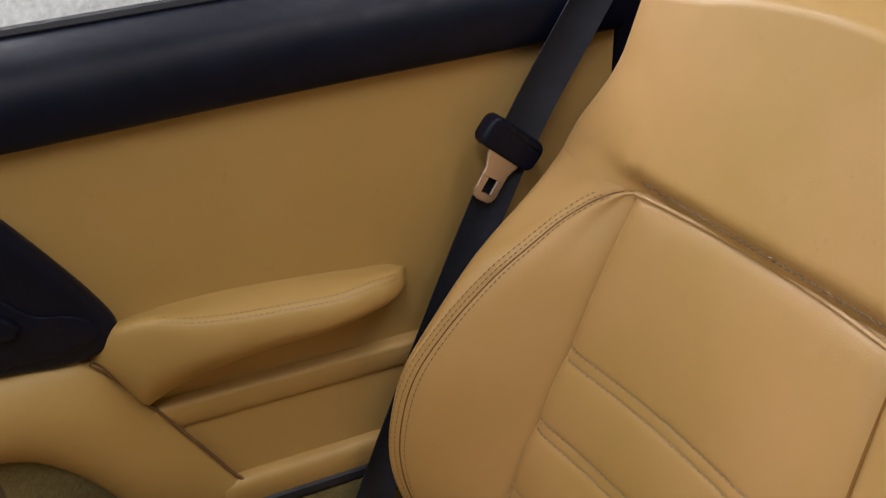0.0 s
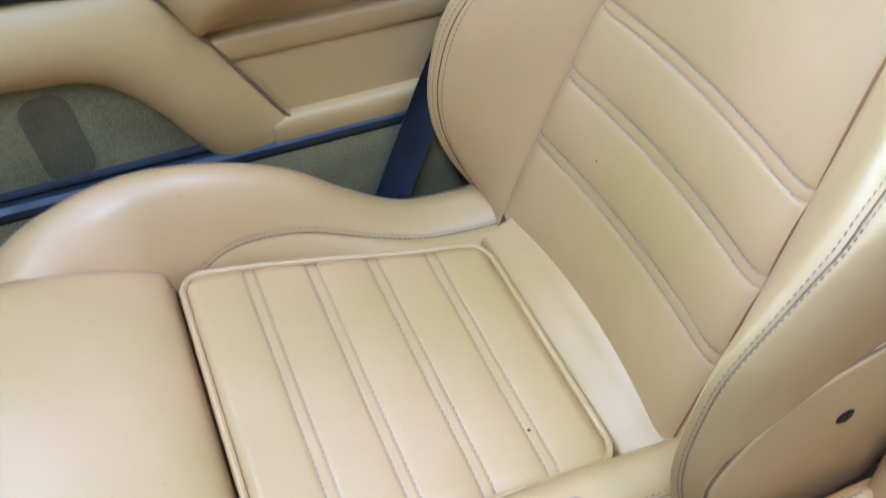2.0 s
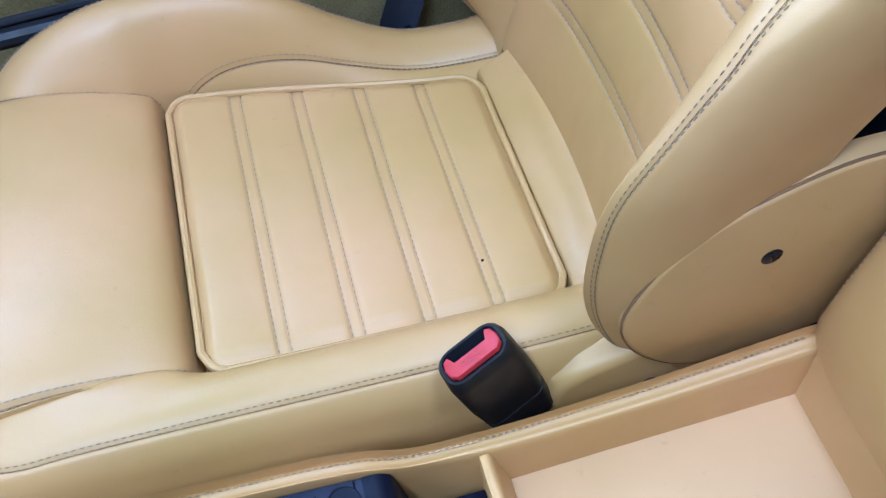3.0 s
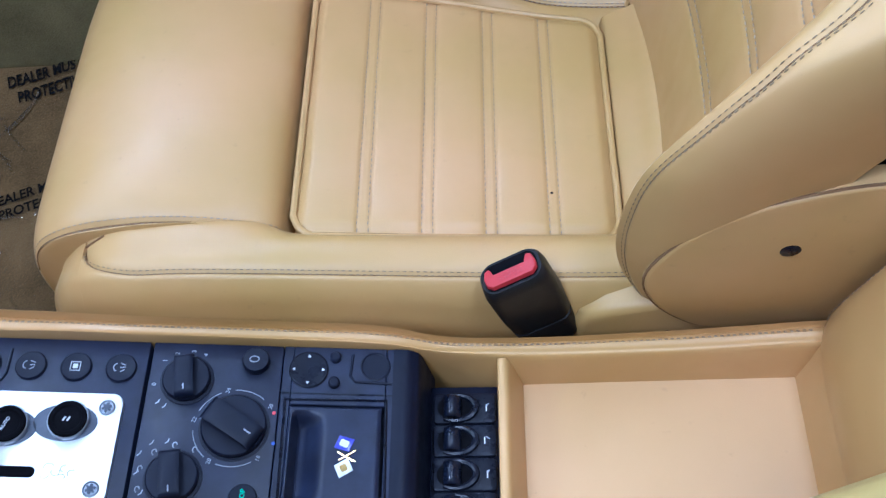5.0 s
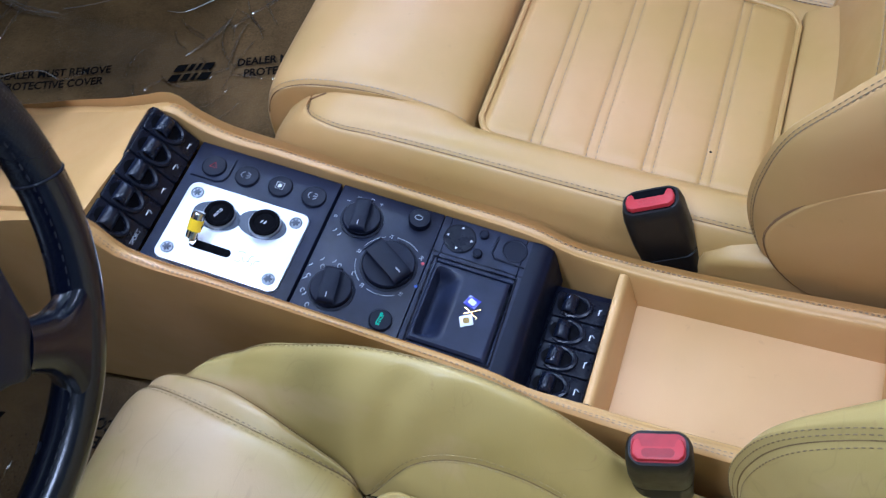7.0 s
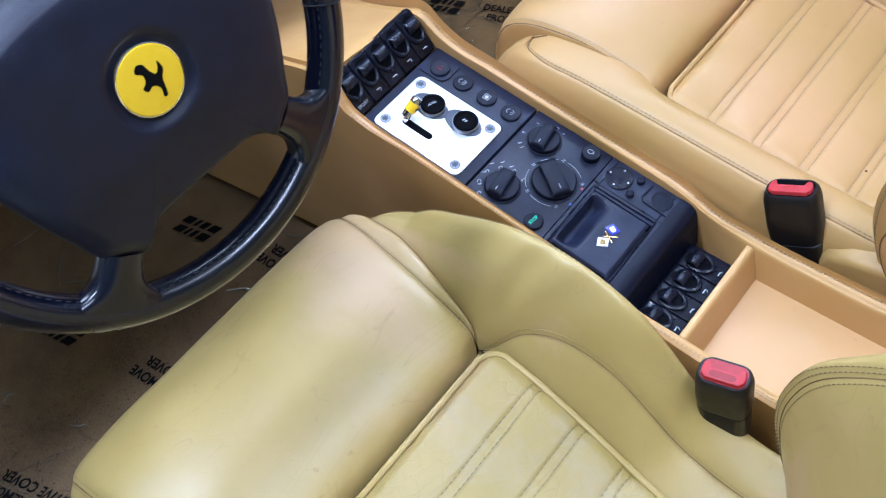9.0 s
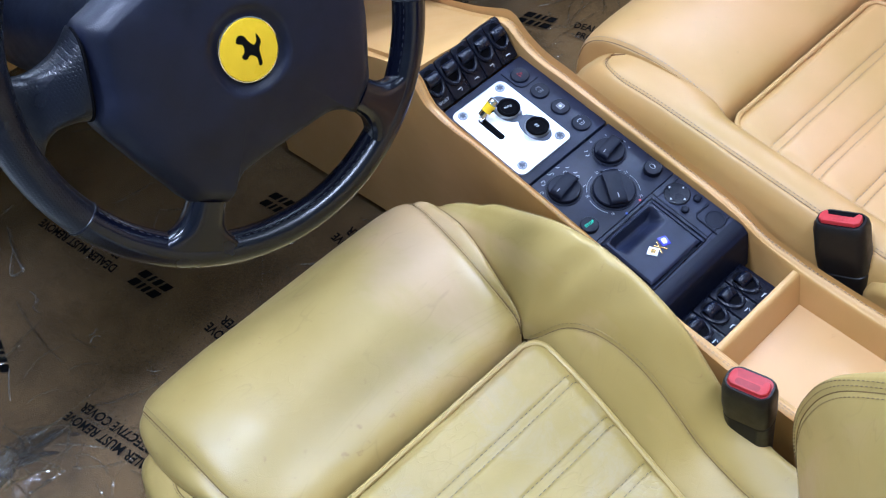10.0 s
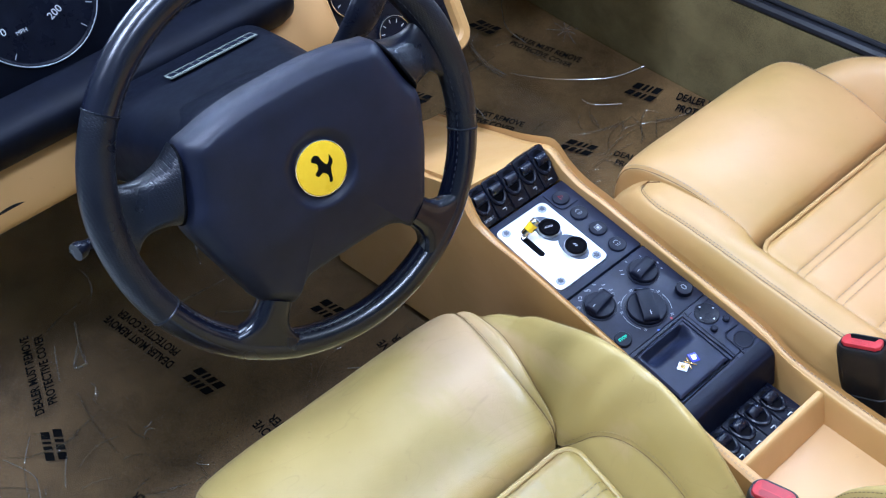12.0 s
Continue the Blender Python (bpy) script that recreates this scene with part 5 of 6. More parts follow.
# mirror control and ashtray panel
joy = part("mirror_control", lathe([(0.0172, 0), (0.0172, 0.0012), (0.016, 0.0020), (0.004, 0.0008)], 40, on_panel(0.0605, 0.0545, 0.0)), SATIN, ash, "round four-way mirror control")
for k in range(4):
    a = radians(90 * k)
    part("arrow", prism([(0.0018, 0), (-0.001, 0.0016), (-0.001, -0.0016)], on_panel(0.0605 + 0.0125 * math.cos(a), 0.0545 + 0.0125 * math.sin(a), 0.0016) @ pose(0, 0, 0, 0, 0, 90 * k), 0.0005), WHITE, joy)
for y in (0.0665, 0.0425):
    part("small_button", lathe([(0.0050, 0), (0.0050, 0.004), (0.0035, 0.0052)], 20, on_panel(0.083, y, 0.0)), BLACK, ash)
part("blank_frame", tube([on_panel(x, y, 0.0006).translation for x, y in ((0.098, 0.070), (0.0965, 0.050), (0.101, 0.0445), (0.133, 0.0435))], 0.0013, 6), BLACK, ash)
part("blank_cap", lathe([(0.0135, 0), (0.0135, 0.0006), (0.0125, 0.0010), (0.0115, 0.0004)], 36, on_panel(0.118, 0.0595, 0.0)), BLACK, ash, sharp=12)
part("panel_joint", box((0.098, 0.0012, 0.0008), on_panel(0.086, 0.0325, 0.0002)), SATIN, ash)
# ashtray: raised frame, sunken lid with a finger hollow
part("ashtray_frame", tube([on_panel(x, y, 0.0002).translation for x, y in ((0.0425, 0.0265), (0.1285, 0.0275), (0.1305, -0.073), (0.0445, -0.075))], 0.0016, 6, True), SATIN, ash)
def lid(u, v):
    x, y = 0.047 + 0.078 * u, -0.070 + 0.090 * v
    e = 0.0165 * smoothstep(0.05, 0.09, u) * (1 - smoothstep(0.10, 0.44, u)) * smoothstep(0.04, 0.18, v) * (1 - smoothstep(0.82, 0.96, v))
    return on_panel(x, y, 0.0042 - e - 0.0030 * (1 - smoothstep(0, 0.03, min(u, 1 - u, v, 1 - v)))).translation
part("ashtray_lid", sheet(steps(0, 1, 48), steps(0, 1, 40), lid), PANEL, ash, "black ashtray lid with finger hollow")
# enamel flag badge on the lid
fb = thing("flag_badge", on_panel(0.098, -0.024, 0.004).translation, "small enamel badge of two crossed flags on the ashtray lid", "badge")
GOLD = shader("gilt", (0.8, 0.55, 0.2), 0.25, 1.0)[0]
for (fx, fy), ang, mat, inner in (((0.096, -0.0135), -22, plastic("blue_enamel", (0.05, 0.05, 0.35), 0.2), (0.0075, 0.006)), ((0.0965, -0.0345), 25, plastic("white_enamel", (0.6, 0.62, 0.62), 0.2), (0.006, 0.006))):
    mf = on_panel(fx, fy, 0.0040) @ pose(0, 0, 0, 0, 0, ang)
    fl_ = part("flag", prism([(0.0065 * math.cos(0) * sx2, 0.0058 * sy2 + 0.0008 * sx2) for sx2, sy2 in ((-1, -1), (1, -1), (1, 1), (-1, 1))], mf, 0.0012, 0.0004), mat, fb)
    part("flag_centre", prism(rounded(inner[0], inner[1], 0.0015), mf @ pose(0, 0, 0.0011), 0.0004), WHITE if fy > -0.02 else GOLD, fl_)
for a, b in (((0.091, -0.021), (0.106, -0.029)), ((0.092, -0.028), (0.106, -0.019))):
    part("flag_pole", tube([on_panel(*a, 0.0048).translation, on_panel(*b, 0.0048).translation], 0.0009, 8), GOLD, fb)
# ---------------------------------------------------------------- passenger door
DY = DOOR_Y
door = thing("door_1", (0.0, DY + 0.06, SILL_Z), "closed passenger door with tan leather lining and black top", "car door", kind="structure")
part("door_shell", box((1.25, 0.09, 0.46), pose(0.02, DY + 0.075, 0.598), 0.01), BLACK, door)
part("upper_panel", solid(steps(-0.60, 0.62, 30), steps(0.44, 0.82, 14), lambda x, z: (x, DY - 0.004 * math.sin((z - 0.44) / 0.38 * math.pi), z), lambda x, z: (x, DY + 0.035, z)), DOORSKIN, door, "smooth tan leather door lining")
band = curve_fn([(-0.6, 0.768), (0.0, 0.776), (0.27, 0.791), (0.62, 0.806)])
bp = [(0.012, -0.002), (-0.010, 0.000), (-0.017, 0.012), (-0.017, 0.038), (-0.004, 0.060), (0.022, 0.072), (0.05, 0.074)]
part("door_top", sheet(steps(-0.60, 0.62, 30), steps(0, 6, 30), lambda x, v: Vector((x, DY + along([Vector((p, q, 0)) for p, q in bp], v).x, band(x) + along([Vector((p, q, 0)) for p, q in bp], v).y)), caps=True), BLACK, door, "black padded door top")
part("window_seal", tube([(x, DY + 0.052, band(x) + 0.076) for x in steps(-0.6, 0.62, 20)], 0.006, 8), RUBBER, door)
win = part("window_glass", box((1.18, 0.005, 0.445), pose(0.0, DY + 0.062, 1.0575)), GLASS, door, "clear side window glass", smooth=False)
win.visible_shadow = False
# lower lining: shelf fold, pocket face and bottom fold
fold = [(0.511, 0.004), (0.508, -0.014), (0.500, -0.017), (0.486, -0.015), (0.478, -0.011), (0.476, -0.002)]
part("shelf_fold", sheet(steps(0.10, 0.62, 12), steps(0, 5, 26), lambda x, v: Vector((x, DY + along([Vector((p, q, 0)) for p, q in fold], v).y, along([Vector((p, q, 0)) for p, q in fold], v).x)), caps=True), DOORSKIN, door, "folded leather strip")
part("pocket_panel", solid(steps(0.10, 0.62, 12), steps(0.36, 0.480, 8), lambda x, z: (x, DY - 0.009, z), lambda x, z: (x, DY + 0.02, z)), DOORSKIN, door, "smooth leather pocket face")
foot = [(0.402, -0.006), (0.398, -0.019), (0.388, -0.023), (0.368, -0.021), (0.360, -0.016), (0.358, 0.0)]
part("bottom_fold", sheet(steps(0.17, 0.62, 12), steps(0, 5, 26), lambda x, v: Vector((x, DY + along([Vector((p, q, 0)) for p, q in foot], v).y, along([Vector((p, q, 0)) for p, q in foot], v).x)), caps=True), DOORSKIN, door, "folded leather strip")
# armrest
ARM_IN = curve_fn([(0.072, 0.585), (0.09, 0.600), (0.118, 0.607), (0.17, 0.611), (0.25, 0.608), (0.33, 0.601), (0.366, 0.596), (0.382, 0.588)])
ARM_TOP = curve_fn([(0.072, 0.583), (0.10, 0.612), (0.126, 0.620), (0.16, 0.616), (0.22, 0.609), (0.29, 0.606), (0.345, 0.607), (0.362, 0.603), (0.375, 0.596), (0.382, 0.588)])
ARM_BOT = curve_fn([(0.072, 0.567), (0.095, 0.538), (0.112, 0.516), (0.122, 0.522), (0.15, 0.535), (0.208, 0.546), (0.264, 0.550), (0.33, 0.560), (0.360, 0.567), (0.375, 0.575), (0.382, 0.584)])
ARM_OUT = curve_fn([(0.072, 0.010), (0.10, 0.034), (0.14, 0.050), (0.24, 0.054), (0.32, 0.054), (0.350, 0.046), (0.370, 0.028), (0.382, 0.004)])


def arm(x, v):
    a, t, b, o = ARM_IN(x), ARM_TOP(x), ARM_BOT(x), ARM_OUT(x)
    pts = [(0.012, a - 0.004), (-0.2 * o, a + 0.002), (-0.75 * o, t), (-1.0 * o, t - 0.009), (-1.0 * o, (t * 0.45 + b * 0.55)), (-0.62 * o, b + 0.008), (-0.15 * o, b), (0.012, b - 0.002)]
    p = along([Vector((m_, n_, 0)) for m_, n_ in pts], v)
    return Vector((x, DY + p.x, p.y))


part("armrest", sheet([0.072 + 0.310 * (0.5 - 0.5 * math.cos(math.pi * t)) for t in steps(0, 1, 80)], steps(0, 7, 44), arm, caps=True), DOORSKIN, door, "padded leather armrest with stitched edge")
th = bmesh.new()
for v in (2.25, 2.6):
    stitches(th, [arm(x, v) for x in steps(0.13, 0.358, 90)], 0.0034, 0.0022, 0.0007, (0, -0.0004, 0.0003))
tagged(part("stitching", th, THREAD_PALE, door), "pale thread stitching", kind="stuff")

# forward lining with the speaker cut-out
FW_HI = curve_fn([(-0.62, 0.600), (-0.10, 0.592), (0.0, 0.585), (0.04, 0.583), (0.068, 0.576), (0.115, 0.513), (0.16, 0.442), (0.188, 0.398), (0.196, 0.390)])
FW_LO = curve_fn([(-0.62, 0.502), (-0.12, 0.502), (-0.055, 0.500), (0.018, 0.482), (0.063, 0.431), (0.089, 0.388), (0.110, 0.362), (0.196, 0.360)])


def fwd(x, t):
    hi, lo = FW_HI(x), FW_LO(x)
    bulge = 0.014 + 0.024 * math.sin(math.pi * t) ** 0.6 * (1 - 0.7 * smoothstep(0.05, 0.19, x))
    return Vector((x, DY - bulge, hi + (lo - hi) * t))


part("forward_panel", solid(steps(-0.62, 0.193, 80), steps(0, 1, 24), fwd, lambda x, t: Vector((x, DY + 0.01, fwd(x, t).z))), DOORSKIN, door, "moulded leather lower front lining")
part("panel_gap", tube([Vector((x + 0.001, DY - 0.0165, FW_HI(x) + 0.001)) for x in steps(0.07, 0.19, 30)], 0.0020, 6), GROOVE, door)
part("speaker_carpet", box((0.78, 0.02, 0.15), pose(-0.28, DY + 0.002, 0.435)), CARPET_SILL, door, "olive carpet patch")
part("worn_stripe", prism(rounded(0.050, 0.105, 0.02, 6), pose(-0.045, DY - 0.008, 0.432, 90, 0, 0) @ pose(0, 0, 0, 0, 0, 6), 0.0015), CARPET_FLAT, door, "dark rubbed stripe in the carpet")
part("kick_strip", tube([(x, DY - 0.010, 0.379) for x in steps(-0.6, 0.105, 20)], 0.005, 8), RUBBER, door)
# black handle bezel with a recess
hb = [(-0.45, 0.785), (-0.10, 0.780), (-0.03, 0.772), (0.012, 0.742), (0.052, 0.69), (0.088, 0.635), (0.101, 0.605), (0.093, 0.588), (0.060, 0.579), (0.0, 0.583), (-0.10, 0.590), (-0.45, 0.60)]
ring = spline([Vector((x, z, 0)) for x, z in hb], 90, True)
m = Matrix.Translation((0, DY - 0.002, 0)) @ Matrix(((1, 0, 0, 0), (0, 0, -1, 0), (0, 1, 0, 0), (0, 0, 0, 1)))
bez = part("handle_bezel", prism([(p.x, p.y) for p in ring], m, 0.020, 0.014, 5), BLACK, door, "black door handle bezel")
cup = spline([Vector(p) for p in ((-0.20, 0.70, 0), (-0.05, 0.690, 0), (0.0, 0.672, 0), (0.035, 0.640, 0), (0.062, 0.632, 0), (0.080, 0.620, 0), (0.080, 0.604, 0), (0.05, 0.596, 0), (-0.03, 0.598, 0), (-0.20, 0.605, 0))], 60, True)
part("handle_cup", prism([(p.x, p.y) for p in cup], Matrix.Translation((0, -0.0195, 0)) @ m, 0.003, 0.002, 3), BLACK, bez, "glossy black handle recess")
lev = spline([Vector(p) for p in ((-0.16, 0.668, 0), (-0.02, 0.662, 0), (0.018, 0.642, 0), (0.022, 0.630, 0), (0.0, 0.626, 0), (-0.16, 0.632, 0))], 40, True)
part("pull_lever", prism([(p.x, p.y) for p in lev], Matrix.Translation((0, -0.0215, 0)) @ m, 0.008, 0.005, 4), BLACK, bez, "black pull lever")

# ---------------------------------------------------------------- passenger belt
belt = thing("seat_belt", (0.32, 0.645, 0.22), "dark navy-black seat belt hanging beside the passenger seat", "seat belt")
bl = [Vector(p) for p in ((0.268, 0.645, 0.215), (0.300, 0.650, 0.29), (0.352, 0.656, 0.41), (0.405, 0.660, 0.53), (0.455, 0.663, 0.64), (0.505, 0.665, 0.74), (0.575, 0.668, 0.85), (0.64, 0.675, 0.95), (0.72, 0.69, 1.10))]


def strap(u, a):
    p = along(bl, u)
    q = along(bl, min(8, u + 0.02)) - along(bl, max(0, u - 0.02))
    w = Vector((q.z, 0, -q.x)).normalized()
    return p + (w + Vector((0, -0.25, 0)) * a) * a * 0.0235 / 1.03


part("webbing", solid(steps(0, 8, 80), steps(-1, 1, 6), lambda u, a: strap(u, a) + Vector((0, -0.0008, 0)), lambda u, a: strap(u, a) + Vector((0, 0.0008, 0))), WEB, belt, "dark webbing")
c, q = strap(4.76, 0), (strap(5.0, 0) - strap(4.5, 0)).normalized()
w = Vector((q.z, 0, -q.x)).normalized()
mt = Matrix((w, q, w.cross(q))).transposed().to_4x4()
mt.translation = c
part("tongue_grip", prism(rounded(0.072, 0.032, 0.010), mt @ pose(-0.007, -0.003, -0.002, 0, 0, -10), 0.018, 0.005, 3), BLACK, belt, "black plastic belt tongue grip")
part("tongue_slot", box((0.046, 0.004, 0.004), mt @ pose(0.002, 0.006, 0.0150, 0, 0, -14), 0.001), SATIN, belt)
steel = bmesh.new()
mh = mt @ pose(-0.003, 0, 0.007, 0, 0, -5)
prism([(-0.023, -0.008), (-0.022, -0.022), (-0.0165, -0.034), (-0.0165, -0.042), (0.0115, -0.042), (0.0115, -0.034), (0.017, -0.022), (0.018, -0.008)], mh, 0.003, 0.0006, 1, steel)
box((0.0085, 0.016, 0.003), mh @ pose(-0.01225, -0.050, 0.0015), 0.0006, 1, steel)
box((0.0085, 0.016, 0.003), mh @ pose(0.00725, -0.050, 0.0015), 0.0006, 1, steel)
prism([(-0.0165, -0.058), (-0.0140, -0.064), (-0.0090, -0.066), (0.0040, -0.066), (0.0090, -0.064), (0.0115, -0.058)], mh, 0.003, 0.0006, 1, steel)
part("tongue", steel, shader("belt_steel", (0.66, 0.56, 0.50), 0.42, 1.0)[0], belt, "bright steel latch tongue")
part("anchor_cover", box((0.075, 0.02, 0.05), pose(0.278, 0.640, 0.235, 0, -14, 0), 0.007, 3), BLACK, belt, "black plastic belt anchor cover")
th = bmesh.new()
stitches(th, [strap(0.62, a) + Vector((0, -0.0012, 0)) for a in steps(-0.92, 0.92, 20)], 0.0035, 0.001, 0.0014, (0, -0.0004, 0))
stitches(th, [strap(u, 0.92) + Vector((0, -0.0012, 0)) for u in steps(0.3, 0.62, 20)], 0.0035, 0.001, 0.0014, (0, -0.0004, 0))
tagged(part("stitching", th, WHITE, belt), "pale thread", kind="stuff")
# ---------------------------------------------------------------- steering wheel
WC, WA = Vector((-0.0973, -0.3788, 0.809)), 18.1
ca, sa = math.cos(radians(WA)), math.sin(radians(WA))
# wheel frame: local x across to the right, local y up the wheel, local z towards the driver
WM = Matrix(((0, -sa, ca, 0), (1, 0, 0, 0), (0, ca, sa, 0), (0, 0, 0, 1)))
WM.translation = WC
RW = 0.185
wheel = thing("steering_wheel", WC, "black leather steering wheel with round yellow emblem", "steering wheel")


def rim_pt(t, s):
    # thumb swellings where the spokes meet the rim
    sw = sum(math.exp(-((((t - c + math.pi) % (2 * math.pi) - math.pi) / 0.20) ** 2)) for c in (radians(105), radians(255)))
    r = 0.0150 + 0.0016 * sw
    return WM @ Vector(((RW + r * math.cos(s)) * math.sin(t), -(RW + r * math.cos(s)) * math.cos(t), r * 1.1 * math.sin(s)))


th = bmesh.new()
for t0, t1, mat, words in ((-70.5, 70.5, RIMHIDE, "glossy smooth black leather rim section"), (70.5, 130.4, DIMPLED, "dimpled black leather hand grip"), (130.4, 229.6, RIMHIDE, "glossy smooth black leather rim section"), (229.6, 289.5, DIMPLED, "dimpled black leather hand grip")):
    a0, a1 = radians(t0), radians(t1)
    rim = part("rim" if mat is RIMHIDE else "rim_grip", sheet(steps(a0, a1, int((t1 - t0) / 2.4)), steps(0, 2 * math.pi, 26)[:-1], rim_pt, loop=True, caps=True), mat, wheel, words, sharp=60)
    part("rim_joint", tube([rim_pt(a1, s) for s in steps(0, 2 * math.pi, 24)[:-1]], 0.0010, 6, True), SATIN, wheel)
    stitches(th, [rim_pt(t, math.pi * 0.80) for t in steps(a0 + 0.02, a1 - 0.02, 90)], 0.0042, 0.0034, 0.0010, (0, 0, 0))
tagged(part("rim_stitching", th, plastic("grey_thread", (0.018, 0.018, 0.022), 0.7), wheel), "dark thread stitching", kind="stuff")

# airbag pad: a domed shield
half = [(0.0, 0.0865), (0.03, 0.0860), (0.062, 0.0830), (0.088, 0.0775), (0.1035, 0.0720), (0.1115, 0.052), (0.1205, 0.026), (0.1295, 0.005), (0.1225, -0.026), (0.1135, -0.055), (0.105, -0.080), (0.0985, -0.0985), (0.086, -0.109), (0.073, -0.1185), (0.064, -0.1105), (0.050, -0.103), (0.028, -0.1015), (0.0, -0.1015)]
loop_ = half + [(-x, y) for x, y in half[-2:0:-1]]
outline = spline([Vector((x, y, 0)) for x, y in loop_], 180, True)


def pad(u, k):
    p = outline[int(k)]
    s = 1 - u
    x, y = p.x * s, p.y * s - 0.006 * u
    dish = 0.0048 * (1 - smoothstep(0.0275, 0.0375, math.hypot(x, y + 0.003)))
    low = 0.010 * smoothstep(0.030, 0.115, -y) + 0.004 * smoothstep(0.08, 0.13, abs(x))
    return WM @ Vector((x, y, PAD_EDGE(u) - dish - low))


PAD_EDGE = curve_fn([(0.0, 0.004), (0.008, 0.020), (0.022, 0.0275), (0.05, 0.0330), (0.09, 0.0378), (0.12, 0.0402), (0.17, 0.0414), (0.40, 0.0432), (1.0, 0.0448)])
pb = sheet([0, 0.004, 0.008, 0.014, 0.022, 0.035, 0.05, 0.07, 0.09, 0.105, 0.12, 0.14, 0.17, 0.22, 0.28, 0.36, *steps(0.44, 0.96, 26)], range(180), pad, caps=True, loop=True)
padob = part("airbag_pad", pb, PAD, wheel, "matt black airbag pad")
# spokes from the pad to the rim
SPOKE_TOP = [(0.1030, 0.0722), (0.119, 0.0620), (0.138, 0.0575), (0.155, 0.0595), (0.170, 0.072)]
SPOKE_LOW = [(0.1290, 0.0055), (0.142, 0.0105), (0.155, 0.0105), (0.166, 0.0030), (0.178, -0.014)]
for sgn in (1, -1):
    def spoke(u, k):
        a = 2 * math.pi * k / 28
        hi, lo = along([Vector((x, y, 0)) for x, y in SPOKE_TOP], 4 * u), along([Vector((x, y, 0)) for x, y in SPOKE_LOW], 4 * u)
        c = math.copysign(abs(math.cos(a)) ** 0.55, math.cos(a))
        d = math.copysign(abs(math.sin(a)) ** 0.8, math.sin(a))
        p = hi.lerp(lo, 0.5 - 0.5 * c)
        rise = 0.0315 - 0.0235 * smoothstep(0.0, 0.9, u)
        return WM @ Vector((sgn * p.x, p.y, rise * d if d > 0 else 0.012 * d))

    part("upper_spoke", sheet(steps(-0.02, 1, 26), range(28), spoke, caps=True, loop=True), DIMPLED, wheel, "dimpled black leather spoke", sharp=70)
    part("spoke_joint", tube([spoke(0.004, k) for k in range(1, 14)], 0.0013, 6), VOID, wheel)
    s0, s1 = Vector((sgn * 0.0855, -0.1085, 0)), Vector((sgn * 0.1080, -0.1390, 0))
    d = (s1 - s0).normalized()
    n = Vector((-d.y, d.x, 0))

    def arm_(u, k):
        a = 2 * math.pi * k / 24
        c = s0.lerp(s1, u)
        hw = 0.0162 + 0.0035 * u + 0.026 * max(0.0, u) ** 4
        p = c + n * hw * math.copysign(abs(math.cos(a)) ** 0.65, math.cos(a))
        return WM @ Vector((p.x, p.y, 0.0095 - 0.007 * u + 0.0145 * math.copysign(abs(math.sin(a)) ** 0.8, math.sin(a))))

    part("lower_spoke", sheet(steps(-0.12, 1.12, 34), range(24), arm_, caps=True, loop=True), RIMHIDE, wheel, "black lower spoke", sharp=80)
# emblem in a shallow recess ring
emb = part("emblem", lathe([(0.0258, 0), (0.0258, 0.0018), (0.0246, 0.0032), (0.012, 0.0040)], 56, WM @ pose(0, -0.003, 0.0402)), YELLOW, wheel, "round yellow enamel emblem with plain black figure shape")
part("emblem_rim", tube([WM @ Vector((0.0256 * math.cos(t), 0.0256 * math.sin(t) - 0.003, 0.0421)) for t in steps(0, 2 * math.pi, 48)[:-1]], 0.0009, 6, True), CHROME, emb)
fig = spline([Vector((*p, 0)) for p in ((-0.0075, 0.0105), (-0.004, 0.0145), (0.0005, 0.0125), (0.002, 0.007), (0.005, 0.002), (0.0085, 0.0045), (0.0105, 0.009), (0.0115, 0.002), (0.0075, -0.003), (0.0060, -0.009), (0.0045, -0.0145), (0.0015, -0.0145), (0.0025, -0.008), (-0.0015, -0.0035), (-0.0060, -0.0050), (-0.0085, -0.0015), (-0.0045, 0.0015), (-0.0035, 0.0065))], 60, True)
fig = [(p.x, p.y) for p in fig]
part("emblem_figure", prism(fig, WM @ pose(0, -0.003, 0.0441) @ Matrix.Diagonal((1.02, 1.02, 1, 1)), 0.0003), INK, emb)
part("pad_mark", box((0.018, 0.004, 0.0005), WM @ pose(0.072, -0.040, 0.0405, 8, 10, 0)), BLACK, padob)

# ---------------------------------------------------------------- column, stalks
col = thing("steering_column", WM @ Vector((0, 0, -0.2)), "black plastic steering column cover with pale label", "steering column")


def cowl(u, k):
    prof = rounded(0.265 - 0.085 * u**1.5, 0.115 - 0.015 * u, 0.046, 8)
    x, y = prof[int(k)]
    return WM @ Vector((x + 0.016, y - 0.002, -0.36 + 0.29 * u))


part("cowl", sheet(steps(0, 1, 16), range(36), cowl, caps=True, loop=True), DASH, col, "black plastic cowl")
part("collar", sheet([0, 0.06, 0.5, 0.94, 1], range(36), lambda u, k: WM @ Vector((rounded(0.175, 0.125, 0.058, 8)[k][0] * (0.96 + 0.04 * (0 < u < 1)), rounded(0.175, 0.125, 0.058, 8)[k][1] * (0.96 + 0.04 * (0 < u < 1)) - 0.01, -0.150 + 0.085 * u)), caps=True, loop=True), DASH, col, "black plastic front collar")
lab = part("label", box((0.112, 0.024, 0.0012), WM @ pose(0.040, 0.0565, -0.250, 90, 0, 0)), plastic("label_paper", (0.15, 0.17, 0.15), 0.6), col, "pale printed warning label")
for k in range(11):
    part("mark", box((0.0075 + 0.001 * (k % 3), 0.013, 0.0006), WM @ pose(-0.010 + 0.010 * k, 0.0573, -0.250, 90, 0, 0)), BLACK, lab)
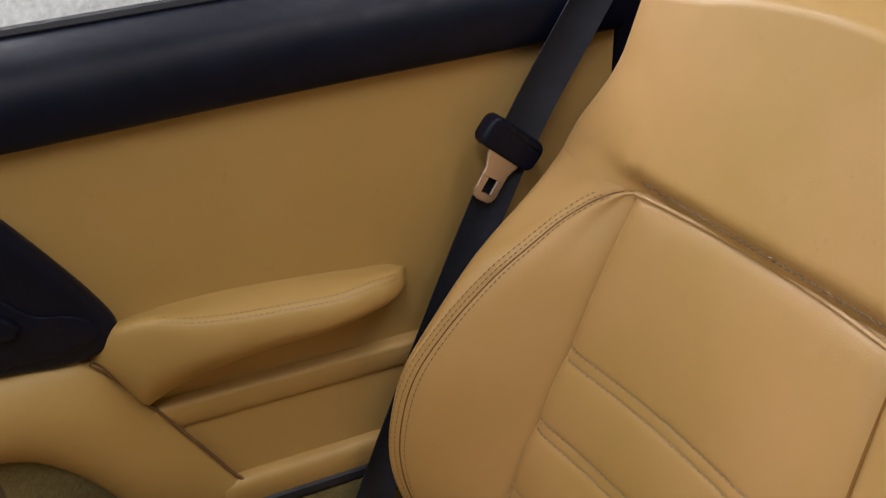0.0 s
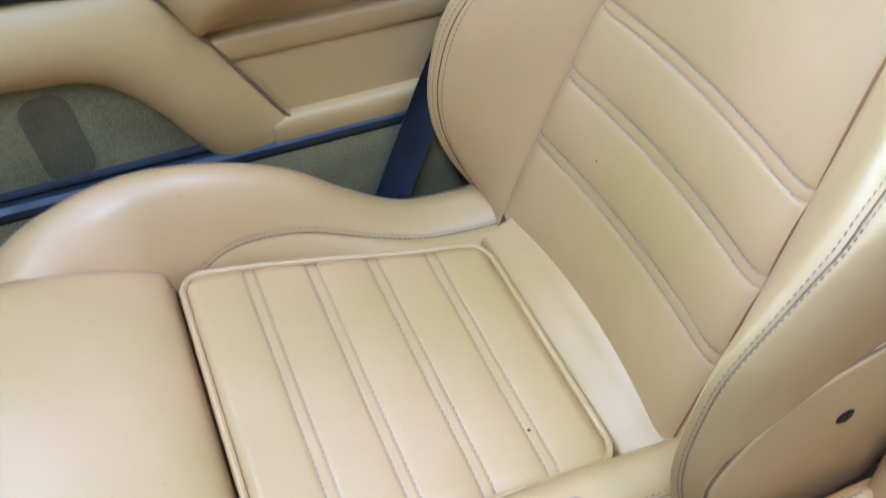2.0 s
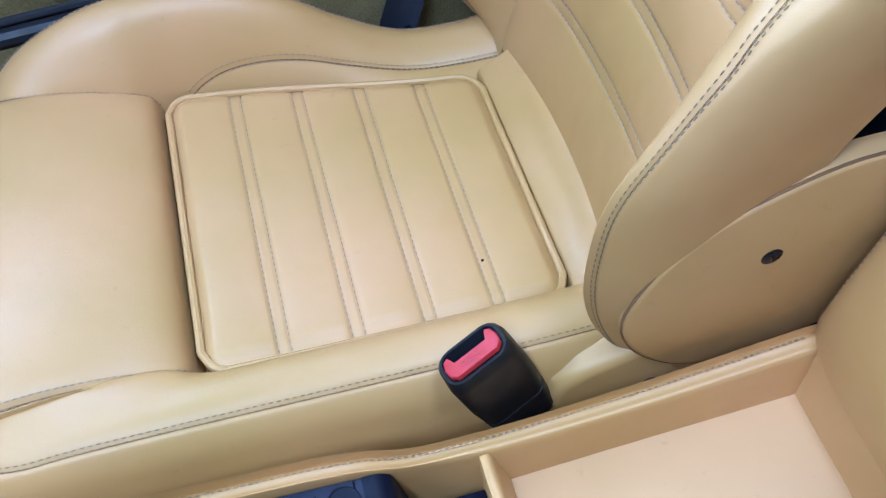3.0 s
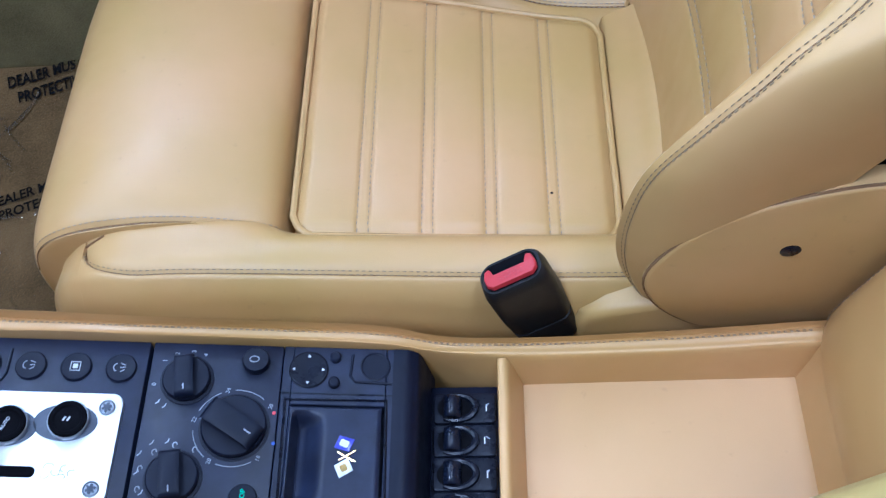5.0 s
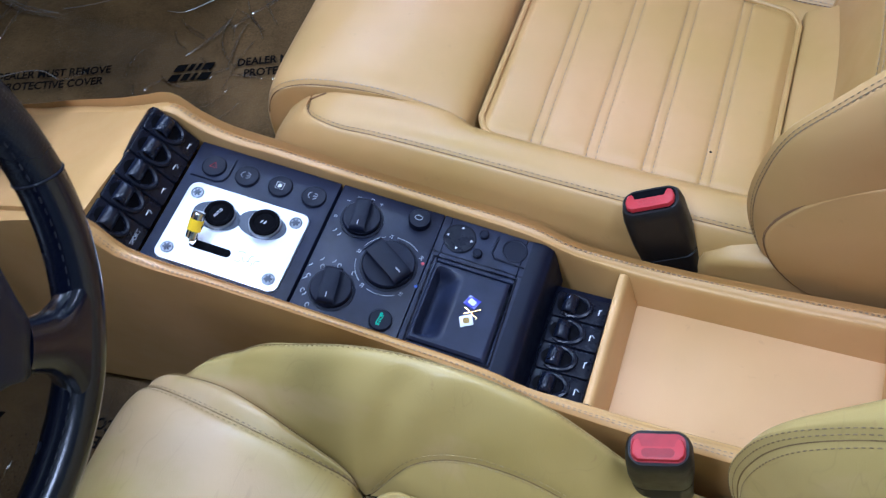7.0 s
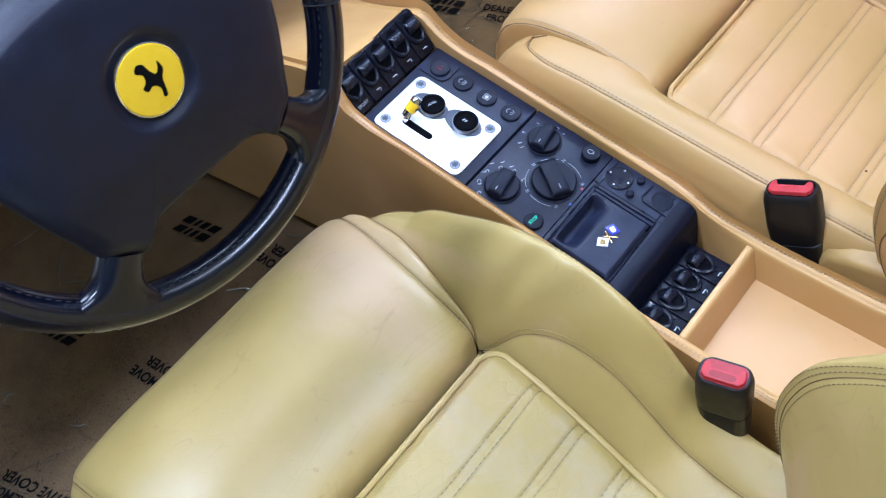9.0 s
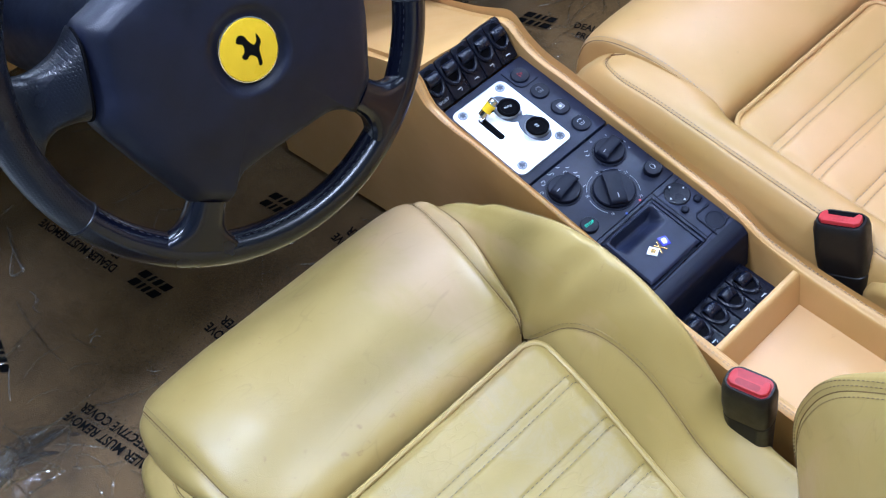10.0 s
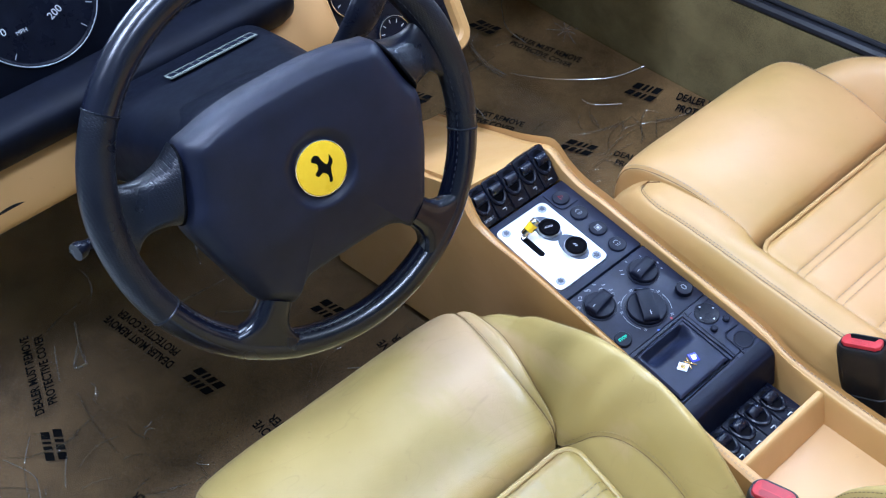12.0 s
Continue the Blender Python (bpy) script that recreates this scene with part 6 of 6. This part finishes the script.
def blade(u, k):
    c = along([Vector(p) for p in ((0.07, 0.0, -0.15), (0.12, 0.020, -0.135), (0.165, 0.050, -0.12), (0.20, 0.078, -0.12), (0.225, 0.095, -0.12))], 4 * u)
    a = 2 * math.pi * k / 16
    w = 0.010 + 0.010 * smoothstep(0.2, 0.6, u)
    return WM @ (c + Vector((-0.6, 0.8, 0)) * w * math.cos(a) + Vector((0, 0, 1)) * 0.006 * math.sin(a))


part("stalk", sheet(steps(0, 1, 24), range(16), blade, caps=True, loop=True), SATIN, col, "black blade-shaped wiper stalk")
part("stalk", tube(spline([WM @ Vector(p) for p in ((-0.07, -0.01, -0.14), (-0.13, -0.012, -0.125), (-0.180, -0.012, -0.11), (-0.206, -0.010, -0.10))], 24), lambda t: 0.005 + 0.004 * smoothstep(0.75, 0.9, t), 12), SATIN, col, "black indicator stalk")

# ---------------------------------------------------------------- dash
dash = thing("dashboard", (-0.6, -0.3, 0.7), "black instrument binnacle over a tan leather lower dash", "dashboard")
hood = [(-0.50, 0.700), (-0.455, 0.712), (-0.425, 0.738), (-0.418, 0.762), (-0.432, 0.775), (-0.470, 0.778), (-0.500, 0.780)]


def lip_fn(y, v):
    p = along([Vector((a, b, 0)) for a, b in hood], v)
    side = smoothstep(-0.20, -0.13, y)
    return Vector((p.x - 0.10 * side, y, p.y - 0.01 * side))


part("binnacle_lip", sheet(steps(-0.80, -0.10, 40), steps(0, 6, 30), lip_fn, caps=True), DASH, dash, "black padded binnacle edge")
face = part("instrument_face", box((0.02, 0.52, 0.24), pose(-0.515, -0.43, 0.880, 0, -14, 0), 0.004), DASH, dash, "black instrument face")
mf = pose(-0.515, -0.43, 0.880, 0, -14, 0) @ Matrix(((0, 0, 1, 0.011), (1, 0, 0, 0), (0, 1, 0, 0), (0, 0, 0, 1)))
for gx, gy, gr in ((-0.037, -0.022, 0.075), (0.100, -0.005, 0.056), (-0.17, 0.0, 0.04)):
    dial = part("dial", lathe([(gr, 0), (gr, 0.002), (gr - 0.002, 0.003), (gr - 0.004, 0.0015)], 56, mf @ pose(gx, gy, 0)), SATIN, face, "round black dial")
    part("dial_ring", tube([mf @ Vector((gx + gr * math.cos(t), gy + gr * math.sin(t), 0.003)) for t in steps(0, 2 * math.pi, 56)[:-1]], 0.0007, 6, True), DIM, dial)
    for k in range(13):
        a = radians(230 - 280 * k / 12)
        part("tick", box((0.007, 0.0011, 0.0005), mf @ pose(gx, gy, 0.0030) @ pose(0, 0, 0, 0, 0, math.degrees(a)) @ pose(gr * 0.87, 0, 0)), DIM, dial)
text("200", 0.012, mf @ pose(-0.018, -0.046, 0.0036, 0, 0, 20), WHITE, face)
text("MPH", 0.0065, mf @ pose(-0.060, -0.050, 0.0036), WHITE, face)
text("0", 0.012, mf @ pose(-0.078, -0.043, 0.0036), WHITE, face)
part("binnacle_back", box((0.30, 0.72, 0.30), pose(-0.70, -0.44, 0.86), 0.03), DASH, dash)
ld = [(-0.485, 0.775), (-0.460, 0.735), (-0.440, 0.690), (-0.435, 0.655), (-0.455, 0.640), (-0.52, 0.632), (-0.60, 0.632)]
part("lower_dash", sheet(steps(-0.80, -0.135, 40), steps(0, 6, 30), lambda y, v: Vector((along([Vector((a, b, 0)) for a, b in ld], v).x, y, along([Vector((a, b, 0)) for a, b in ld], v).y)), caps=True), TAN, dash, "tan leather lower dash panel")
part("dash_slot", prism([(0.018 * math.cos(t), 0.005 * math.sin(t)) for t in steps(0, 6.283, 20)[:-1]], pose(-0.4375, -0.600, 0.672, 90, 0, 90) @ pose(0, 0, -0.002, 0, 0, 0), 0.004), SATIN, dash, "small oval black slot")
part("upper_dash", box((0.34, 0.66, 0.16), pose(-0.73, -0.16, 0.70, 0, 0, 0), 0.03, 4), TAN, dash, "tan leather dash body")
# out of view; added so that the passenger floor lies in shade
part("unseen_passenger_dash", box((0.40, 0.49, 0.17), pose(-0.74, 0.415, 0.705, 0, 0, 0), 0.03, 4), TAN, dash, "tan leather dash block out of view, added to shade the passenger floor")
# unseen panel, added only to shade the footwells
tagged(part("footwell_blocker", box((0.62, 1.58, 0.04), pose(-1.07, -0.11, 0.80), 0.012), BLACK), "unseen black panel added to keep light out of the footwells", "dash shelf", kind="structure")
# gauge pod over the tunnel
pod = thing("gauge_pod", (-0.48, 0.0, 0.46), "tan leather centre pod with small round black gauges", "gauge pod")
mp_ = pose(-0.492, -0.003, 0.625, 0, -22, 0) @ Matrix(((0, 0, 1, 0), (1, 0, 0, 0), (0, 1, 0, 0), (0, 0, 0, 1)))
ro, ri = rounded(0.222, 0.210, 0.028, 8), rounded(0.186, 0.174, 0.018, 8)
POD = [(ro, 1.0, -0.16), (ro, 1.01, -0.010), (ro, 1.0, -0.002), (ro, 0.965, 0.0035), (ri, 1.04, 0.0035), (ri, 1.0, -0.001), (ri, 1.0, -0.02)]


def pod_fn(u, k):
    ring_, s_, z = POD[u]
    return mp_ @ Vector((ring_[k][0] * s_, ring_[k][1] * s_, z))


part("pod_frame", sheet(range(7), range(len(ro)), pod_fn, loop=True), TAN, pod, "rolled tan leather frame")
part("pod_face", prism(rounded(0.19, 0.178, 0.018, 8), mp_ @ pose(0, 0, -0.022), 0.004), SATIN, pod, "black gauge face")
for gx, gy, gr in ((-0.052, 0.045, 0.032), (0.035, 0.050, 0.030), (-0.008, -0.035, 0.026)):
    g = part("small_gauge", lathe([(gr, 0), (gr, 0.006), (gr - 0.003, 0.007), (gr - 0.004, 0.003)], 40, mp_ @ pose(gx, gy, -0.018)), BLACK, pod, "small round gauge")
    part("gauge_ring", tube([mp_ @ Vector((gx + gr * math.cos(t), gy + gr * math.sin(t), -0.011)) for t in steps(0, 6.283, 40)[:-1]], 0.0009, 6, True), CHROME, g)
    for k in range(7):
        a = 200 - 220 * k / 6
        part("tick", box((0.006, 0.0012, 0.0005), mp_ @ pose(gx, gy, -0.0142) @ pose(0, 0, 0, 0, 0, a) @ pose(gr * 0.72, 0, 0)), WHITE, g)
part("vent", box((0.07, 0.03, 0.012), mp_ @ pose(0.045, -0.05, -0.014), 0.003), BLACK, pod)

# ---------------------------------------------------------------- clear film over the floor
def film_z(x, y):
    z = fl(x) + cove(y) + 0.006
    wr = 0.0025 * noise.noise((x * 5, y * 5, 0.3)) + 0.0015 * noise.noise((x * 13, y * 13, 2.3))
    crumple = 0.011 * smoothstep(-0.47, -0.38, x) * smoothstep(0.56, 0.64, -y) * abs(noise.noise((x * 17, y * 17, 7.7)) + 0.5 * noise.noise((x * 41, y * 41, 1.7)))
    edge_ = smoothstep(-0.50, -0.36, x) * smoothstep(0.62, 0.78, -y)
    return z + wr + crumple + 0.045 * edge_ + 0.010 * edge_ * noise.noise((x * 9, y * 11, 4.4))


def film(name, y0, y1, label, mat):
    fm = thing(name, (-0.55, (y0 + y1) / 2, FLOOR + 0.01), label, "floor film", "floor films")
    part("film_sheet", sheet(steps(-1.30, -0.05, 180), steps(y0, y1, 110), lambda x, y: (x, y, film_z(x, y))), mat, fm, "thin clear plastic film")
    return fm


film_d = film("floor_protector", -0.89, -0.115, "clear plastic film with black print over the driver floor", FILM)
film_p = film("floor_protector", 0.115, 0.664, "clear plastic film with black print over the passenger floor", FILM_DARKER)


def lay(ob):
    """Lays flat print on the film."""
    for v in ob.data.vertices:
        v.co.z = film_z(v.co.x, v.co.y) + 0.0012
    return ob


def printed(fm, x, y, ang, with_text=True, with_logo=True):
    """One repeat of the print: a slanted two-row mark, then two lines of words; x, y is where the words start."""
    d = Vector((math.cos(radians(ang)), math.sin(radians(ang))))
    n = Vector((d.y, -d.x))
    def at(along_, down):
        p = Vector((x, y)) + d * along_ + n * down
        return pose(p.x, p.y, 0, 0, 0, ang)
    narrow = Matrix.Diagonal((0.83, 1, 1, 1))
    if with_text:
        lay(text("DEALER MUST REMOVE", 0.0220, at(0.0, -0.005) @ narrow, INK, fm, lift=0.0, align="LEFT", bold=0.0006))
        lay(text("PROTECTIVE COVER", 0.0220, at(0.012, 0.019) @ narrow, INK, fm, lift=0.0, align="LEFT", bold=0.0006))
    if with_logo:
        for row in (0, 1):
            along_ = -0.112 + 0.008 * (1 - row)
            for w in (0.020, 0.014, 0.008, 0.022) if row else (0.022, 0.010, 0.007, 0.020):
                bmq = bmesh.new()
                bmq.faces.new([bmq.verts.new((p, q, 0)) for p, q in ((0, -0.0115), (w, -0.0115), (w + 0.009, 0.0115), (0.009, 0.0115))])
                bmq.transform(at(along_, -0.005 + 0.020 * row) @ Matrix.Diagonal((0.80, 0.62, 1, 1)))
                lay(part("mark", bmq, INK, fm, smooth=False))
                along_ += (w + 0.006) * 0.80


printed(film_d, -0.634, -0.492, 191.7)
printed(film_d, -0.700, -0.712, 166)
printed(film_d, -0.238, -0.4245, 186)
printed(film_d, -0.607, -0.242, 192, False)
printed(film_d, -0.228, -0.191, 181, True, False)
printed(film_d, -0.2665, -0.636, 195)
printed(film_p, -0.918, 0.563, 11)
printed(film_p, -0.466, 0.428, 21)
printed(film_p, -0.842, 0.296, 21)
printed(film_p, -0.484, 0.634, 12)
# creases that stand up in the film
for fm, pts, w in (
    (film_p, ((-0.97, 0.47), (-0.89, 0.445), (-0.815, 0.45)), 0.003),
    (film_p, ((-0.52, 0.22), (-0.45, 0.24), (-0.36, 0.21)), 0.003),
    (film_d, ((-0.85, -0.585), (-0.80, -0.60), (-0.745, -0.61)), 0.005),
    (film_d, ((-0.745, -0.61), (-0.75, -0.63), (-0.80, -0.60)), 0.004),
    (film_d, ((-0.70, -0.648), (-0.62, -0.655), (-0.54, -0.65)), 0.004),
    (film_d, ((-0.44, -0.550), (-0.41, -0.560), (-0.38, -0.555)), 0.004),
    (film_d, ((-0.41, -0.275), (-0.385, -0.255), (-0.37, -0.25)), 0.003),
    (film_d, ((-0.68, -0.62), (-0.66, -0.635), (-0.65, -0.63)), 0.004),
):
    line = spline([Vector((*p, 0)) for p in pts], 30)
    part("crease", sheet([0, 1, 2], range(30), lambda u, k: Vector((line[k].x + (u - 1) * w * 0.6, line[k].y + (u - 1) * w * 0.6, film_z(line[k].x, line[k].y) + (w * 2.2 * math.sin(math.pi * k / 29) if u == 1 else -0.001)))), FOLD, fm)

# pale tubes along fold ridges paint the film's streaks and glints
for fm, pts in (
    (film_p, ((-0.815, 0.468), (-0.758, 0.495), (-0.696, 0.540), (-0.623, 0.620), (-0.595, 0.660))),
    (film_p, ((-1.037, 0.641), (-0.985, 0.598), (-0.935, 0.571), (-0.874, 0.568))),
    (film_p, ((-0.971, 0.480), (-0.906, 0.458), (-0.858, 0.453), (-0.818, 0.457))),
    (film_p, ((-0.955, 0.469), (-0.873, 0.446), (-0.818, 0.457))),
    (film_p, ((-0.633, 0.509), (-0.610, 0.508), (-0.593, 0.519), (-0.564, 0.557))),
    (film_p, ((-0.84, 0.30), (-0.78, 0.33), (-0.74, 0.325))),
    (film_d, ((-0.85, -0.585), (-0.80, -0.60), (-0.745, -0.61))),
    (film_d, ((-0.745, -0.61), (-0.75, -0.63), (-0.80, -0.60))),
    (film_d, ((-0.41, -0.275), (-0.385, -0.255), (-0.365, -0.25))),
    (film_d, ((-0.66, -0.80), (-0.60, -0.775), (-0.57, -0.775), (-0.52, -0.79))),
    (film_d, ((-0.672, -0.748), (-0.648, -0.763), (-0.628, -0.776))),
    (film_d, ((-0.591, -0.717), (-0.564, -0.730), (-0.538, -0.742))),
    (film_d, ((-0.822, -0.637), (-0.781, -0.650), (-0.744, -0.662))),
    (film_d, ((-0.698, -0.622), (-0.682, -0.620), (-0.672, -0.626))),
    (film_d, ((-0.537, -0.600), (-0.540, -0.590), (-0.535, -0.582))),
    (film_d, ((-0.427, -0.562), (-0.416, -0.557), (-0.410, -0.548))),
    (film_d, ((-0.551, -0.595), (-0.546, -0.588), (-0.552, -0.580))),
):
    line = spline([Vector((*p, 0)) for p in pts], 30)
    part("ridge_glint", tube([Vector((p.x, p.y, film_z(p.x, p.y) + 0.003 + 0.003 * math.sin(math.pi * q / 29))) for q, p in enumerate(line)], 0.0010, 6), RIDGE_GLINT, fm)
for k in range(9):
    a = k * 0.7 + 0.2
    part("ridge_glint", tube([Vector((-0.82 + r * math.cos(a), 0.645 + 0.6 * r * math.sin(a), film_z(-0.82 + r * math.cos(a), 0.645 + 0.6 * r * math.sin(a)) + 0.004 - 0.05 * r)) for r in steps(0.006, 0.03 + 0.012 * (k % 3), 6)], 0.0009, 5), RIDGE_GLINT, film_p)

# crumpled film in front of the driver seat and small scattered wrinkles that catch the light
rnd = random.Random(5)
for fm, n, (x0, x1), (y0, y1) in ((film_d, 34, (-0.95, -0.15), (-0.85, -0.14)), (film_p, 30, (-1.0, -0.25), (0.14, 0.60)), (film_d, 30, (-0.42, -0.22), (-0.80, -0.60)), (film_d, 16, (-0.62, -0.40), (-0.84, -0.68)), (film_p, 22, (-0.62, -0.43), (0.20, 0.60))):
    for k in range(n):
        cx, cy, a = rnd.uniform(x0, x1), rnd.uniform(y0, y1), rnd.uniform(0, math.pi)
        L, bend, hgt = rnd.uniform(0.015, 0.060), rnd.uniform(-0.3, 0.3), rnd.uniform(0.002, 0.006)
        d, nrm = Vector((math.cos(a), math.sin(a), 0)), Vector((-math.sin(a), math.cos(a), 0))
        line = [Vector((cx, cy, 0)) + d * (t * L) + nrm * (bend * L * t * t) for t in steps(-1, 1, 9)]
        part("crease", sheet([0, 1, 2], range(10), lambda u, q: line[q] + nrm * ((u - 1) * 0.002) + Vector((0, 0, film_z(line[q].x, line[q].y) + (hgt * math.sin(math.pi * q / 9) if u == 1 else -0.0005)))), FOLD, fm)

# pin-holes pricked in the floor mat before the driver seat
bm = bmesh.new()
for i in range(9):
    for k in range(30):
        hx, hy = -0.475 + 0.0165 * i + rnd.uniform(-0.002, 0.002), -0.66 + 0.0150 * (k + 0.5 * (i % 2)) + rnd.uniform(-0.002, 0.002)
        bm.faces.new([bm.verts.new((hx + 0.0012 * math.cos(t), hy + 0.0012 * math.sin(t), 0)) for t in steps(0, 2 * math.pi, 6)[:-1]])
tagged(lay(part("pin_holes", bm, CARPET_RUBBED, film_d, smooth=False)), "rows of tiny dark pin-holes", kind="stuff")
